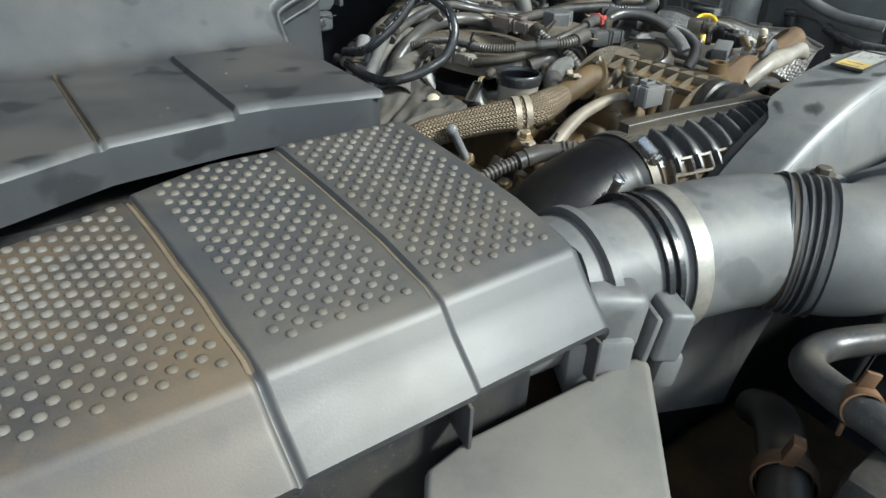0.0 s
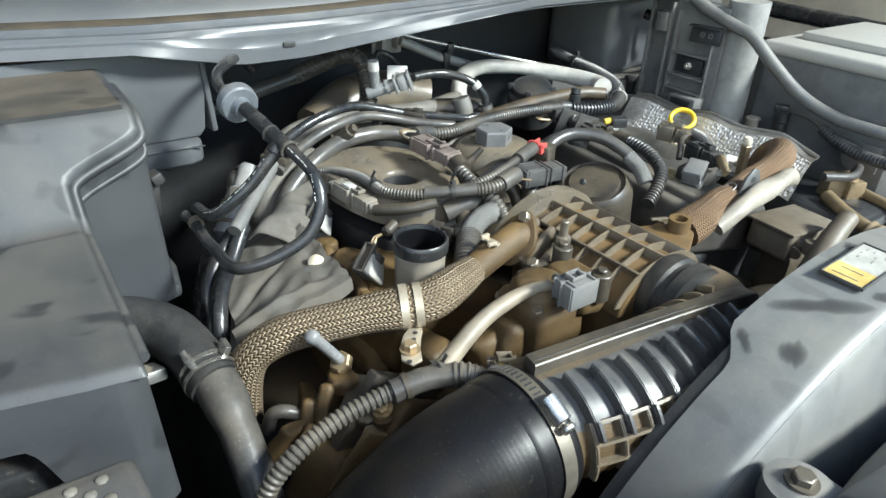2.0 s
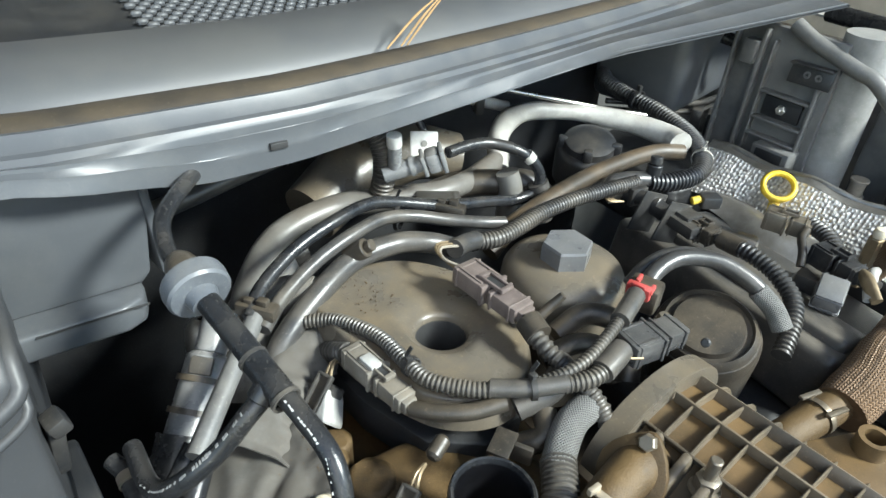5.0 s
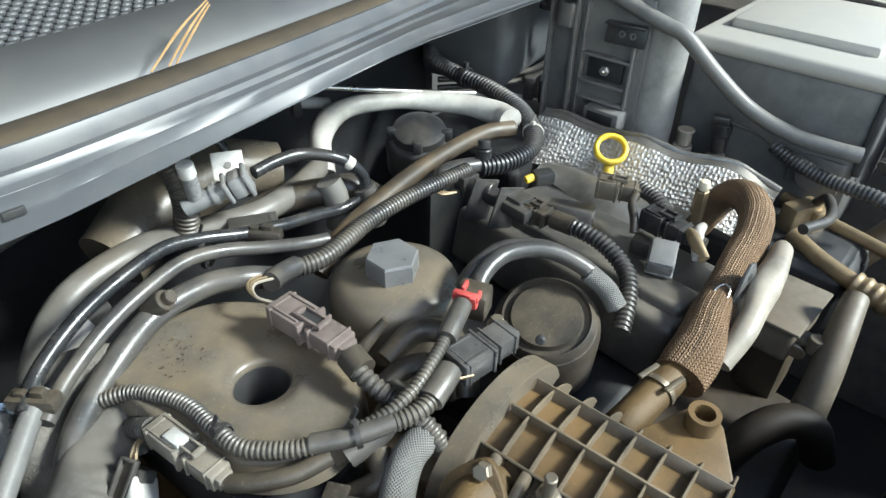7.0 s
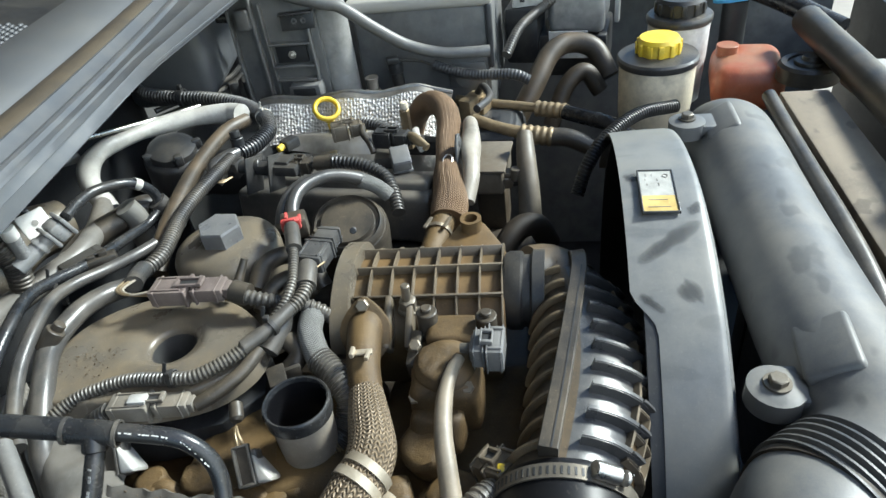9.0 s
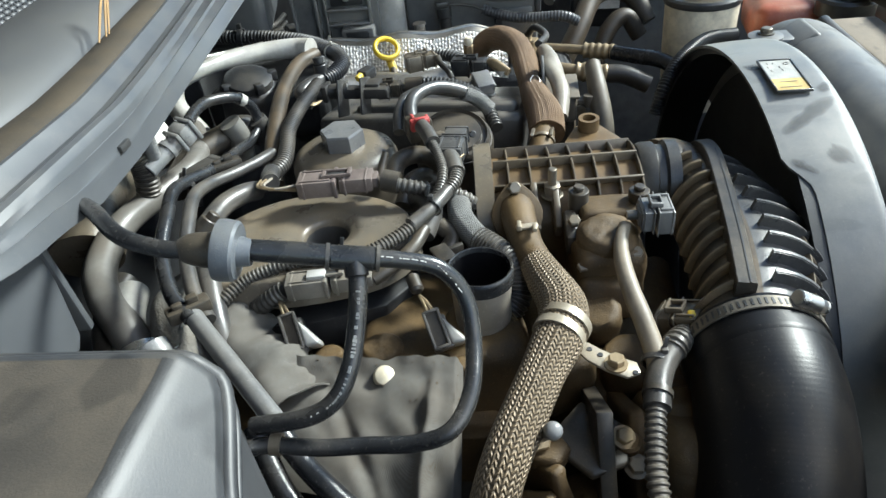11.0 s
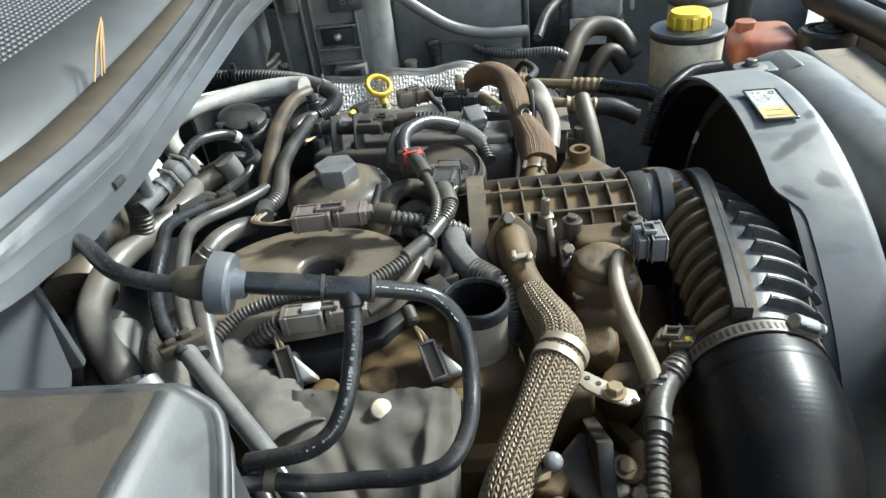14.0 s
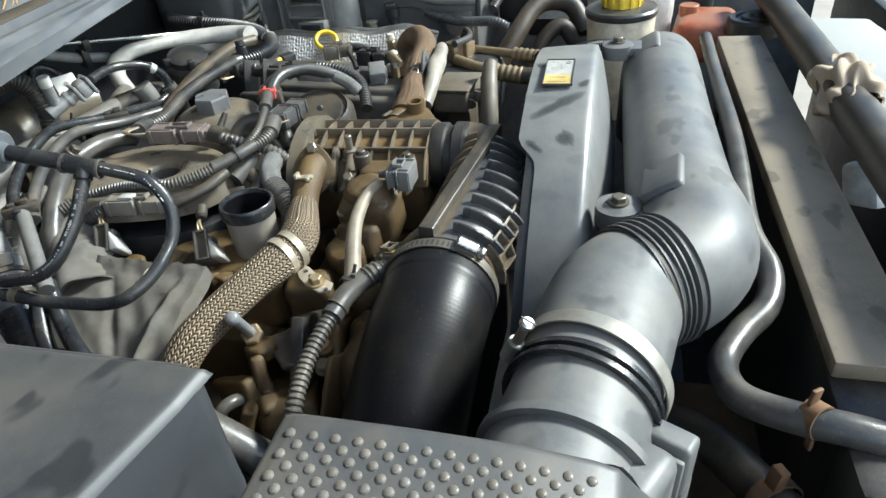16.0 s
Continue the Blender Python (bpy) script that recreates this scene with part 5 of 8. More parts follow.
def duct_strip(u0, u1, v0, v1, lift, nu=4, nv=10):
    """A raised bar on the duct: the patch between two lines along and across it, lifted and given side walls."""
    mid = Vector((0.0, -0.19, -0.055))

    def pt(u, v, h):
        p = Vector(duct_fn(u, v))
        d = Vector((0, p.y - mid.y, p.z - mid.z)).normalized()
        return p + d * h
    bm = grid(lambda s, t: pt(u0 + (u1 - u0) * s, v0 + (v1 - v0) * t, lift), nu, nv)
    r = bmesh.ops.extrude_edge_only(bm, edges=[e for e in bm.edges if e.is_boundary])
    for v in [g for g in r["geom"] if isinstance(g, bmesh.types.BMVert)]:
        d = Vector((0, v.co.y - mid.y, v.co.z - mid.z)).normalized()
        v.co -= d * (lift + 0.002)
    bmesh.ops.bevel(bm, geom=[e for e in bm.edges if e.calc_face_angle(0) > 0.7], offset=0.0007, segments=2, affect="EDGES")
    return bm


def bar(path, width, height):
    """A flat-topped bar along a path of top points."""
    p, _ = spline(path, 0.006)
    sec = [(-width / 2, -height), (-width / 2, -0.0008), (-width / 2 + 0.0008, 0.0), (width / 2 - 0.0008, 0.0), (width / 2, -0.0008), (width / 2, -height)]
    n = len(p) - 1

    def fn(u, v):
        a = round(u * n)
        d = Vector(p[min(n, a + 1)] - p[max(0, a - 1)]).normalized()
        side = d.cross(Vector((0, 0, 1))).normalized()
        w, h = sec[round(v * 5)]
        return Vector(p[a]) + side * w + Vector((0, 0, h))
    bm = grid(fn, n, 5)
    for e in (0, n):
        q = [bm.verts.new(fn(e / n, k / 5)) for k in range(6)]
        bm.faces.new(q)
    bmesh.ops.remove_doubles(bm, verts=bm.verts, dist=1e-6)
    return bm


RAIL = [(-0.030, -0.177, 0.0020), (0.030, -0.186, 0.0050), (0.103, -0.1955, 0.0060), (0.150, -0.2005, 0.0045), (0.178, -0.200, -0.002), (0.194, -0.196, -0.014)]
rail = part("rail", bar(RAIL, 0.0130, 0.020), DUSTY, duct, "flat dusty dark parting rail", smooth=30)
part("rail_line", bar([(x, y - 0.0022, z + 0.0006) for x, y, z in RAIL[:4]], 0.0007, 0.002), INK, rail, "thin dark joint line", smooth=30)
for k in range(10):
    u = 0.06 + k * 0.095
    # slats face away from the sun; their pale colour replaces bounced light
    part("slat", duct_strip(u, u + 0.020, 0.535, 0.92, 0.0060), SLATLIT, duct, "brown dusty slat, lightened for bounced light", smooth=30)
    part("rib", duct_strip(u, u + 0.012, 0.02, 0.25, 0.0060), RIBS, duct, smooth=30)
for v in (0.09, 0.17, 0.25):
    part("rib", duct_strip(0.06, 0.93, v, v + 0.012, 0.006, 24, 2), RIBS, duct, smooth=30)
for k in range(9):
    u = 0.07 + k * 0.098
    part("fin", duct_strip(u, u + 0.020, 0.22, 0.45, 0.0090), GLOSSGREY, duct, smooth=30)
    part("fin", duct_strip(u + 0.002, u + 0.012, 0.19, 0.26, 0.0105), GLOSSGREY, duct, smooth=30)
part("duct_end", tube([(-0.026, -0.186, -0.050), (-0.052, -0.186, -0.052)], 0.0425, 40, 0.004), DUCT, duct)
part("duct_bend", tube([(0.165, -0.184, -0.045), (0.178, -0.172, -0.040), (0.172, -0.155, -0.034)], [(0, 0.040), (1, 0.034)], 28), DUCT, duct)
bh = thing("boost_hose", (-0.12, -0.18, -0.2), "large black finely ribbed rubber boost hose", "boost hose")
part("hose_body", tube([(-0.030, -0.186, -0.051), (-0.062, -0.187, -0.054), (-0.10, -0.184, -0.068), (-0.145, -0.178, -0.105), (-0.185, -0.172, -0.16), (-0.21, -0.168, -0.23)], [(0, 0.0455), (0.15, 0.0470), (1, 0.0485)], 56, pitch=0.0026, depth=0.0005), BIGRUB, bh)
part("cuff", tube([(-0.028, -0.186, -0.051), (-0.045, -0.1866, -0.0525), (-0.060, -0.187, -0.0540)], [(0, 0.0460), (0.1, 0.0474), (0.9, 0.0478), (1, 0.0466)], 56, 0.003), BIGRUB, bh, "smooth rubber cuff under the clamp")
ring_clamp((-0.040, -0.1865, -0.052), (1, 0.0, 0.05), 0.0480, 0.010, CLAMPDULL, ((0.0, -0.5, 0.865), (0.08, -0.865, -0.5)), slots=16, housing=STEEL, label="dusty worm-drive clamp on the boost hose")

# ---- vent hose with filter disc, tee and loop ----
vent = thing("vent_hose", (-0.1, 0.08, 0.0), "black rubber vent hose with pale lettering, tee and round joint", "vent hose")
A = [(-0.040, 0.275, 0.085), (-0.055, 0.247, 0.103), (-0.070, 0.222, 0.112), (-0.082, 0.206, 0.114), (-0.102, 0.182, 0.110), (-0.108, 0.158, 0.105), (-0.106, 0.137, 0.101), (-0.104, 0.124, 0.099)]
part("upper_hose", tube(A, 0.0048, 18), RUBBER, vent)
part("disc", lathe([(0.0, -0.006), (0.009, -0.006), (0.010, -0.003), (0.0163, -0.003), (0.0168, 0.0), (0.0163, 0.0065), (0.0150, 0.0080), (0.0085, 0.0085), (0.0070, 0.015), (0.0, 0.015)], (-0.1045, 0.127, 0.1), (0.05, -1, -0.22), 44), DISCGREY, vent, "blue-grey round joint disc", smooth=30)
part("boot", tube([(-0.106, 0.150, 0.1035), (-0.1055, 0.138, 0.1015), (-0.105, 0.129, 0.100)], [(0, 0.0052), (0.25, 0.0085), (1, 0.0105)], 20), DUSTY, vent, "dusty rubber boot")
B = [(-0.103, 0.113, 0.098), (-0.099, 0.091, 0.092), (-0.094, 0.062, 0.084), (-0.089, 0.038, 0.077), (-0.086, 0.017, 0.068), (-0.089, 0.004, 0.050), (-0.103, 0.000, 0.030), (-0.131, 0.001, 0.018), (-0.152, 0.011, 0.011), (-0.157, 0.030, 0.006), (-0.156, 0.058, 0.003), (-0.158, 0.084, 0.004), (-0.159, 0.110, 0.008), (-0.163, 0.122, 0.010)]
part("loop", tube(B, [(0, 0.0060), (0.10, 0.0063), (0.17, 0.0060), (0.20, 0.0050), (1, 0.0047)], 18), RUBBER, vent)
C = [(-0.094, 0.061, 0.080), (-0.107, 0.0595, 0.070), (-0.120, 0.061, 0.055), (-0.135, 0.064, 0.042), (-0.147, 0.072, 0.030), (-0.152, 0.088, 0.022), (-0.152, 0.120, 0.015)]
part("branch", tube(C, 0.0051, 18), RUBBER, vent)
part("tee", join(cyl((-0.0962, 0.074, 0.0865), (-0.0925, 0.050, 0.081), 0.0068, 20), cyl((-0.0945, 0.061, 0.083), (-0.101, 0.060, 0.0755), 0.0066, 20)), RUBBER, vent, "moulded tee piece")
for d in (0.075, 0.049):
    part("tee_collar", lathe([(0.0062, -0.001), (0.0075, -0.001), (0.0075, 0.001), (0.0062, 0.001)], (-0.0945 - (0.062 - d) * -0.15, d, 0.084 + (d - 0.062) * 0.22), (0.16, -1, -0.23), 24, close=True), GREYHOSE, vent)
part("end_clip", lathe([(0.0048, -0.003), (0.0062, -0.003), (0.0062, 0.003), (0.0048, 0.003)], (-0.158, 0.107, 0.0075), (0, 1, 0.1), 24, close=True), DULLSTEEL, vent)


def lettering(points, lift, size, seed):
    """Pale unreadable print: short bars along the hose's upper side."""
    p, s = spline(points, 0.001)
    rnd = random.Random(seed)
    out, i = [], 0
    while i < len(p) - 2:
        d = Vector(p[i + 1] - p[i]).normalized()
        c = Vector(p[i]) + Vector(lift)
        w = rnd.choice((0.0009, 0.0014, 0.0018))
        if rnd.random() > 0.22:
            b = box((0, 0, 0), (w, size * rnd.uniform(0.6, 1.0), 0.0003), 0.0)
            b.transform(Matrix.Translation(c) @ d.to_track_quat("X", "Z").to_matrix().to_4x4())
            out.append(b)
        i += 2 + (rnd.random() > 0.8)
    return join(*out)


part("print", lettering(B[2:6], (-0.0030, 0.0, 0.0041), 0.0026, 3), PRINT, vent, "pale worn print on the hose")
part("print", lettering(C[1:6], (-0.0036, -0.0012, 0.0036), 0.0026, 4), PRINT, vent, "pale worn print on the hose")

# ---- heat cloth over the side of the engine ----
def cloth_fn(u, v):
    y = 0.140 - 0.127 * u + 0.010 * math.exp(-((u - 0.0) / 0.1) ** 2) * v
    x = -0.055 - (0.104 - 0.024 * (1 - u)) * v - 0.004 * u
    z = float(np.interp(v, (0, 0.12, 0.3, 0.6, 1), (0, -0.006, -0.009, -0.018, -0.034))) - 0.031 - 0.010 * smooth01((u - 0.965) / 0.035)
    rag_edge = 0.0016 * math.sin(41 * u) * math.sin(13 * u) * (1 - v) ** 6
    fold = 0.005 * math.exp(-((u - 0.86 + 0.06 * v) / 0.035) ** 2) * smooth01(v * 3) - 0.004 * math.exp(-((u - 0.45 - 0.25 * v) / 0.08) ** 2) * v - 0.0035 * math.exp(-((u - 0.18 - 0.42 * v) / 0.05) ** 2) * smooth01(2.2 * v)
    wave = 0.0016 * math.sin(9 * u + 6 * v) * math.sin(7 * v + 1) + 0.0012 * math.sin(19 * u - 8 * v) * math.sin(15 * v + 2) + 0.0004 * math.sin(37 * u + 9 * v) * math.sin(23 * v)
    return (x + rag_edge - 0.5 * fold, y, z + fold + wave)


single("heat_cloth", grid(cloth_fn, 90, 44, 0.002), CLOTH, "stiff grey-brown woven heat shield cloth, torn along one edge", "heat cloth", smooth=60)


def cloth2_fn(u, v):
    c = Vector((0.016, 0.222, -0.013)).lerp(Vector((-0.090, 0.122, -0.029)), v)
    torn = 0.004 * math.sin(19 * v) + 0.003 * math.sin(43 * v + 1) + 0.0015 * math.sin(97 * v)
    w = (u - 0.5) * 0.046 + torn * u
    crumple = 0.0035 * math.sin(4 * u + 8 * v) * math.sin(7 * v + 2) + 0.0006 * math.sin(9 * u - 14 * v) - 0.010 * (2 * abs(u - 0.5)) ** 3
    return (c.x + 0.69 * w, c.y - 0.725 * w, c.z + crumple)


single("heat_cloth", grid(cloth2_fn, 40, 90, 0.0012), GREYCLOTH, "crumpled grey felt cloth with a torn edge under the fuel pipes", "heat cloth", smooth=60)
single("ball_stud", join(lathe([(0.0, -0.004), (0.0062, -0.003), (0.0080, 0.0015), (0.0066, 0.006), (0.003, 0.0078), (0, 0.008)], (-0.068, 0.067, -0.040), (-0.55, -0.25, 1), 20), cyl((-0.060, 0.068, -0.055), (-0.066, 0.067, -0.040), 0.004)), CREAM, "cream plastic ball stud poking through the heat cloth", "ball stud", "ball studs")
single("ball_stud", join(lathe([(0.0, -0.004), (0.0062, -0.003), (0.0080, 0.0015), (0.0066, 0.006), (0.003, 0.0078), (0, 0.008)], (-0.060, 0.165, -0.045), (-0.55, -0.25, 1), 20), cyl((-0.056, 0.165, -0.06), (-0.060, 0.165, -0.045), 0.004)), BRASS, "dusty ball stud behind the heat cloth", "ball stud", "ball studs")

# ---- wiring and hoses over the engine ----
def loom(name, pts, r, label, pitch=0.0032, material=None, category="wiring loom"):
    return single(name, tube(pts, r, 14, pitch=pitch, depth=0.17), material or CORR, label, category)


loom("wiring_loom", [(-0.030, 0.200, -0.012), (-0.006, 0.180, -0.004), (0.004, 0.160, 0.001), (0.011, 0.137, 0.004), (0.012, 0.108, 0.006), (0.014, 0.084, 0.007), (0.030, 0.062, 0.009), (0.044, 0.049, 0.012)], 0.0056, "dusty split corrugated wiring loom over the cover plate")
hose("loom_tape", [(0.040, 0.053, 0.012), (0.058, 0.038, 0.015), (0.080, 0.027, 0.017)], 0.0060, GREYHOSE, "grey tape wound round the loom", "loom tape")
loom("wiring_loom", [(0.078, 0.028, 0.016), (0.094, 0.021, 0.018), (0.108, 0.021, 0.020)], 0.0062, "short corrugated loom to the grey connector")
hose("loom_sleeve", [(0.104, 0.021, 0.019), (0.118, 0.024, 0.021), (0.128, 0.027, 0.021)], 0.0085, GREYHOSE, "grey rubber loom sleeve", "loom sleeve")
loom("wiring_loom", [(0.052, 0.044, 0.012), (0.078, 0.033, 0.019), (0.100, 0.031, 0.024), (0.122, 0.036, 0.027), (0.146, 0.044, 0.029)], 0.0045, "thin corrugated loom to the red clip")
rc = thing("red_clip_connector", (0.166, 0.052, 0.022), "black loom end with a red locking clip", "connector")
part("sleeve", tube([(0.142, 0.042, 0.029), (0.158, 0.048, 0.031), (0.172, 0.054, 0.031)], 0.0070, 16), GREYHOSE, rc)
part("clip", join(box((0.179, 0.057, 0.030), (0.007, 0.018, 0.012), 0.002, (0, -10, 20)), box((0.184, 0.050, 0.033), (0.010, 0.003, 0.005), 0.001, (0, 0, 20)), box((0.187, 0.064, 0.033), (0.010, 0.003, 0.005), 0.001, (0, 0, 20)), box((0.176, 0.056, 0.0365), (0.004, 0.010, 0.003), 0.001, (0, 0, 20))), RED, rc, "red plastic locking clip")
part("housing", box((0.192, 0.060, 0.020), (0.02, 0.024, 0.022), 0.003, (0, 0, 20)), DUSTY, rc)
loom("wiring_loom", [(0.092, 0.074, 0.019), (0.093, 0.053, 0.013), (0.100, 0.028, 0.003), (0.102, 0.008, -0.010), (0.102, -0.004, -0.030)], 0.0066, "wide corrugated loom crossing under the others", 0.0048)
hose("loom_boot", [(0.096, 0.082, 0.021), (0.094, 0.068, 0.018)], 0.0095, DUSTY, "dusty loom boot behind the connector", "loom boot")
plug((0.0975, 0.121, 0.020), (0.070, 0.023, 0.015), -86, mat("mauve_grey_plastic", (0.135, 0.108, 0.098), 0.4, dust=(0.21, 0.175, 0.145), amount=0.4), "large mauve-grey wiring connector with latches")
plug((0.160, 0.0255, 0.017), (0.054, 0.024, 0.017), -8, GLOSSGREY, "dark flat sensor connector beside the pump", latch=False)
for k, d in enumerate((-0.003, 0.0, 0.003)):
    hose("sensor_wire", [(0.122, 0.026 + d, 0.020), (0.130, 0.022 + d, 0.019), (0.138, 0.020 + d * 1.5, 0.018)], 0.0009, BRASS if k != 1 else CORR, "thin yellowish sensor wire", "wire", seg=6)
hex_bolt((0.186, 0.030, 0.015), 0.0048, 0.005, label="small screw beside the sensor connector")
hose("pencil_hose", [(0.112, 0.088, 0.012), (0.122, 0.085, 0.022), (0.128, 0.082, 0.030)], [(0, 0.0045), (1, 0.003)], DUSTY, "short dusty pipe stub", "pipe stub")
hose("oil_hose", [(0.125, 0.080, -0.004), (0.150, 0.078, 0.006), (0.165, 0.060, 0.006), (0.160, 0.040, -0.002), (0.150, 0.028, -0.02)], 0.0085, DUSTY, "dusty black oil hose below the looms")
hose("oil_hose", [(0.105, 0.070, -0.012), (0.128, 0.064, -0.002), (0.146, 0.052, -0.006), (0.148, 0.036, -0.025)], 0.0075, DUSTY, "dusty thin oil hose below the looms")
# wires looping out of the big connector
for k in range(3):
    hose("looped_wire", [(0.097, 0.155, 0.020 - 0.003 * k), (0.090, 0.172 + 0.003 * k, 0.021), (0.098, 0.186 + 0.003 * k, 0.020), (0.114, 0.182 + 0.004 * k, 0.019)], 0.0012, BRASS if k else PALEPLUG, "thin tan wire looped at the connector", "wire", seg=6)
hose("tape_sleeve", [(0.110, 0.184, 0.016), (0.124, 0.190, 0.013), (0.140, 0.193, 0.010)], 0.0080, GREYHOSE, "grey taped loom end", "loom sleeve")
hose("cooling_hose", [(0.136, 0.194, 0.008), (0.160, 0.188, 0.008), (0.190, 0.192, 0.009), (0.225, 0.199, 0.010), (0.270, 0.200, 0.011), (0.320, 0.198, 0.010), (0.352, 0.197, 0.008)], 0.0078, CORR, "dusty corrugated hose running past the oil filter cap", pitch=0.0036)
hose("cooling_hose", [(0.168, 0.205, -0.020), (0.200, 0.212, -0.004), (0.270, 0.226, 0.003), (0.350, 0.238, 0.005), (0.430, 0.240, 0.005), (0.470, 0.228, 0.002)], 0.0092, DIRTHOSE, "thick dusty hose beside the oil filter cap")
# grey pipe bend across the cover plate
hose("breather_pipe", [(-0.060, 0.178, -0.050), (-0.038, 0.190, -0.020), (0.000, 0.206, 0.000), (0.040, 0.222, 0.008), (0.080, 0.222, 0.010), (0.105, 0.212, 0.008), (0.125, 0.206, 0.000)], 0.0090, GREYHOSE, "smooth grey breather pipe along the cover plate", seg=18)

# ---- fuel and coolant pipes along the cowl ----
hose("fuel_pipe", [(-0.058, 0.194, 0.010), (-0.040, 0.213, 0.018), (-0.005, 0.231, 0.028), (0.030, 0.239, 0.036), (0.068, 0.250, 0.036), (0.098, 0.251, 0.029), (0.130, 0.246, 0.020), (0.165, 0.244, 0.012), (0.200, 0.246, 0.004), (0.232, 0.246, -0.003), (0.254, 0.243, 0.002), (0.259, 0.243, 0.016), (0.251, 0.246, 0.032), (0.234, 0.254, 0.046), (0.211, 0.268, 0.0525), (0.186, 0.270, 0.0545), (0.162, 0.268, 0.054)], 0.0054, RUBBER, "shiny black fuel pipe with a hooked end", "fuel pipe", seg=16)
single("pipe_tag", lathe([(0.0055, -0.004), (0.0061, -0.004), (0.0061, 0.004), (0.0055, 0.004)], (0.2455, 0.2485, 0.0385), (-0.6, 0.3, 0.7), 20, close=True), LABELWHITE, "small white printed tag round the fuel pipe", "pipe tag")
hose("fuel_pipe", [(-0.052, 0.186, 0.003), (-0.030, 0.203, 0.010), (0.004, 0.219, 0.019), (0.038, 0.228, 0.026), (0.074, 0.237, 0.027), (0.104, 0.237, 0.021), (0.134, 0.226, 0.014), (0.160, 0.212, 0.011), (0.182, 0.205, 0.008)], 0.0056, GREYHOSE, "grey fuel pipe beside the black one", "fuel pipe", seg=16)
hose("rigid_pipe", [(-0.044, 0.203, 0.012), (-0.060, 0.188, 0.006), (-0.094, 0.153, -0.007), (-0.122, 0.124, -0.018)], 0.0066, TUBEGREY, "pale dusty rigid pipe leaving the clip", "pipe", seg=16)
for c in ((0.142, 0.236, 0.018), (-0.050, 0.198, 0.012)):
    single("pipe_clip", join(box(c, (0.012, 0.030, 0.010), 0.002, (0, 0, 38)), box((c[0] + 0.003, c[1] - 0.003, c[2] + 0.006), (0.006, 0.008, 0.007), 0.001, (0, 0, 38)), box((c[0] - 0.004, c[1] + 0.005, c[2] + 0.005), (0.005, 0.007, 0.006), 0.001, (0, 0, 38))), DUSTY, "black plastic clip holding two pipes", "pipe clip", "pipe clips")
hose("rear_coolant_pipe", [(-0.050, 0.240, -0.06), (-0.030, 0.268, -0.025), (0.012, 0.304, -0.008), (0.070, 0.313, 0.000), (0.117, 0.296, 0.005), (0.166, 0.282, 0.006), (0.210, 0.292, 0.003), (0.245, 0.308, 0.001), (0.285, 0.330, -0.005)], [(0, 0.0145), (0.3, 0.0130), (0.6, 0.0110), (1, 0.0105)], PALEPIPE, "dusty pale coolant pipe along the bulkhead", "coolant pipe", seg=18)
single("pipe_bracket", join(box((0.148, 0.258, 0.014), (0.040, 0.030, 0.003), 0.001, (0, 0, -30)), box((0.160, 0.250, 0.010), (0.004, 0.03, 0.012), 0.001, (0, 0, -30))), PLAINFOIL, "thin steel bracket between the pipes", "bracket")
hose("rear_duct", [(0.06, 0.345, -0.02), (0.12, 0.365, 0.000), (0.19, 0.372, 0.004), (0.24, 0.352, -0.004)], [(0, 0.030), (0.4, 0.036), (1, 0.026)], COVER, "wide beige dusty duct below the cowl", "air duct", seg=20)
single("pipe_nipple", join(cyl((0.036, 0.226, 0.010), (0.046, 0.214, 0.022), 0.008, 14), cyl((0.046, 0.214, 0.022), (0.049, 0.210, 0.026), 0.005, 12)), DUSTY, "dusty rubber nipple on the pipe", "nipple")
# quick connector with white tag
qc = thing("quick_connector", (0.145, 0.298, 0.03), "grey quick-release fuel connector with a white tag", "quick connector")
part("elbow_body", join(cyl((0.108, 0.290, 0.035), (0.140, 0.2715, 0.048), 0.0078, 20), cyl((0.117, 0.285, 0.038), (0.1135, 0.282, 0.066), 0.0062, 18), lathe([(0.0, -0.002), (0.0092, -0.002), (0.0092, 0.002), (0.0, 0.002)], (0.130, 0.277, 0.044), (0.82, -0.47, 0.32), 20)), QUICK, qc)
part("collar", join(box((0.146, 0.268, 0.0505), (0.013, 0.020, 0.019), 0.003, (0, -20, -30)), box((0.153, 0.264, 0.053), (0.004, 0.023, 0.022), 0.0015, (0, -20, -30)), box((0.1385, 0.272, 0.0475), (0.004, 0.021, 0.020), 0.0015, (0, -20, -30))), QUICK, qc)
part("valve_cap", lathe([(0, 0), (0.0062, 0), (0.0070, 0.0015), (0.0066, 0.0115), (0.0, 0.012)], (0.1132, 0.2815, 0.065), (-0.12, -0.08, 1.0), 12), WHITE, qc, "pale ribbed valve cap")
part("tag", box((0.158, 0.300, 0.050), (0.026, 0.003, 0.024), 0.004, (-35, 0, -30)), WHITE, qc, "white plastic tag")
part("tag_print", lathe([(0.0, 0.0), (0.0030, 0.0), (0.0030, 0.0004), (0.0, 0.0004)], (0.1572, 0.2986, 0.0512), (-0.41, -0.71, 0.57), 14), LABELGREY, qc, "small grey print on the tag")
part("cap_strap", tube([(0.124, 0.300, 0.042), (0.129, 0.314, 0.062), (0.144, 0.322, 0.074), (0.160, 0.316, 0.068), (0.164, 0.305, 0.054)], 0.0040, 14), RUBBER, qc)
hose("cable_conduit", [(-0.12, 0.335, 0.020), (-0.060, 0.332, 0.033), (-0.010, 0.330, 0.046), (0.050, 0.326, 0.062)], 0.0085, GREYHOSE, "smooth grey cable conduit below the cowl", "conduit", seg=16)
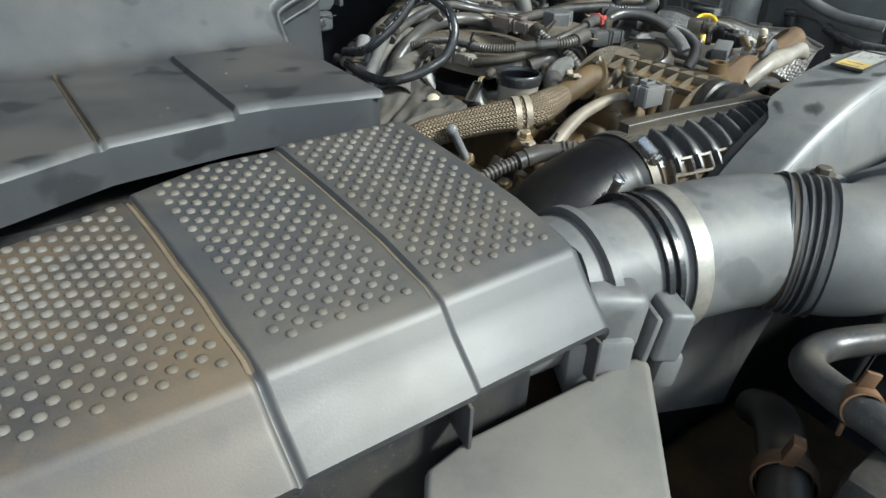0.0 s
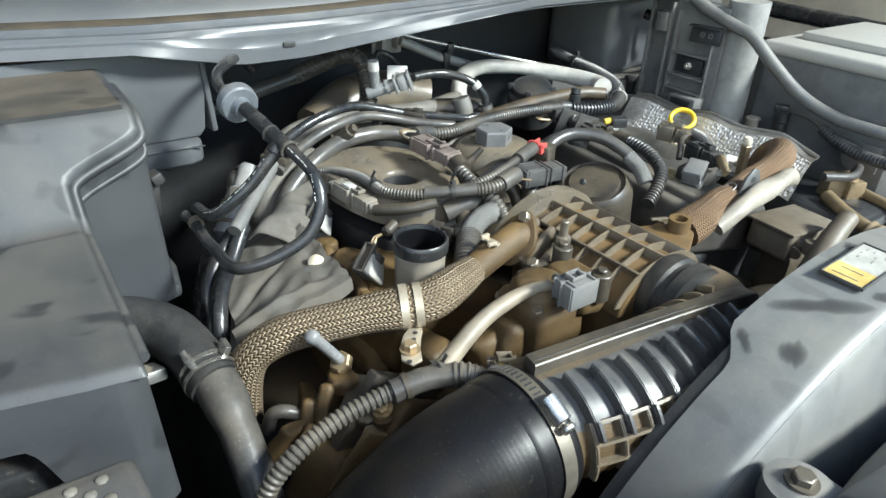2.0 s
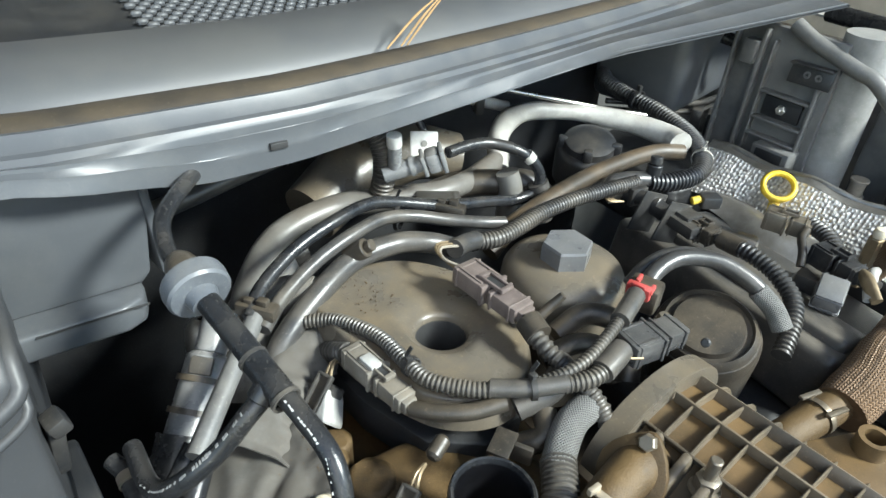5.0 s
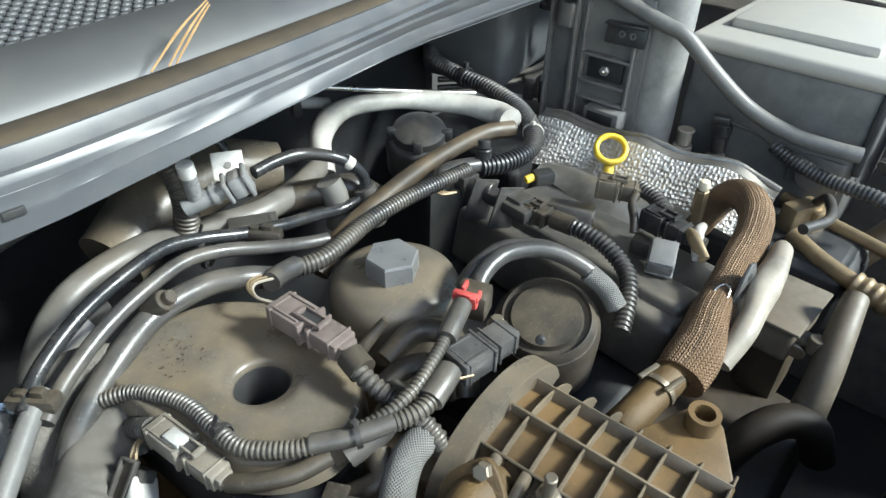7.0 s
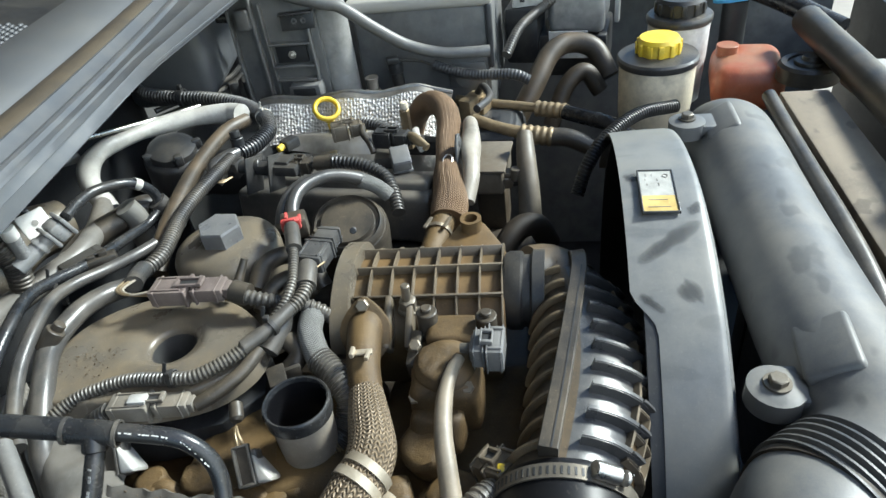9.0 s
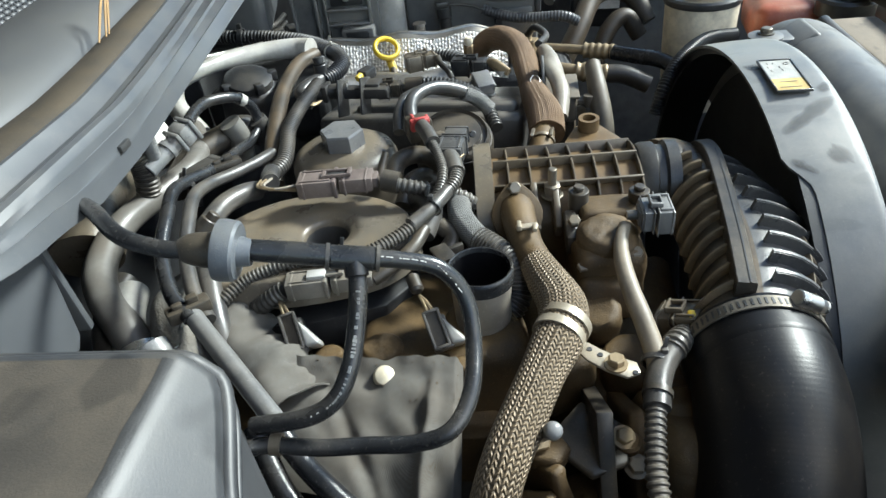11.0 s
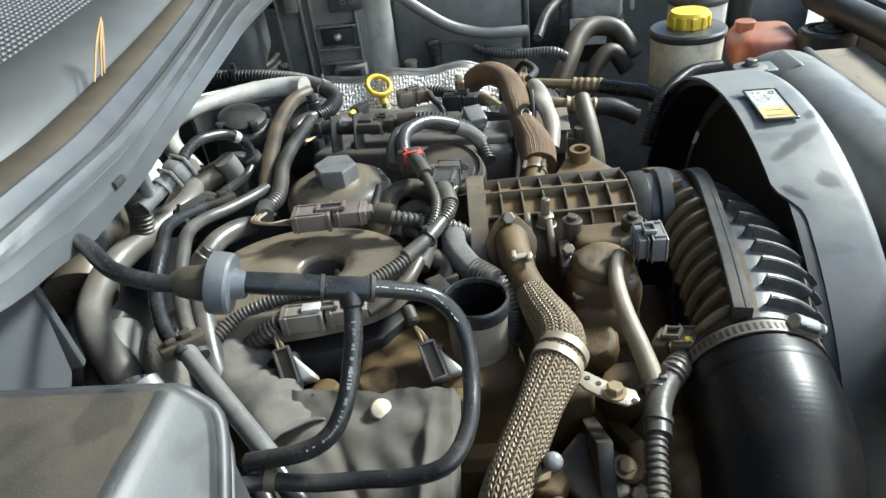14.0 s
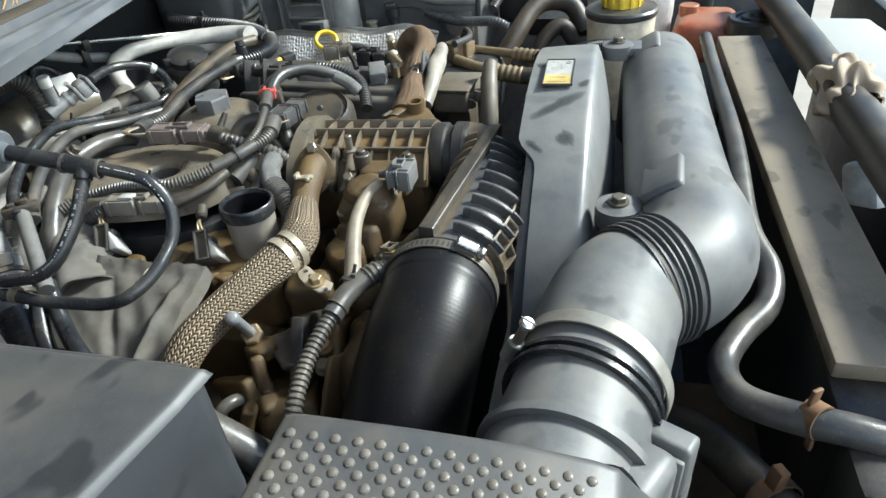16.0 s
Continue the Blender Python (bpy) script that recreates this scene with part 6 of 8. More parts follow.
hose("drain_hose", [(0.030, 0.328, 0.057), (0.066, 0.322, 0.070), (0.094, 0.313, 0.079), (0.110, 0.303, 0.066), (0.113, 0.296, 0.036), (0.108, 0.300, 0.000)], 0.0108, CORR, "dark corrugated drain hose below the cowl", seg=18, pitch=0.004)
single("bulkhead_bracket", join(box((0.215, 0.425, 0.060), (0.045, 0.004, 0.030), 0.001, (0, 0, -10)), box((0.200, 0.416, 0.062), (0.006, 0.020, 0.026), 0.001), box((0.225, 0.416, 0.064), (0.006, 0.018, 0.022), 0.001)), WHITEPIPE, "pale bent sheet bracket in front of the bulkhead", "bracket")
rcb = thing("rod_clip", (0.30, 0.388, 0.04), "black plastic clip round two metal tubes", "pipe clip")
part("clip_body", join(box((0.300, 0.386, 0.052), (0.010, 0.016, 0.016), 0.002, (0, 0, -20)), box((0.300, 0.394, 0.034), (0.010, 0.018, 0.026), 0.002, (0, 0, -20))), BLACK, rcb)
hose("bypass_hose", [(0.150, 0.300, -0.010), (0.200, 0.296, -0.002), (0.235, 0.275, 0.002), (0.262, 0.262, 0.000), (0.285, 0.255, -0.02)], 0.0135, DUSTY, "short dusty coolant hose", seg=16)
hose("stub_hose", [(0.240, 0.262, -0.03), (0.236, 0.258, 0.002), (0.232, 0.262, 0.020)], [(0, 0.0125), (1, 0.0115)], SNORKEL, "upright pale dusty hose stub", "hose stub", seg=16)
hose("stub_hose", [(0.268, 0.240, -0.03), (0.262, 0.240, -0.005), (0.258, 0.244, 0.010)], [(0, 0.011), (1, 0.0105)], GREYHOSE, "upright dusty hose stub", "hose stub", seg=16)
# pale pipe and long rods at the back
hose("pale_crossover_pipe", [(0.270, 0.316, -0.01), (0.289, 0.342, 0.012), (0.318, 0.359, 0.022), (0.354, 0.363, 0.024), (0.392, 0.349, 0.022), (0.430, 0.325, 0.018), (0.461, 0.292, 0.014), (0.476, 0.255, 0.010), (0.470, 0.232, 0.010)], [(0, 0.0115), (0.25, 0.0120), (0.55, 0.0095), (0.8, 0.0125), (1, 0.0145)], WHITEPIPE, "pale dusty crossover pipe wrapped at its end", "coolant pipe", seg=20, wobble=0.06)
hose("support_rod", [(0.20, 0.418, 0.082), (0.250, 0.402, 0.068), (0.345, 0.366, 0.046), (0.441, 0.329, 0.024), (0.50, 0.308, 0.012)], 0.0030, STEEL, "bright thin metal tube in front of the bulkhead", "metal tube", seg=12)
hose("support_rod", [(0.225, 0.404, 0.066), (0.243, 0.402, 0.058), (0.287, 0.400, 0.039), (0.345, 0.395, 0.020)], 0.0068, WHITEPIPE, "thick pale tube beside the metal one", "tube", seg=14)
bk = thing("turbo_actuator", (0.385, 0.292, -0.03), "round black actuator with ribbed cap", "actuator")
part("body", lathe([(0, -0.05), (0.036, -0.05), (0.037, -0.012), (0.034, -0.006), (0.030, -0.004), (0.029, 0.004), (0.020, 0.008), (0.0, 0.008)], (0.388, 0.295, 0.004), (-0.2, -0.2, 1), 32), BLACK, bk)
for k in range(4):
    a = radians(40 + 90 * k)
    part("lug", box((0.386 + 0.030 * math.cos(a), 0.293 + 0.030 * math.sin(a), 0.002), (0.012, 0.010, 0.014), 0.002, (0, 0, 40 + 90 * k)), BLACK, bk)
loom("main_loom", [(0.62, 0.470, 0.02), (0.545, 0.420, 0.020), (0.527, 0.365, 0.016), (0.526, 0.305, 0.011), (0.512, 0.250, 0.006), (0.478, 0.206, 0.001), (0.440, 0.186, 0.000), (0.400, 0.187, 0.001), (0.372, 0.197, 0.003)], 0.0105, "thick black corrugated main loom round the manifold", 0.005, BLACK)
single("loom_tie", join(lathe([(0.0115, -0.003), (0.0132, -0.003), (0.0132, 0.003), (0.0115, 0.003)], (0.5265, 0.345, 0.0145), (0, 1, 0.1), 24, close=True), box((0.5265, 0.345, 0.030), (0.006, 0.006, 0.008), 0.001)), BLACK, "black cable tie round the main loom", "cable tie")
hose("loom_end", [(0.380, 0.196, 0.004), (0.352, 0.208, 0.006), (0.336, 0.214, 0.004), (0.326, 0.206, 0.000), (0.324, 0.198, -0.004)], 0.0085, GREYHOSE, "silvery taped loom end", "loom sleeve")
for k in range(3):
    hose("looped_wire", [(0.340, 0.213, 0.004 - 0.003 * k), (0.322 - 0.003 * k, 0.208, 0.002), (0.318 - 0.003 * k, 0.196, -0.002), (0.328, 0.190, -0.004)], 0.0012, BRASS, "thin tan wire looped at the injector rail", "wire", seg=6)
single("pressure_valve", join(cyl((0.378, 0.198, 0.0), (0.378, 0.198, 0.022), 0.008, 14), cyl((0.378, 0.198, 0.022), (0.379, 0.199, 0.030), 0.0065, 12)), BLACK, "small black pressure valve", "valve")
single("yellow_plug", cyl((0.402, 0.161, -0.010), (0.410, 0.157, -0.008), 0.0042, 14), YELLOW, "small yellow plug in a black holder", "plug")
single("plug_holder", box((0.420, 0.152, -0.010), (0.022, 0.016, 0.014), 0.003, (0, 0, -30)), BLACK, "black holder of the yellow plug", "holder")

# ---- far cylinder bank ----
bank = thing("far_cylinder_head", (0.42, 0.08, -0.08), "dusty black plastic far cylinder head cover", "cylinder head cover")
part("head_cover", join(box((0.405, 0.075, -0.078), (0.150, 0.250, 0.060), 0.008, (0, 10, -6), 3), box((0.375, 0.06, -0.060), (0.05, 0.20, 0.05), 0.006, (0, 14, -6), 3), box((0.43, 0.12, -0.055), (0.03, 0.05, 0.04), 0.005, (0, 14, 20)), box((0.44, 0.03, -0.055), (0.04, 0.04, 0.04), 0.005, (0, 0, 10))), GREYHOSE, bank)
part("injector_rail", join(box((0.344, 0.160, -0.002), (0.016, 0.100, 0.013), 0.003, (0, 0, -8)), cyl((0.339, 0.205, 0.001), (0.345, 0.160, 0.001), 0.0085, 16), box((0.348, 0.130, 0.000), (0.020, 0.018, 0.016), 0.002, (0, 0, -8)), box((0.341, 0.185, 0.001), (0.020, 0.006, 0.019), 0.001, (0, 0, -8))), BLACK, bank, "black rail with standing fins")
for k in range(2):
    part("fin", box((0.336 + 0.004 * k, 0.166 - 0.026 * k, -0.006), (0.034, 0.0022, 0.042), 0.001, (0, 20, -8)), BLACK, bank)
plug((0.350, 0.112, -0.004), (0.030, 0.020, 0.018), -92, DUSTY, "dusty injector connector with green wires", boot=0.005)
hose("green_wire", [(0.350, 0.098, -0.001), (0.350, 0.088, 0.000), (0.349, 0.078, -0.001)], 0.0016, mat("green_wire", (0.10, 0.22, 0.13), 0.5), "thin green wire at the injector connector", "wire", seg=6)
loom("wiring_loom", [(0.346, 0.084, 0.000), (0.346, 0.060, 0.001), (0.345, 0.036, -0.003), (0.337, 0.012, -0.012), (0.318, -0.002, -0.022), (0.292, -0.012, -0.034)], 0.0078, "black corrugated loom bending over the far bank", 0.0045, BLACK)
hose("loom_sleeve", [(0.347, 0.092, 0.000), (0.347, 0.072, 0.001)], 0.0088, DUSTY, "dusty loom sleeve on the far bank", "loom sleeve")
plug((0.455, 0.085, -0.012), (0.045, 0.020, 0.020), -70, DULLSTEEL, "dull metal fuel sensor with clip")
plug((0.430, 0.020, -0.014), (0.050, 0.022, 0.020), -100, BLACK, "black injector connector on the far bank", boot=0.007)
plug((0.395, 0.005, -0.030), (0.035, 0.022, 0.028), 20, FARGREY, "black upright connector on the far bank", pitch=70)
loom("wiring_loom", [(0.470, 0.068, -0.010), (0.462, 0.048, -0.010), (0.450, 0.030, -0.014)], 0.0085, "short corrugated loom between the far connectors", 0.0045, BLACK)
hose("twist_wire", [(0.447, 0.062, -0.006), (0.432, 0.058, -0.008), (0.420, 0.048, -0.014), (0.412, 0.042, -0.024)], 0.004, DUSTY, "thin dusty wire between connectors", "wire")
for k, (a, b) in enumerate((((0.455, -0.005, -0.016), (0.405, -0.022, -0.018)), ((0.435, 0.002, -0.014), (0.405, -0.028, -0.016)))):
    hose("foil_wrap", [a, tuple((np.array(a) + np.array(b)) / 2 + (0, 0.004, 0.006)), b], [(0, 0.004), (0.5, 0.0065), (1, 0.004)], BRASS if k else WHITEPIPE, "crumpled tape wrap on the wires", "tape wrap", wobble=0.25)

# heat shield with dimples, and dipstick
def shield_fn(u, v):
    y = 0.262 - 0.29 * u
    x = 0.578 + 0.012 * math.sin(2.2 * u) + 0.020 * smooth01((u - 0.5) / 0.5) - 0.034 * v + 0.004 * math.sin(23 * u + 4 * v) * v
    z = -0.028 - 0.05 * v + 0.003 * math.sin(17 * u) - 0.012 * smooth01((u - 0.75) / 0.25)
    return (x, y, z)


hs = thing("heat_shield", (0.57, 0.10, -0.09), "crumpled dimpled aluminium heat shield", "heat shield")
part("sheet", grid(shield_fn, 80, 16, 0.0015), FOIL, hs, smooth=70)
part("plain_rim", grid(lambda u, v: tuple(np.array(shield_fn(u, 0)) + np.array((0.013 * v, 0, 0.003 * v + 0.001 * math.sin(31 * u) * v))), 60, 4, 0.0012), PLAINFOIL, hs, "plain dull rim", smooth=70)
part("rolled_edge", tube([(x + 0.014, y, z + 0.004) for x, y, z in (shield_fn(u, 0) for u in np.linspace(0, 1, 12))], 0.0035, 8), PLAINFOIL, hs)
part("lower_fold", grid(lambda u, v: (0.528 - 0.05 * v + 0.006 * math.sin(9 * u), 0.20 - 0.17 * u, -0.052 + 0.018 * v * math.sin(3 * v + 2 * u)), 30, 8, 0.0015), PLAINFOIL, hs, "dull folded flap of the shield")
dip = thing("dipstick", (0.555, 0.146, -0.06), "yellow ring handle of the oil dipstick", "dipstick")
part("ring", lathe([(0.0170 + 0.0034 * math.cos(a), 0.0042 * math.sin(a)) for a in np.linspace(0, 2 * math.pi, 12, endpoint=False)], (0.557, 0.1475, -0.027), (-0.50, -0.34, 0.80), 36, close=True), YELLOW, dip)
part("neck", join(cyl((0.550, 0.143, -0.045), (0.544, 0.139, -0.056), 0.006, 14), box((0.552, 0.144, -0.044), (0.008, 0.012, 0.006), 0.002, (0, 30, 0))), YELLOW, dip)
part("stick_tube", cyl((0.542, 0.139, -0.05), (0.50, 0.12, -0.13), 0.0045, 12), DULLSTEEL, dip)
ps = thing("ball_post", (0.545, 0.026, -0.08), "brassy post with a ball end beside the heat shield", "ball post")
part("post", cyl((0.540, 0.028, -0.085), (0.532, 0.0265, -0.022), 0.007, 6), BRASS, ps)
part("ball", lathe([(0, -0.006), (0.005, -0.005), (0.0065, 0), (0.005, 0.005), (0, 0.007)], (0.5315, 0.026, -0.0165), (0, 0, 1), 14), CREAM, ps)

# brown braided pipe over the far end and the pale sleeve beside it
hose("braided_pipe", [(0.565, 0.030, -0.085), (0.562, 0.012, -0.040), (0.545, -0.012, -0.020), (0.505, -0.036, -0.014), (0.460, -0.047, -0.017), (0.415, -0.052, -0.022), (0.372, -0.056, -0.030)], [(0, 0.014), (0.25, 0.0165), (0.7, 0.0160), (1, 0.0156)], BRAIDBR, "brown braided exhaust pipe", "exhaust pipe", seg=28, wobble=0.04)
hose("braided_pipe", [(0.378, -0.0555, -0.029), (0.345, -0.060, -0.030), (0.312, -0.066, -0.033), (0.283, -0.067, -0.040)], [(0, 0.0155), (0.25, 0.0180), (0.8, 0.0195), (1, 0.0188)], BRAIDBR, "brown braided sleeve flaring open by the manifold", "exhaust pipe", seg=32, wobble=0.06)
for k in range(2):
    hose("binding_wire", [(0.366 - 0.020 * k + 0.009 * math.cos(a), -0.058 + 0.0055 * math.sin(a) - 0.004 * k, -0.0135 - 0.004 * k + 0.004 * math.cos(a)) for a in np.linspace(0.3, 2 * math.pi + 0.2, 9)], 0.0009, STEEL, "thin binding wire looped on the braid", "wire", seg=6)
cp = thing("clamp_plate", (0.385, -0.075, -0.03), "blue-grey steel clamp plate with round holes beside the braided pipe", "clamp plate")
PM = pose(0.385, -0.069, -0.014, 84, 0, -6)
part("plate", local(PM, prism([(-0.018, -0.032), (-0.016, -0.004), (-0.006, 0.014), (0.004, 0.022), (0.012, 0.020), (0.016, 0.010), (0.012, -0.010), (0.004, -0.032)], -0.0015, 0.0015, 0.0006)), HOLEDSTEEL, cp)
for hx, hy in ((0.004, 0.010), (-0.002, -0.004)):
    # a black disc on each face gives the dark of a through hole
    for side in (-1, 1):
        part("hole", local(PM, cyl((hx, hy, 0.0014 * side), (hx, hy, 0.0019 * side), 0.0036, 16, 0.0001)), INK, cp, "black disc standing for a hole through the plate")
hose("wrapped_cable", [(0.482, -0.070, -0.026), (0.458, -0.0745, -0.014), (0.410, -0.080, -0.014), (0.350, -0.087, -0.020), (0.316, -0.085, -0.038)], [(0, 0.006), (0.15, 0.0105), (0.5, 0.0112), (0.8, 0.0095), (1, 0.008)], PALEPLUG, "cable wrapped in pale dusty tape", "wrapped cable", wobble=0.14, seg=18)
ab = thing("cooler_housing", (0.45, -0.10, -0.13), "dusty square metal cooler housing beside the braided pipe", "housing")
part("housing_body", box((0.469, -0.090, -0.084), (0.088, 0.054, 0.034), 0.006, (0, 4, -3), 3), PALECAST, ab)
# the foot's dark brown carries the shade below the housing
part("housing_foot", box((0.470, -0.096, -0.135), (0.060, 0.040, 0.075), 0.010), DIRTHOSE, ab)
part("flange", box((0.469, -0.090, -0.066), (0.094, 0.060, 0.004), 0.0018, (0, 4, -3)), PALECAST, ab)
part("lug", join(cyl((0.437, -0.130, -0.082), (0.437, -0.130, -0.066), 0.007, 16), box((0.442, -0.122, -0.076), (0.016, 0.018, 0.008), 0.002)), PALECAST, ab)
hose("coolant_elbow", [(0.486, -0.140, -0.045), (0.470, -0.141, -0.052), (0.448, -0.143, -0.066), (0.424, -0.146, -0.088), (0.40, -0.148, -0.125)], [(0, 0.0105), (0.3, 0.0125), (0.6, 0.0135), (1, 0.015)], PALECAST, "dusty brown coolant pipe beside the square housing", "coolant hose", seg=18)
# this hose is coloured dark for the shadow behind the manifold
hose("coolant_elbow", [(0.335, -0.105, -0.165), (0.356, -0.118, -0.130), (0.380, -0.136, -0.118), (0.396, -0.156, -0.126), (0.405, -0.17, -0.16)], 0.0150, DIRTSHADE, "short dirty hose arching down behind the manifold, darkened for deep shade", "coolant hose", seg=16)
hex_bolt((0.432, -0.118, -0.085), 0.006, 0.008, axis=(1, 0, 0.3), label="bolt on the square housing")

# ---- filler side: hoses, coils and connectors on the near bank ----
hose("breather_hose", [(0.098, 0.020, -0.008), (0.082, 0.018, -0.010), (0.066, 0.010, -0.013), (0.052, 0.000, -0.017)], 0.0105, BRAIDGR, "grey ribbed breather hose near the filler", seg=18)
hose("breather_hose", [(0.056, 0.003, -0.016), (0.042, -0.014, -0.020), (0.030, -0.026, -0.030), (0.016, -0.026, -0.044), (0.004, -0.016, -0.054)], 0.0115, CORR, "ribbed breather hose curving round the filler neck", seg=18, pitch=0.0032)
hose("spring_sleeve", [(0.006, -0.018, -0.053), (-0.006, -0.006, -0.058), (-0.014, 0.008, -0.064)], 0.0125, BRASS, "brass spring sleeve on the breather hose", seg=18, pitch=0.0026)
for cc, lab_ in (((-0.037, 0.029, -0.024), "open grey fuel injector connector with a white lock wedge"), ((-0.036, 0.135, -0.024), "grey fuel injector connector with a white lock wedge behind the hose")):
    ij = thing("injector_connector", (cc[0], cc[1], cc[2] - 0.02), lab_, "injector connector", "injector connectors")
    nn = Vector((-0.62, -0.10, 0.78)).normalized()
    sx = Vector((-0.42, 0.90, 0.0))
    sx = (sx - nn * sx.dot(nn)).normalized()
    lx = sx.cross(nn)
    M = Matrix.Translation(cc) @ Matrix((lx, sx, nn)).transposed().to_4x4() @ Matrix.Scale(0.70, 4)
    fr = join(box((0, 0.0115, 0), (0.040, 0.003, 0.006), 0.0008), box((0, -0.0035, 0), (0.040, 0.003, 0.006), 0.0008), box((0.019, 0.004, 0), (0.003, 0.016, 0.006), 0.0008), box((-0.019, 0.004, 0), (0.003, 0.016, 0.006), 0.0008))
    part("frame", local(M, fr), GREYHOSE, ij)
    part("window", local(M, box((0, 0.004, -0.003), (0.036, 0.014, 0.003), 0.0)), DUSTY, ij)
    part("wedge", local(M, prism([(-0.010, -0.005), (0.020, -0.005), (0.022, -0.019), (0.018, -0.021)] if lx.z < 0 else [(0.010, -0.005), (-0.020, -0.005), (-0.022, -0.019), (-0.018, -0.021)], -0.030, 0.003, 0.0035, 3)), WEDGE, ij, "pale plastic wedge")
    part("body", local(M, box((-0.004, 0.002, -0.014), (0.036, 0.022, 0.020), 0.003)), GREYHOSE, ij)
    for k in range(2):
        part("wire", tube([tuple(M @ Vector((0.018, 0.001 + 0.006 * k, -0.004))), tuple(M @ Vector((0.030, 0.004 + 0.003 * k, -0.002))), tuple(M @ Vector((0.040, 0.008, -0.012)))], 0.0014, 6), BRASS, ij, "thin tan wire")
    e2 = M @ Vector((0.046, 0.008, -0.018))
    single("wire_grommet", cyl(e2, e2 + Vector((0.014, 0.006, 0.004)), 0.0052, 16, 0.002), DUSTY, "dusty rubber grommet on the injector wires", "grommet", "wire grommets")
plug((-0.004, 0.113, -0.006), (0.066, 0.017, 0.015), -83, WEDGEDUST, "pale glow plug connector with a white latch", name="glow_plug_connector")
single("connector_latch", box((-0.006, 0.120, 0.003), (0.009, 0.014, 0.004), 0.001, (0, 0, 7)), WEDGE, "white latch on the glow plug connector", "latch")
hose("glow_wire", [(0.000, 0.080, -0.008), (0.010, 0.066, -0.004), (0.026, 0.052, 0.000), (0.046, 0.044, 0.004)], 0.0055, DUSTY, "dusty wire behind the grey connector", "wire")
hose("glow_wire", [(-0.009, 0.146, -0.008), (-0.012, 0.163, -0.018), (-0.010, 0.178, -0.030), (-0.020, 0.185, -0.04)], 0.0075, CORR, "dusty loom dropping beside the cover", "wiring loom", pitch=0.004)
hose("valley_pipe", [(0.060, 0.048, -0.012), (0.082, 0.042, -0.004), (0.105, 0.052, -0.006), (0.118, 0.070, -0.016)], 0.0095, GREYHOSE, "grey valley pipe below the looms", "pipe", seg=16)
hose("valley_pipe", [(0.050, 0.034, -0.03), (0.066, 0.024, -0.02), (0.075, 0.036, -0.014)], 0.008, DUSTY, "dusty hose beside the filler neck", "hose", seg=16)
single("fixing_tab", join(box((0.034, 0.030, -0.012), (0.022, 0.014, 0.003), 0.001, (0, 0, 30)), box((0.042, 0.022, -0.018), (0.004, 0.016, 0.014), 0.001, (0, 0, 30))), DUSTY, "dusty metal tab at the filler neck", "tab")
# wrapped cable and loom in front of the valve
hose("sensor_cable", [(0.050, -0.111, -0.004), (0.034, -0.106, -0.006), (0.015, -0.104, -0.010), (-0.010, -0.106, -0.016), (-0.032, -0.111, -0.024), (-0.055, -0.1165, -0.036), (-0.066, -0.117, -0.040)], [(0, 0.0045), (0.3, 0.0062), (1, 0.0075)], BEIGECABLE, "sensor cable in a pale fabric sleeve", "sensor cable", seg=14)
hose("loom_branch", [(-0.022, -0.143, -0.046), (-0.034, -0.142, -0.041), (-0.046, -0.133, -0.036), (-0.060, -0.122, -0.038), (-0.075, -0.115, -0.041), (-0.094, -0.111, -0.045)], 0.0088, GREYHOSE, "grey taped loom branch", "loom branch", seg=14)
loom("wiring_loom", [(-0.034, -0.142, -0.041), (-0.046, -0.133, -0.0355), (-0.054, -0.127, -0.036)], 0.0096, "short corrugated loom at the branch", 0.0038)
loom("wiring_loom", [(-0.088, -0.112, -0.044), (-0.106, -0.108, -0.048), (-0.135, -0.104, -0.057), (-0.168, -0.105, -0.071), (-0.190, -0.106, -0.095), (-0.200, -0.107, -0.14)], 0.0069, "corrugated loom running down to the front", 0.0045)
single("cable_tie", lathe([(0.0086, -0.002), (0.0098, -0.002), (0.0098, 0.002), (0.0086, 0.002)], (-0.084, -0.1130, -0.0425), (-1, 0.25, -0.2), 20, close=True), DUSTY, "cable tie round the loom branch", "cable tie")

# ---- coolant hose with spring clip under the control box ----
ch = thing("coolant_hose", (-0.2, -0.03, -0.05), "black coolant hose with a plated spring clip", "coolant hose")
part("upper_hose", tube([(-0.330, 0.080, -0.064), (-0.270, 0.084, -0.052), (-0.232, 0.078, -0.050), (-0.206, 0.054, -0.054), (-0.194, 0.018, -0.061), (-0.189, -0.012, -0.068)], [(0, 0.0215), (0.7, 0.0215), (0.88, 0.0200), (1, 0.0200)], 28), DULLRUB, ch, "dull black upper hose")
part("lower_pipe", tube([(-0.190, 0.000, -0.0645), (-0.188, -0.020, -0.072), (-0.187, -0.047, -0.085), (-0.187, -0.090, -0.118), (-0.187, -0.12, -0.16)], [(0, 0.0178), (0.2, 0.0172), (0.3, 0.0142), (1, 0.0138)], 28), GREYHOSE, ch, "dusty grey lower pipe")
for d in (-0.006, 0.004):
    part("clip_band", lathe([(0.0203, -0.0016), (0.0215, -0.0016), (0.0215, 0.0016), (0.0203, 0.0016)], (-0.1905, 0.000 + d, -0.0648), (0.08, -1, -0.25), 36, close=True), STEEL, ch, "bright spring clip band")
for s_ in (-1, 1):
    part("clip_ear", box((-0.1905 + 0.013 * s_, -0.002, -0.0455), (0.005, 0.014, 0.012), 0.001, (0, 25 * s_, 0)), STEEL, ch)
hbr = thing("hose_bracket", (-0.235, 0.025, -0.07), "small dusty steel bracket with a bolt below the control box", "bracket")
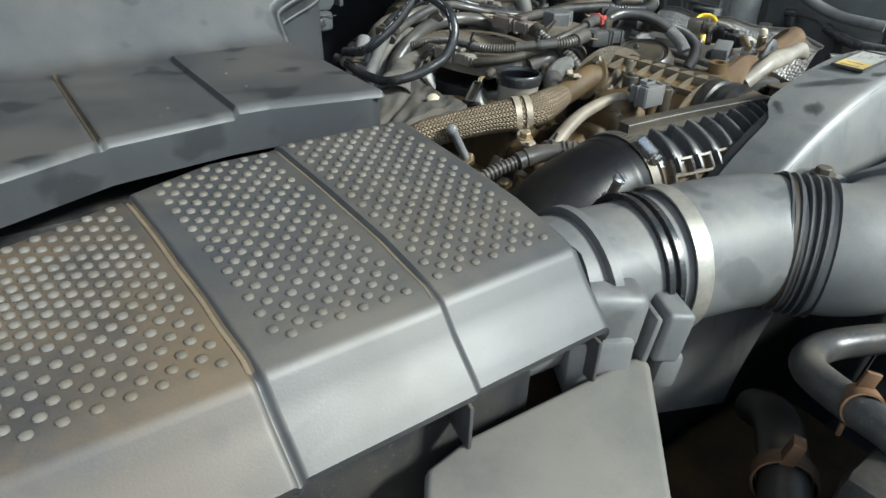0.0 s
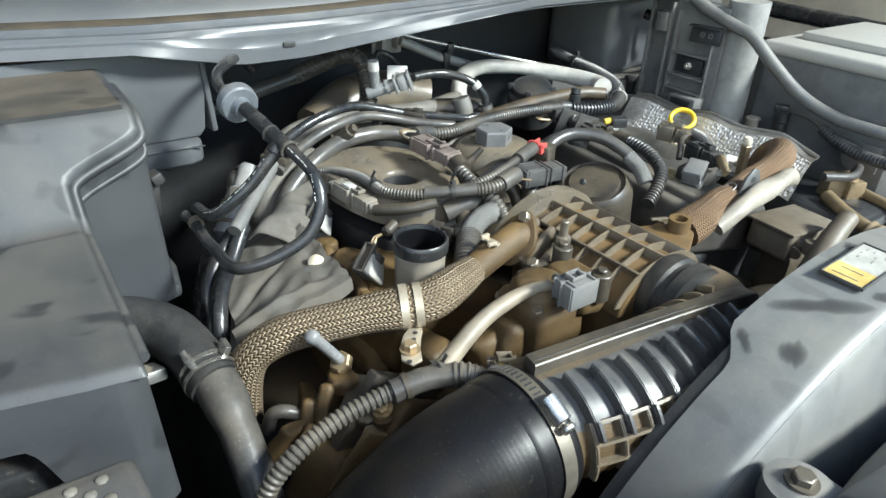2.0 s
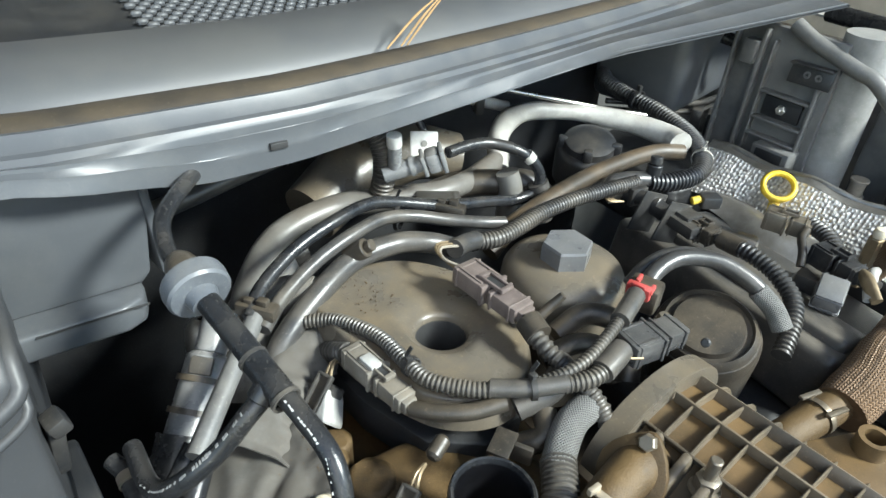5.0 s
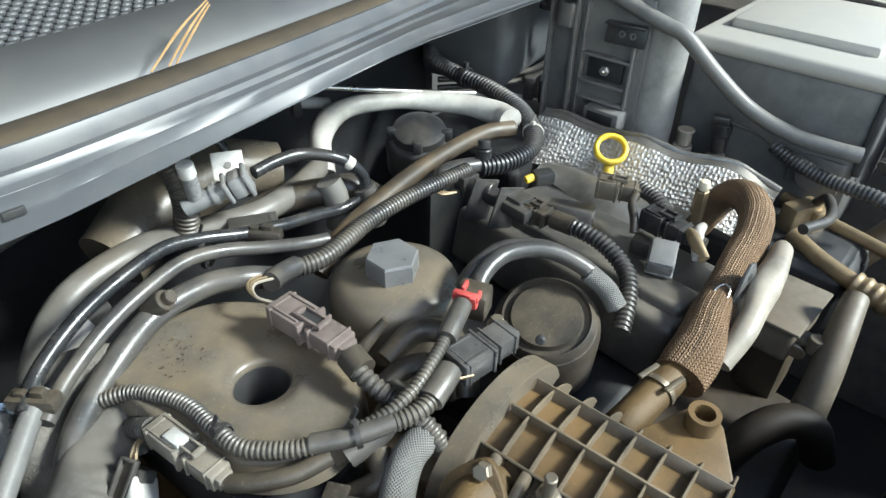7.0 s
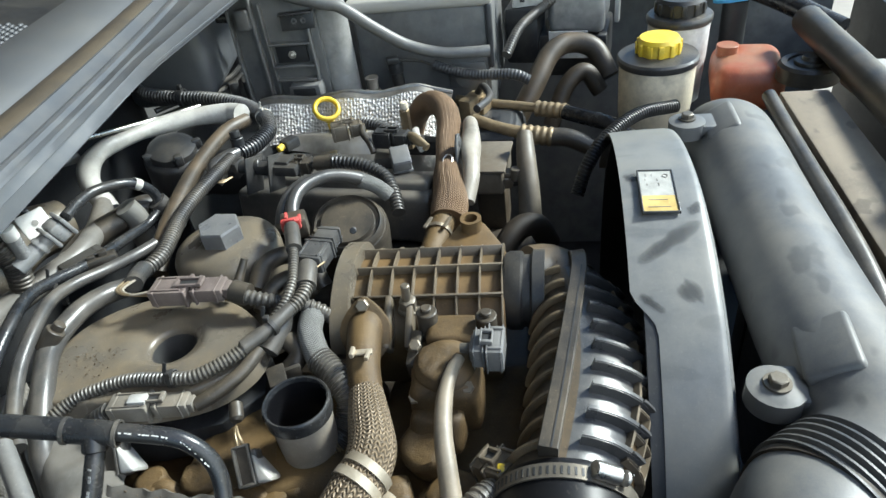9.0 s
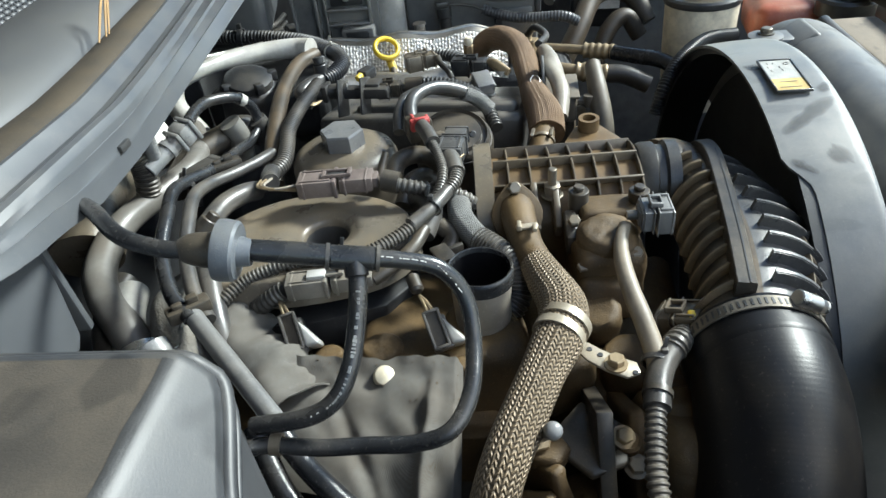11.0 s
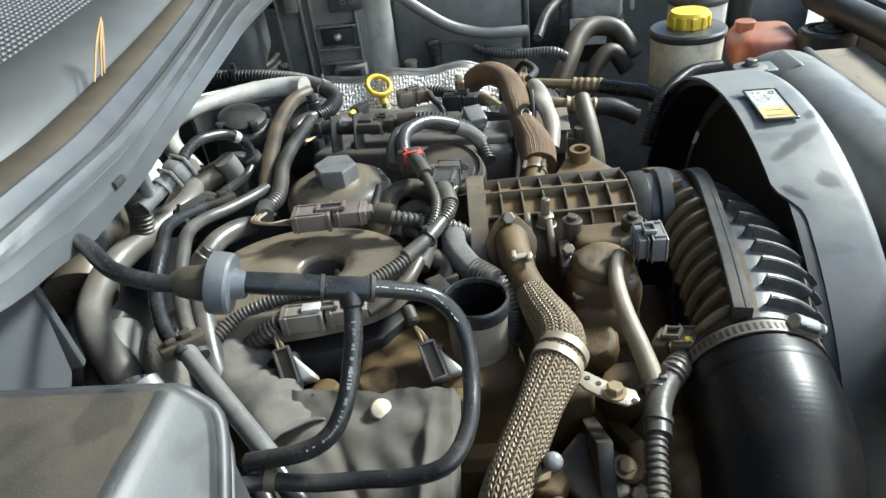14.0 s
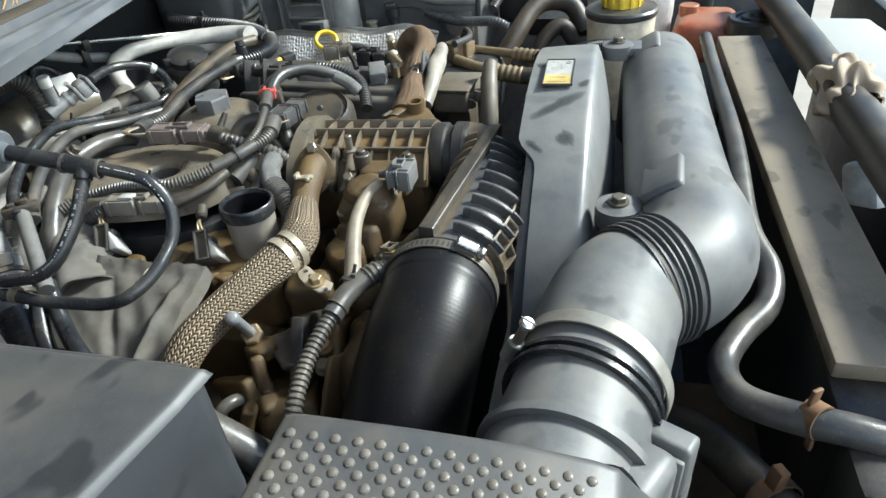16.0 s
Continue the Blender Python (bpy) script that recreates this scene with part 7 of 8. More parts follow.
part("bracket_plate", box((-0.236, 0.024, -0.066), (0.034, 0.026, 0.010), 0.002, (-20, 6, 10)), HOLEDSTEEL, hbr)
part("bracket_bolt", lathe([(0, 0.004), (0.0062, 0.004), (0.0062, 0.008), (0.0045, 0.0095), (0, 0.0095)], (-0.232, 0.022, -0.0655), (0.1, -0.34, 1), 6), DULLSTEEL, hbr)
hose("small_pipe", [(-0.110, 0.135, -0.020), (-0.132, 0.112, -0.042), (-0.150, 0.088, -0.053), (-0.163, 0.062, -0.074), (-0.168, 0.045, -0.12)], 0.0070, RUBBER, "shiny black pipe dropping beside the cloth", "pipe")
hose("small_pipe", [(-0.118, 0.142, -0.028), (-0.146, 0.122, -0.050), (-0.160, 0.104, -0.068), (-0.166, 0.085, -0.11)], 0.0070, RUBBER, "second shiny black pipe dropping beside the cloth", "pipe")
# heater hoses with plastic connector behind the loop
hh = thing("heater_hose_connector", (-0.10, 0.20, -0.03), "pale dusty heater hose connector with clips", "hose connector")
part("body", join(cyl((-0.120, 0.170, -0.056), (-0.085, 0.205, -0.018), 0.0150, 22, 0.003), cyl((-0.085, 0.205, -0.018), (-0.070, 0.222, -0.002), 0.011, 20)), QUICK, hh)
for d in (0.35, 0.7):
    c = Vector((-0.120, 0.170, -0.056)).lerp(Vector((-0.085, 0.205, -0.018)), d)
    part("ring", lathe([(0.0150, -0.002), (0.0172, -0.002), (0.0172, 0.002), (0.0150, 0.002)], c, (0.035, 0.035, 0.04), 28, close=True), DUSTY, hh)
part("lock_tab", box((-0.095, 0.190, -0.012), (0.012, 0.016, 0.004), 0.0015, (0, -45, 45)), GREYHOSE, hh)
hose("heater_hose", [(-0.118, 0.172, -0.048), (-0.145, 0.140, -0.085), (-0.165, 0.11, -0.14)], 0.0175, RUBBER, "dark heater hose running down", seg=22)
hose("clamp_foil", [(-0.062, 0.236, -0.012), (-0.078, 0.226, -0.022), (-0.090, 0.214, -0.036)], [(0, 0.014), (0.5, 0.018), (1, 0.012)], STEEL, "crumpled bright foil wrap on a pipe", "foil wrap", wobble=0.3, seg=16)
hose("down_pipe", [(0.010, 0.280, -0.020), (-0.020, 0.272, -0.025), (-0.048, 0.258, -0.045), (-0.070, 0.240, -0.08)], 0.013, WHITEPIPE, "dusty pale pipe bending down behind the fuel pipes", "pipe", seg=18)
hose("down_pipe", [(0.034, 0.300, -0.028), (0.000, 0.300, -0.032), (-0.034, 0.288, -0.048), (-0.055, 0.268, -0.085)], 0.011, GREYHOSE, "second dusty pipe behind the fuel pipes", "pipe", seg=18)

single("bent_plate", join(box((-0.062, 0.222, -0.010), (0.030, 0.012, 0.0016), 0.0006, (20, 12, 62)), box((-0.078, 0.206, -0.018), (0.022, 0.014, 0.0016), 0.0006, (-35, 20, 20)), box((-0.070, 0.232, -0.022), (0.016, 0.026, 0.0016), 0.0006, (60, 0, 40))), PLAINFOIL, "bent bright sheet metal strap beside the rigid pipe", "bracket")
hex_bolt((0.196, 0.041, 0.006), 0.0050, 0.006, material=DULLSTEEL, label="small steel bolt between cap and pump")
# felt-wrapped pipe elbow beside the cover plate, with crumbs of torn cloth
hose("felt_wrap", [(0.002, 0.214, -0.004), (-0.014, 0.226, -0.008), (-0.030, 0.228, -0.014), (-0.046, 0.222, -0.026), (-0.057, 0.216, -0.045), (-0.063, 0.202, -0.070)], [(0, 0.012), (0.3, 0.016), (1, 0.017)], FELT, "torn grey felt wrap round a pipe elbow", "felt wrap", seg=28, step=0.002, wobble=0.10)
crumb = random.Random(5)
bits = []
for k in range(120):
    u, v = crumb.random(), crumb.random()
    p = cloth_fn(u, 0.04 + 0.30 * v * v) if k % 2 else (0.015 + 0.035 * u, 0.165 + 0.045 * v, 0.0005)
    s_ = crumb.uniform(0.0003, 0.0008)
    bits.append(box((p[0], p[1], p[2] + s_ * 0.4), (s_, s_ * crumb.uniform(0.6, 1.6), s_), 0.0, (crumb.uniform(0, 90), crumb.uniform(0, 90), 0)))
single("dirt_crumbs", join(*bits), CAST, "dark crumbs of dirt and torn cloth on the engine", "dirt", kind="stuff")

stub_end = thing("pipe_end", (0.24, -0.055, -0.05), "brown dusty pipe stub between braid and manifold", "pipe end")
part("stub", rough(cyl((0.290, -0.0635, -0.037), (0.215, -0.054, -0.048), 0.0130, 24, 0.002), 0.0008, 60.0, 3), CAST, stub_end, smooth=50)
part("clip_ring", lathe([(0.0128, -0.0022), (0.0143, -0.0022), (0.0143, 0.0022), (0.0128, 0.0022)], (0.262, -0.0598, -0.0405), (-0.95, 0.12, -0.16), 28, close=True), DULLSTEEL, stub_end)
for dy in (-0.010, 0.010):
    part("clip_tongue", box((0.263, -0.0600 + dy, -0.0255 - abs(dy) * 0.25), (0.024, 0.004, 0.0025), 0.0008, (0, 8, -8)), DULLSTEEL, stub_end)

def cable_tie(c, axis, r, up, material=BLACK, label="black cable tie round a loom"):
    """A strap with its square head and cut tail."""
    e = thing("cable_tie", c, label, "cable tie", "cable ties")
    part("strap", lathe([(r, -0.0018), (r + 0.0010, -0.0018), (r + 0.0010, 0.0018), (r, 0.0018)], c, axis, 24, close=True), material, e)
    u = Vector(up).normalized()
    h = Vector(c) + u * (r + 0.0022)
    part("tie_head", box(h, (0.0045, 0.0045, 0.0040), 0.0006), material, e)
    part("tail", box(h + u * 0.005 + Vector((0.002, 0.001, 0)), (0.0012, 0.0030, 0.009), 0.0003, (12, 20, 0)), material, e)


cable_tie((0.0125, 0.100, 0.0062), (0.05, -1, 0.05), 0.0060, (-0.3, 0, 1))
cable_tie((0.060, 0.0365, 0.0152), (0.85, -0.5, 0.1), 0.0068, (0, 0.2, 1))
cable_tie((-0.060, -0.1165, -0.0385), (-1, 0.2, -0.3), 0.0090, (0, -0.4, 1), GREYHOSE, "grey cable tie round the sensor cable")
cable_tie((0.478, 0.206, 0.001), (-0.85, -0.5, -0.1), 0.0110, (-0.2, 0, 1), WEDGE, "pale cable tie round the main loom")
cable_tie((0.100, 0.250, 0.0165), (0.6, -0.75, 0.0), 0.0125, (-0.1, 0.1, 1), label="black cable tie round the fuel pipes")

# ---- far side: carrier panel, relay box, sensors ----
car_ = thing("carrier_panel", (0.65, 0.235, -0.1), "dark plastic carrier panel with moulded steps and a screw", "carrier panel")
part("panel", box((0.652, 0.235, 0.000), (0.012, 0.136, 0.24), 0.003), BOXGREY, car_)
for fy, fw, z0, z1 in ((0.299, 0.004, -0.10, 0.115), (0.262, 0.005, -0.09, 0.115), (0.248, 0.003, -0.04, 0.105), (0.180, 0.004, -0.05, 0.07)):
    part("frame_rib", box((0.643, fy, (z0 + z1) / 2), (0.014, fw, z1 - z0), 0.001), BOXGREY, car_)
for fz in (0.044, 0.010, -0.012):
    part("shelf_rib", box((0.642, 0.214, fz), (0.016, 0.064, 0.0035), 0.001), BOXGREY, car_)
# raised dark pad, its colour giving the shade of a pocket
part("pocket", box((0.644, 0.215, 0.027), (0.006, 0.050, 0.026), 0.002), DARK, car_)
part("screw", join(cyl((0.642, 0.214, 0.027), (0.636, 0.2135, 0.0275), 0.0062, 6), cyl((0.637, 0.2135, 0.0275), (0.630, 0.213, 0.028), 0.003, 10)), STEEL, car_, "bright screw")
part("lower_step", box((0.634, 0.200, -0.028), (0.030, 0.050, 0.026), 0.003), BOXGREY, car_)
# dark pad on the step's face in place of a shaded recess
part("lower_pocket", box((0.6185, 0.200, -0.027), (0.002, 0.036, 0.016), 0.001), DARK, car_)
part("upper_tab", box((0.640, 0.275, 0.085), (0.020, 0.020, 0.030), 0.003), BOXGREY, car_)
cbk = thing("cable_bracket", (0.635, 0.19, 0.09), "dark plastic cable bracket with two round holes", "bracket")
part("bracket_plate", box((0.634, 0.191, 0.078), (0.004, 0.050, 0.024), 0.001, (0, 8, 6)), BLACK, cbk)
part("bracket_lip", box((0.630, 0.191, 0.0905), (0.012, 0.050, 0.003), 0.001, (0, 0, 6)), BLACK, cbk)
for dy in (-0.007, 0.007):
    part("hole_ring", lathe([(0.002, 0.0), (0.0042, 0.0), (0.0042, 0.0015), (0.002, 0.0015)], (0.6318, 0.188 + dy, 0.079), (-1, 0.1, 0.1), 14, close=True), BOXGREY, cbk)
hose("corner_post", [(0.684, 0.160, -0.10), (0.682, 0.160, 0.0), (0.680, 0.161, 0.13)], 0.029, POSTGREY, "rounded pale grey corner post of the relay box", "post", seg=24)
rb = thing("relay_box", (0.84, 0.03, -0.1), "dark relay box with a pale grey lid", "relay box")
part("box_body", box((0.838, 0.028, -0.035), (0.25, 0.215, 0.19), 0.010), BOXGREY, rb)
part("box_lid", join(box((0.841, 0.030, 0.066), (0.262, 0.232, 0.020), 0.008, (0, 0, 0), 3), box((0.865, 0.035, 0.080), (0.19, 0.17, 0.016), 0.006)), PALELID, rb, "pale grey dusty lid")
part("corner_edge", box((0.715, -0.080, 0.01), (0.012, 0.010, 0.10), 0.004), GREY, rb)
part("latch_panel", box((0.711, -0.040, -0.048), (0.006, 0.060, 0.040), 0.003), BOXGREY, rb, "recessed latch panel")
part("latch_disc", lathe([(0.0, 0.0), (0.019, 0.0), (0.019, 0.002), (0.0, 0.003)], (0.7075, -0.040, -0.050), (-1, 0, 0.15), 24), TUBEGREY, rb, "dusty round latch disc")
part("rim_tube", tube([(0.640, 0.232, 0.128), (0.640, 0.201, 0.114), (0.645, 0.150, 0.0965), (0.650, 0.127, 0.088), (0.658, 0.084, 0.052), (0.668, 0.040, 0.020), (0.675, -0.008, 0.003), (0.682, -0.049, -0.002), (0.690, -0.080, -0.004)], 0.0088, 16), TUBEGREY, rb, "dusty grey edge tube")

sb = thing("spring_bracket", (0.69, 0.160, -0.06), "dusty sheet metal bracket with a screw", "bracket")
part("top_tab", box((0.690, 0.158, -0.013), (0.030, 0.036, 0.003), 0.001), PALEPLUG, sb)
part("leg", box((0.676, 0.160, -0.045), (0.003, 0.032, 0.066), 0.001, (0, -6, 0)), PALEPLUG, sb)
part("screw", cyl((0.690, 0.158, -0.012), (0.690, 0.158, -0.007), 0.007, 12), DULLSTEEL, sb)
ts = thing("temperature_sensor", (0.690, 0.068, -0.08), "black temperature sensor with a cable", "sensor")
part("base", lathe([(0.0, 0), (0.013, 0), (0.013, 0.02), (0.010, 0.024), (0.0, 0.024)], (0.690, 0.068, -0.078), (0, 0, 1), 16), QUICK, ts)
part("body", lathe([(0.0, 0), (0.010, 0), (0.010, 0.02), (0.012, 0.022), (0.012, 0.036), (0.006, 0.040), (0, 0.040)], (0.690, 0.069, -0.050), (0, 0.05, 1), 14), BLACK, ts)
part("clip", box((0.686, 0.073, -0.008), (0.014, 0.020, 0.010), 0.002, (0, 0, 20)), BLACK, ts)
hose("sensor_lead", [(0.688, 0.060, -0.010), (0.690, 0.030, -0.014), (0.688, 0.006, -0.022)], 0.0022, DUSTY, "thin twisted sensor lead", "wire", seg=8)
hose("sensor_lead", [(0.689, 0.008, -0.021), (0.684, -0.020, -0.030), (0.676, -0.060, -0.036), (0.668, -0.115, -0.035), (0.666, -0.140, -0.045)], 0.0085, GLOSSGREY, "shiny grey corrugated sensor lead", "wiring loom", seg=14, pitch=0.005, depth=0.10)
single("oil_cap_stud", join(cyl((0.688, 0.112, -0.085), (0.688, 0.112, -0.055), 0.012, 18), cyl((0.688, 0.112, -0.055), (0.688, 0.112, -0.038), 0.009, 16), cyl((0.688, 0.112, -0.038), (0.688, 0.112, -0.034), 0.011, 16)), PALEPLUG, "dusty round nipple on the far head", "nipple")
# rails under the far end of the cowl
cb = thing("cowl_box", (0.66, 0.405, -0.015), "blue-grey plastic box below the far end of the cowl", "plastic box")
part("box_body", box((0.66, 0.405, 0.05), (0.20, 0.13, 0.13), 0.018, (0, 0, 12), 3), COWL, cb)
part("box_lip", box((0.66, 0.403, 0.118), (0.21, 0.136, 0.008), 0.003, (0, 0, 12)), COWL, cb)
part("box_rib", box((0.625, 0.336, 0.05), (0.006, 0.008, 0.11), 0.002, (0, 0, 12)), COWL, cb)
for k, z in enumerate((-0.018, -0.030)):
    hose("brake_line", [(0.56, 0.420, z), (0.61, 0.385, z), (0.665, 0.345, z + 0.004), (0.690, 0.330, z + 0.014)], 0.0042, GREYHOSE, "thin grey brake line", "brake line", seg=10)
single("line_block", join(*[box((0.668 + 0.006 * k, 0.340 - 0.022 * k, -0.035), (0.03, 0.016, 0.034), 0.003, (0, 0, 30)) for k in range(4)]), BLACK, "black ribbed clip block for the brake lines", "clip block")
hose("cowl_cable", [(0.66, 0.33, 0.085), (0.672, 0.30, 0.078), (0.690, 0.278, 0.070), (0.712, 0.268, 0.074)], 0.0085, RUBBER, "black cable looping from the cowl to the carrier", "cable", seg=12)
lump("far_support", [("b", (0.64, 0.10, -0.14), (0.12, 0.46, 0.10), 0.02), ("b", (0.60, 0.33, -0.10), (0.20, 0.18, 0.08), 0.02)], DARK, "dark far engine mount area", "engine mount")
# pipe unions
un = thing("air_conditioning_lines", (0.56, -0.15, -0.07), "brassy air conditioning pipe unions with rubber hoses", "pipe union")
part("upper_pipe", tube([(0.700, -0.020, -0.085), (0.681, -0.074, -0.086), (0.670, -0.120, -0.088), (0.659, -0.163, -0.09)], 0.0075, 14), BRASS, un)
part("upper_ferrule", tube([(0.662, -0.150, -0.09), (0.645, -0.197, -0.09)], 0.0125, 18, pitch=0.010, depth=0.12), BRASS, un)
part("upper_hose", tube([(0.647, -0.190, -0.09), (0.622, -0.225, -0.09), (0.597, -0.257, -0.09), (0.57, -0.285, -0.10)], 0.0115, 18), RUBBER, un)
part("lower_pipe", tube([(0.622, -0.055, -0.085), (0.600, -0.095, -0.09), (0.585, -0.138, -0.094)], 0.0095, 14), BRASS, un)
part("lower_ferrule", tube([(0.587, -0.130, -0.094), (0.580, -0.175, -0.098)], 0.0145, 18, pitch=0.010, depth=0.12), BRASS, un)
part("lower_hose", tube([(0.581, -0.168, -0.098), (0.578, -0.199, -0.10), (0.570, -0.235, -0.115)], 0.0135, 18), DUSTY, un)
part("block", join(box((0.655, -0.050, -0.090), (0.045, 0.022, 0.060), 0.004, (0, 0, -25)), box((0.665, -0.068, -0.092), (0.026, 0.014, 0.05), 0.003, (0, 0, -25))), BRASS, un)
hose("metal_line", [(0.55, -0.072, -0.035), (0.60, -0.085, -0.040), (0.645, -0.072, -0.042), (0.665, -0.06, -0.06)], 0.0055, GREYHOSE, "bent metal line beside the unions", "metal line")
loom("shroud_hose", [(0.385, -0.205, -0.075), (0.400, -0.216, -0.046), (0.430, -0.238, -0.026), (0.480, -0.280, -0.020), (0.52, -0.33, -0.030)], 0.0085, "black corrugated hose behind the end of the shroud", 0.004, BLACK, "hose")
# fluid tanks
def tank(name, c, r, h, body, lid, capm, capr, label, cap_label):
    e = thing(name, (c[0], c[1], c[2] - h), label, "fluid tank")
    part("tank_body", lathe([(0.0, -h), (r * 0.86, -h), (r * 0.92, -h * 0.5), (r * 0.94, -h * 0.47), (r * 0.97, -0.004), (0.0, -0.004)], c, (0, 0, 1), 44), body, e)
    part("tank_lid", lathe([(0.0, -0.004), (r, -0.006), (r * 1.03, -0.003), (r * 1.03, 0.003), (r * 0.98, 0.006), (r * 0.5, 0.009), (0.0, 0.010)], c, (0, 0, 1), 44), lid, e, "grey domed tank lid")
    prof = [(0.0, 0.008), (capr, 0.008), (capr, 0.026), (capr * 0.9, 0.031), (0.0, 0.032)]
    part("cap", lathe(prof, c, (0, 0, 1), 36), capm, e, cap_label, smooth=30)
    for k in range(12):
        a = 2 * math.pi * k / 12
        part("cap_grip", box((c[0] + capr * math.cos(a), c[1] + capr * math.sin(a), c[2] + 0.017), (0.005, 0.007, 0.017), 0.001, (0, 0, math.degrees(a))), capm, e)
    return e


tank("power_steering_tank", (0.668, -0.325, -0.022), 0.056, 0.17, CREAM, GREYHOSE, YELLOW, 0.030, "cream round fluid tank with a yellow cap", "bright yellow screw cap")
tank("brake_fluid_tank", (0.775, -0.368, 0.000), 0.048, 0.13, WHITE, GREYHOSE, BLACK, 0.036, "white fluid tank with a black cap", "black screw cap")
wb = thing("washer_bottle", (0.865, -0.470, -0.10), "dark washer bottle filler with a flat blue cap", "washer bottle")
part("cap", lathe([(0, 0.006), (0.018, 0.006), (0.020, 0.003), (0.036, 0.002), (0.036, -0.003), (0.0, -0.003)], (0.865, -0.470, -0.005), (0.2, 0.1, 1), 28), BLUE, wb, "flat blue cap")
part("neck", cyl((0.865, -0.470, -0.10), (0.865, -0.470, -0.008), 0.02), DARK, wb)
single("expansion_tank", join(box((0.715, -0.462, -0.078), (0.13, 0.10, 0.065), 0.022, (0, 0, -8), 4), cyl((0.735, -0.435, -0.05), (0.735, -0.435, -0.034), 0.016, 20)), ORANGE, "red-brown translucent coolant tank, dusty on top", "coolant tank")
abs_ = thing("pump_unit", (0.90, -0.20, -0.08), "dark pump unit with a white label and silver bracket", "pump unit")
part("unit_body", box((0.925, -0.222, -0.005), (0.13, 0.095, 0.085), 0.012, (0, 0, -8), 3), SILVER, abs_, "dull silver metal block")
part("unit_base", box((0.925, -0.215, -0.085), (0.13, 0.12, 0.075), 0.006, (0, 0, -8)), BLACK, abs_)
part("label", box((0.855, -0.200, -0.062), (0.003, 0.066, 0.050), 0.0, (0, -8, -8)), WHITE, abs_, "white label with worn print")
part("silver_bracket", join(box((0.90, -0.285, 0.000), (0.030, 0.008, 0.080), 0.002, (0, 10, -8)), box((0.91, -0.300, 0.040), (0.040, 0.036, 0.004), 0.001, (0, 0, -8))), SILVER, abs_)
part("tag_plate", box((0.862, -0.135, 0.028), (0.004, 0.052, 0.056), 0.003, (8, -20, 6)), WHITE, abs_, "white plastic tag plate")
for dy, dz in ((-0.012, 0.014), (0.010, 0.012), (-0.002, -0.004), (0.012, -0.012)):
    part("tag_slot", box((0.8585 - 0.36 * dz, -0.135 + dy, 0.028 + dz), (0.002, 0.008, 0.0035), 0.0, (8, -20, 6)), INK, abs_, "dark slot in the tag")
part("side_block", box((0.90, -0.125, -0.045), (0.08, 0.060, 0.10), 0.008, (0, 0, -8)), BLACK, abs_)
hose("brown_hose", [(0.68, -0.115, -0.12), (0.715, -0.145, -0.075), (0.760, -0.170, -0.042), (0.785, -0.200, -0.034), (0.785, -0.240, -0.045), (0.760, -0.265, -0.085)], 0.0165, DIRTHOSE, "thick dusty brown hose in an arch", seg=20)
hose("brown_hose", [(0.70, -0.170, -0.14), (0.728, -0.195, -0.085), (0.745, -0.225, -0.068), (0.74, -0.25, -0.10)], 0.014, DIRTHOSE, "second dusty brown hose under the arch", seg=18)
hose("loom_arch", [(0.75, -0.100, -0.035), (0.80, -0.120, -0.010), (0.855, -0.150, 0.000), (0.875, -0.185, 0.012), (0.87, -0.21, -0.02)], 0.0085, CORR, "corrugated loom to the pump unit", "wiring loom", pitch=0.005)
# wing edge with its rubber seal
hose("wing_seal", [(1.10, 0.40, 0.06), (1.06, 0.10, 0.060), (1.03, -0.10, 0.055), (1.01, -0.25, 0.045), (0.95, -0.40, 0.025), (0.86, -0.52, -0.005), (0.76, -0.60, -0.03)], 0.016, RUBBER, "black rubber seal along the wing edge", "rubber seal", seg=14)
single("wing_panel", grid(lambda u, v: (1.115 - 0.32 * max(0, u - 0.55) ** 1.4 * 1.6 + 0.35 * v, 0.55 - 1.20 * u, 0.05 - 0.085 * max(0, u - 0.5) * 2 - 0.06 * v), 40, 6, 0.004), PALELID, "pale painted top of the far wing", "wing", kind="structure")

# ---- front end ----
single("rubber_mount", join(lathe([(0.0, -0.02), (0.040, -0.02), (0.040, 0.0), (0.036, 0.004), (0.028, 0.004), (0.027, 0.001), (0.020, 0.001), (0.019, 0.006), (0.012, 0.007), (0.010, 0.012), (0.0, 0.012)], (0.642, -0.523, -0.034), (0, 0, 1), 36)), DUSTY, "round dusty rubber mount with a centre nut", "rubber mount")
hose("crash_tube", [(0.75, -0.545, -0.010), (0.55, -0.548, -0.008), (0.30, -0.552, -0.008), (0.05, -0.556, -0.010), (-0.10, -0.56, -0.015)], 0.021, DUSTY, "thick dark bonnet seal tube across the front", "tube", seg=20)


def rag_fn(u, v):
    a = 2 * math.pi * u
    x = 0.235 + 0.095 * v
    r = 0.024 * (1 + 0.22 * math.sin(3 * a + 9 * v) + 0.15 * math.sin(7 * a - 13 * v)) * (0.8 + 0.35 * math.sin(math.pi * v))
    return (x + 0.008 * math.sin(5 * a), -0.556 + r * math.cos(a), -0.006 + r * math.sin(a))


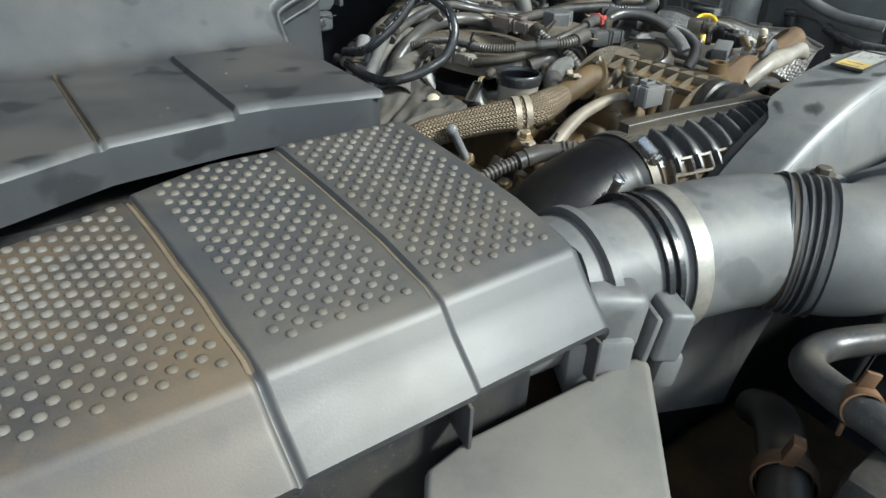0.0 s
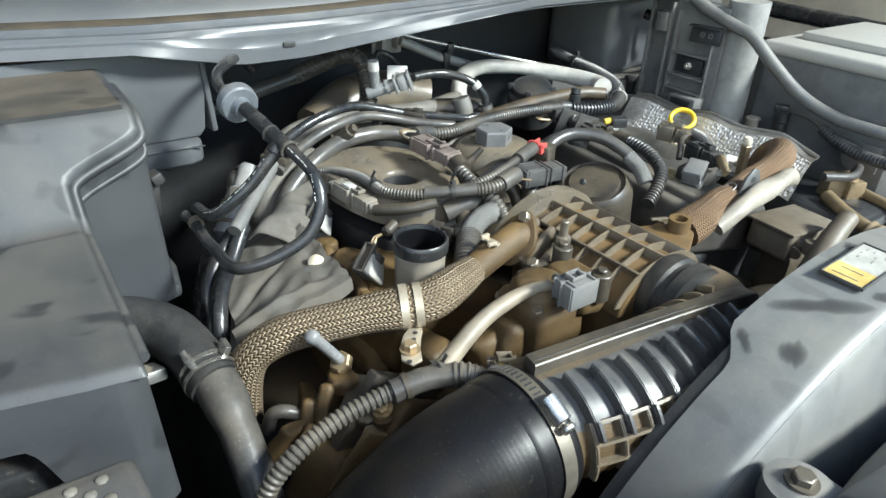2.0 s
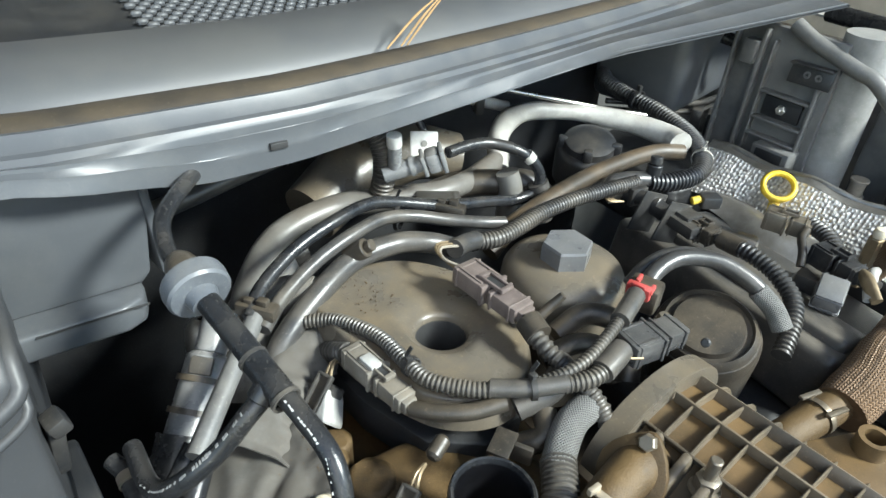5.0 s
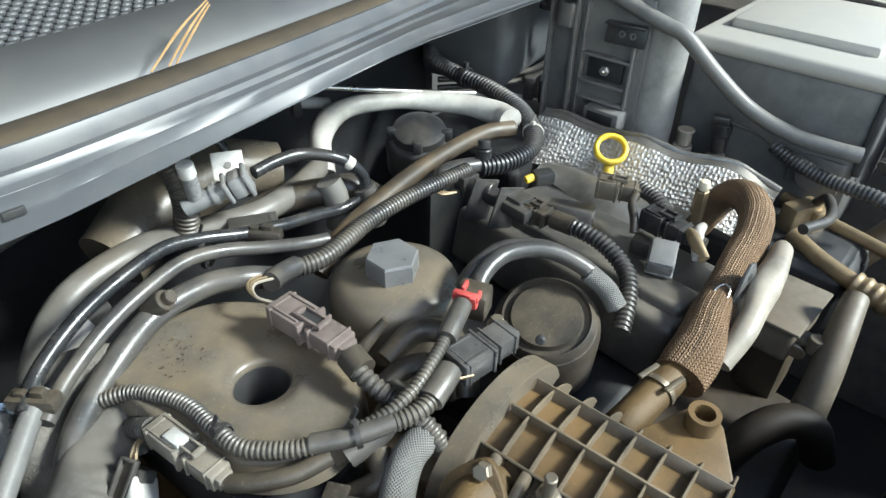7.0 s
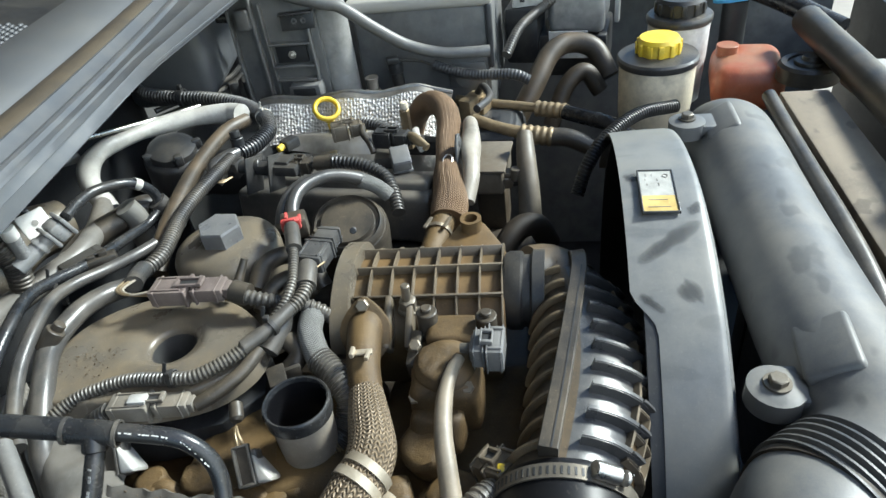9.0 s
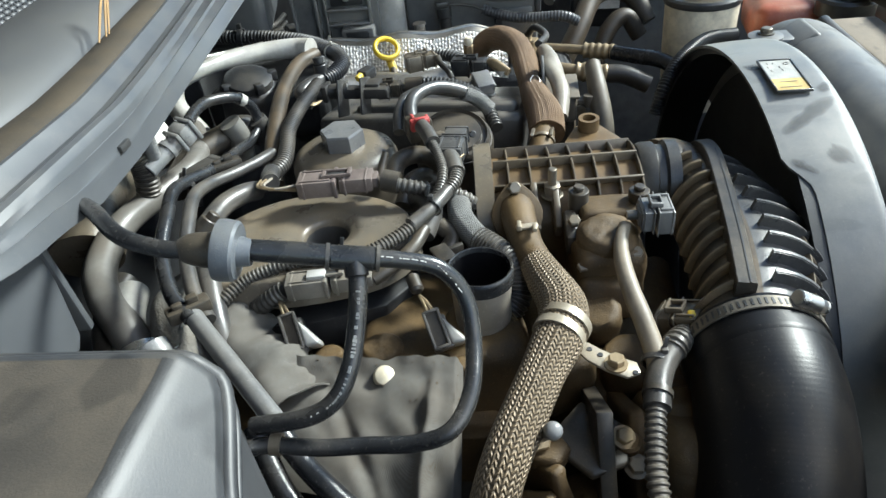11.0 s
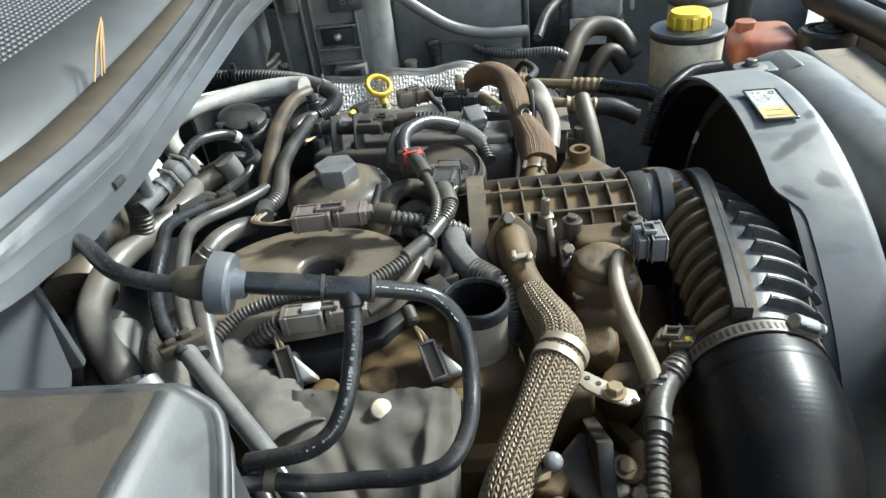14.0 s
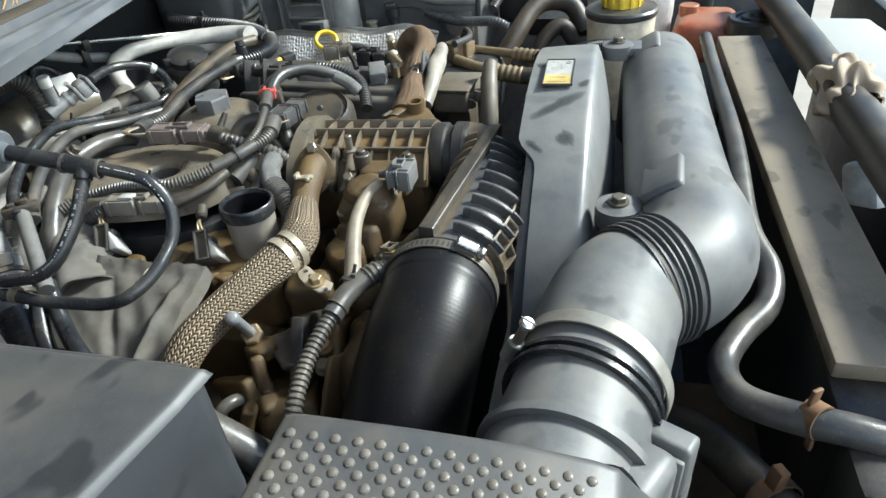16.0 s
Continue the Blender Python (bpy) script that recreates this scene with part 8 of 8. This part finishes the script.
single("rag", grid(rag_fn, 60, 30, 0.002), RAG, "crumpled beige rag tied round the front tube", "rag", smooth=70)
single("headlamp_panel", box((0.44, -0.650, -0.055), (0.46, 0.13, 0.03), 0.010, (4, 0, 6), 3), PALELID, "dusty grey grille panel at the car's front", "front panel", kind="structure")
single("light_lens", box((0.27, -0.600, -0.11), (0.05, 0.03, 0.05), 0.008, (0, 20, 30)), WHITE, "pale glass corner of a front lamp", "lamp lens")
rcl = thing("spring_clip", (-0.130, -0.455, -0.064), "rusty spring clip on the coolant hose", "hose clip", "rusty clips")
part("clip_band", lathe([(0.0108, -0.006), (0.0122, -0.006), (0.0122, 0.006), (0.0108, 0.006)], (-0.130, -0.4545, -0.063), (-0.76, -0.60, 0.2), 24, close=True), RUST, rcl)
part("clip_ear", join(box((-0.126, -0.452, -0.047), (0.003, 0.009, 0.012), 0.001, (10, 0, 40)), box((-0.138, -0.452, -0.077), (0.006, 0.003, 0.010), 0.001, (0, 0, 20))), RUST, rcl)
hose("lower_hose", [(-0.02, -0.36, -0.20), (-0.08, -0.40, -0.150), (-0.147, -0.439, -0.130), (-0.22, -0.48, -0.125)], 0.016, DUSTY, "brown dusty lower radiator hose", seg=18)
rc2 = thing("spring_clip", (-0.147, -0.439, -0.13), "rusty spring clip on the lower hose", "hose clip", "rusty clips")
part("clip_band", lathe([(0.0182, -0.006), (0.0198, -0.006), (0.0198, 0.006), (0.0182, 0.006)], (-0.147, -0.439, -0.130), (-0.85, -0.5, 0.1), 24, close=True), RUST, rc2)
part("clip_ear", box((-0.147, -0.437, -0.106), (0.010, 0.008, 0.020), 0.001, (10, 0, 30)), RUST, rc2)
frl = thing("frame_rail", (-0.05, -0.42, -0.30), "brown dusty frame rail below the hoses", "frame rail")
part("rail_beam", rough(box((-0.05, -0.42, -0.29), (0.30, 0.22, 0.06), 0.02, (0, 0, 0), 3), 0.004, 26.0, 4, 10.0), CAST, frl, smooth=60)
part("gusset", rough(box((-0.18, -0.46, -0.24), (0.14, 0.10, 0.05), 0.015, (0, 0, 30), 3), 0.004, 26.0, 4, 12.0), CAST, frl, smooth=60)
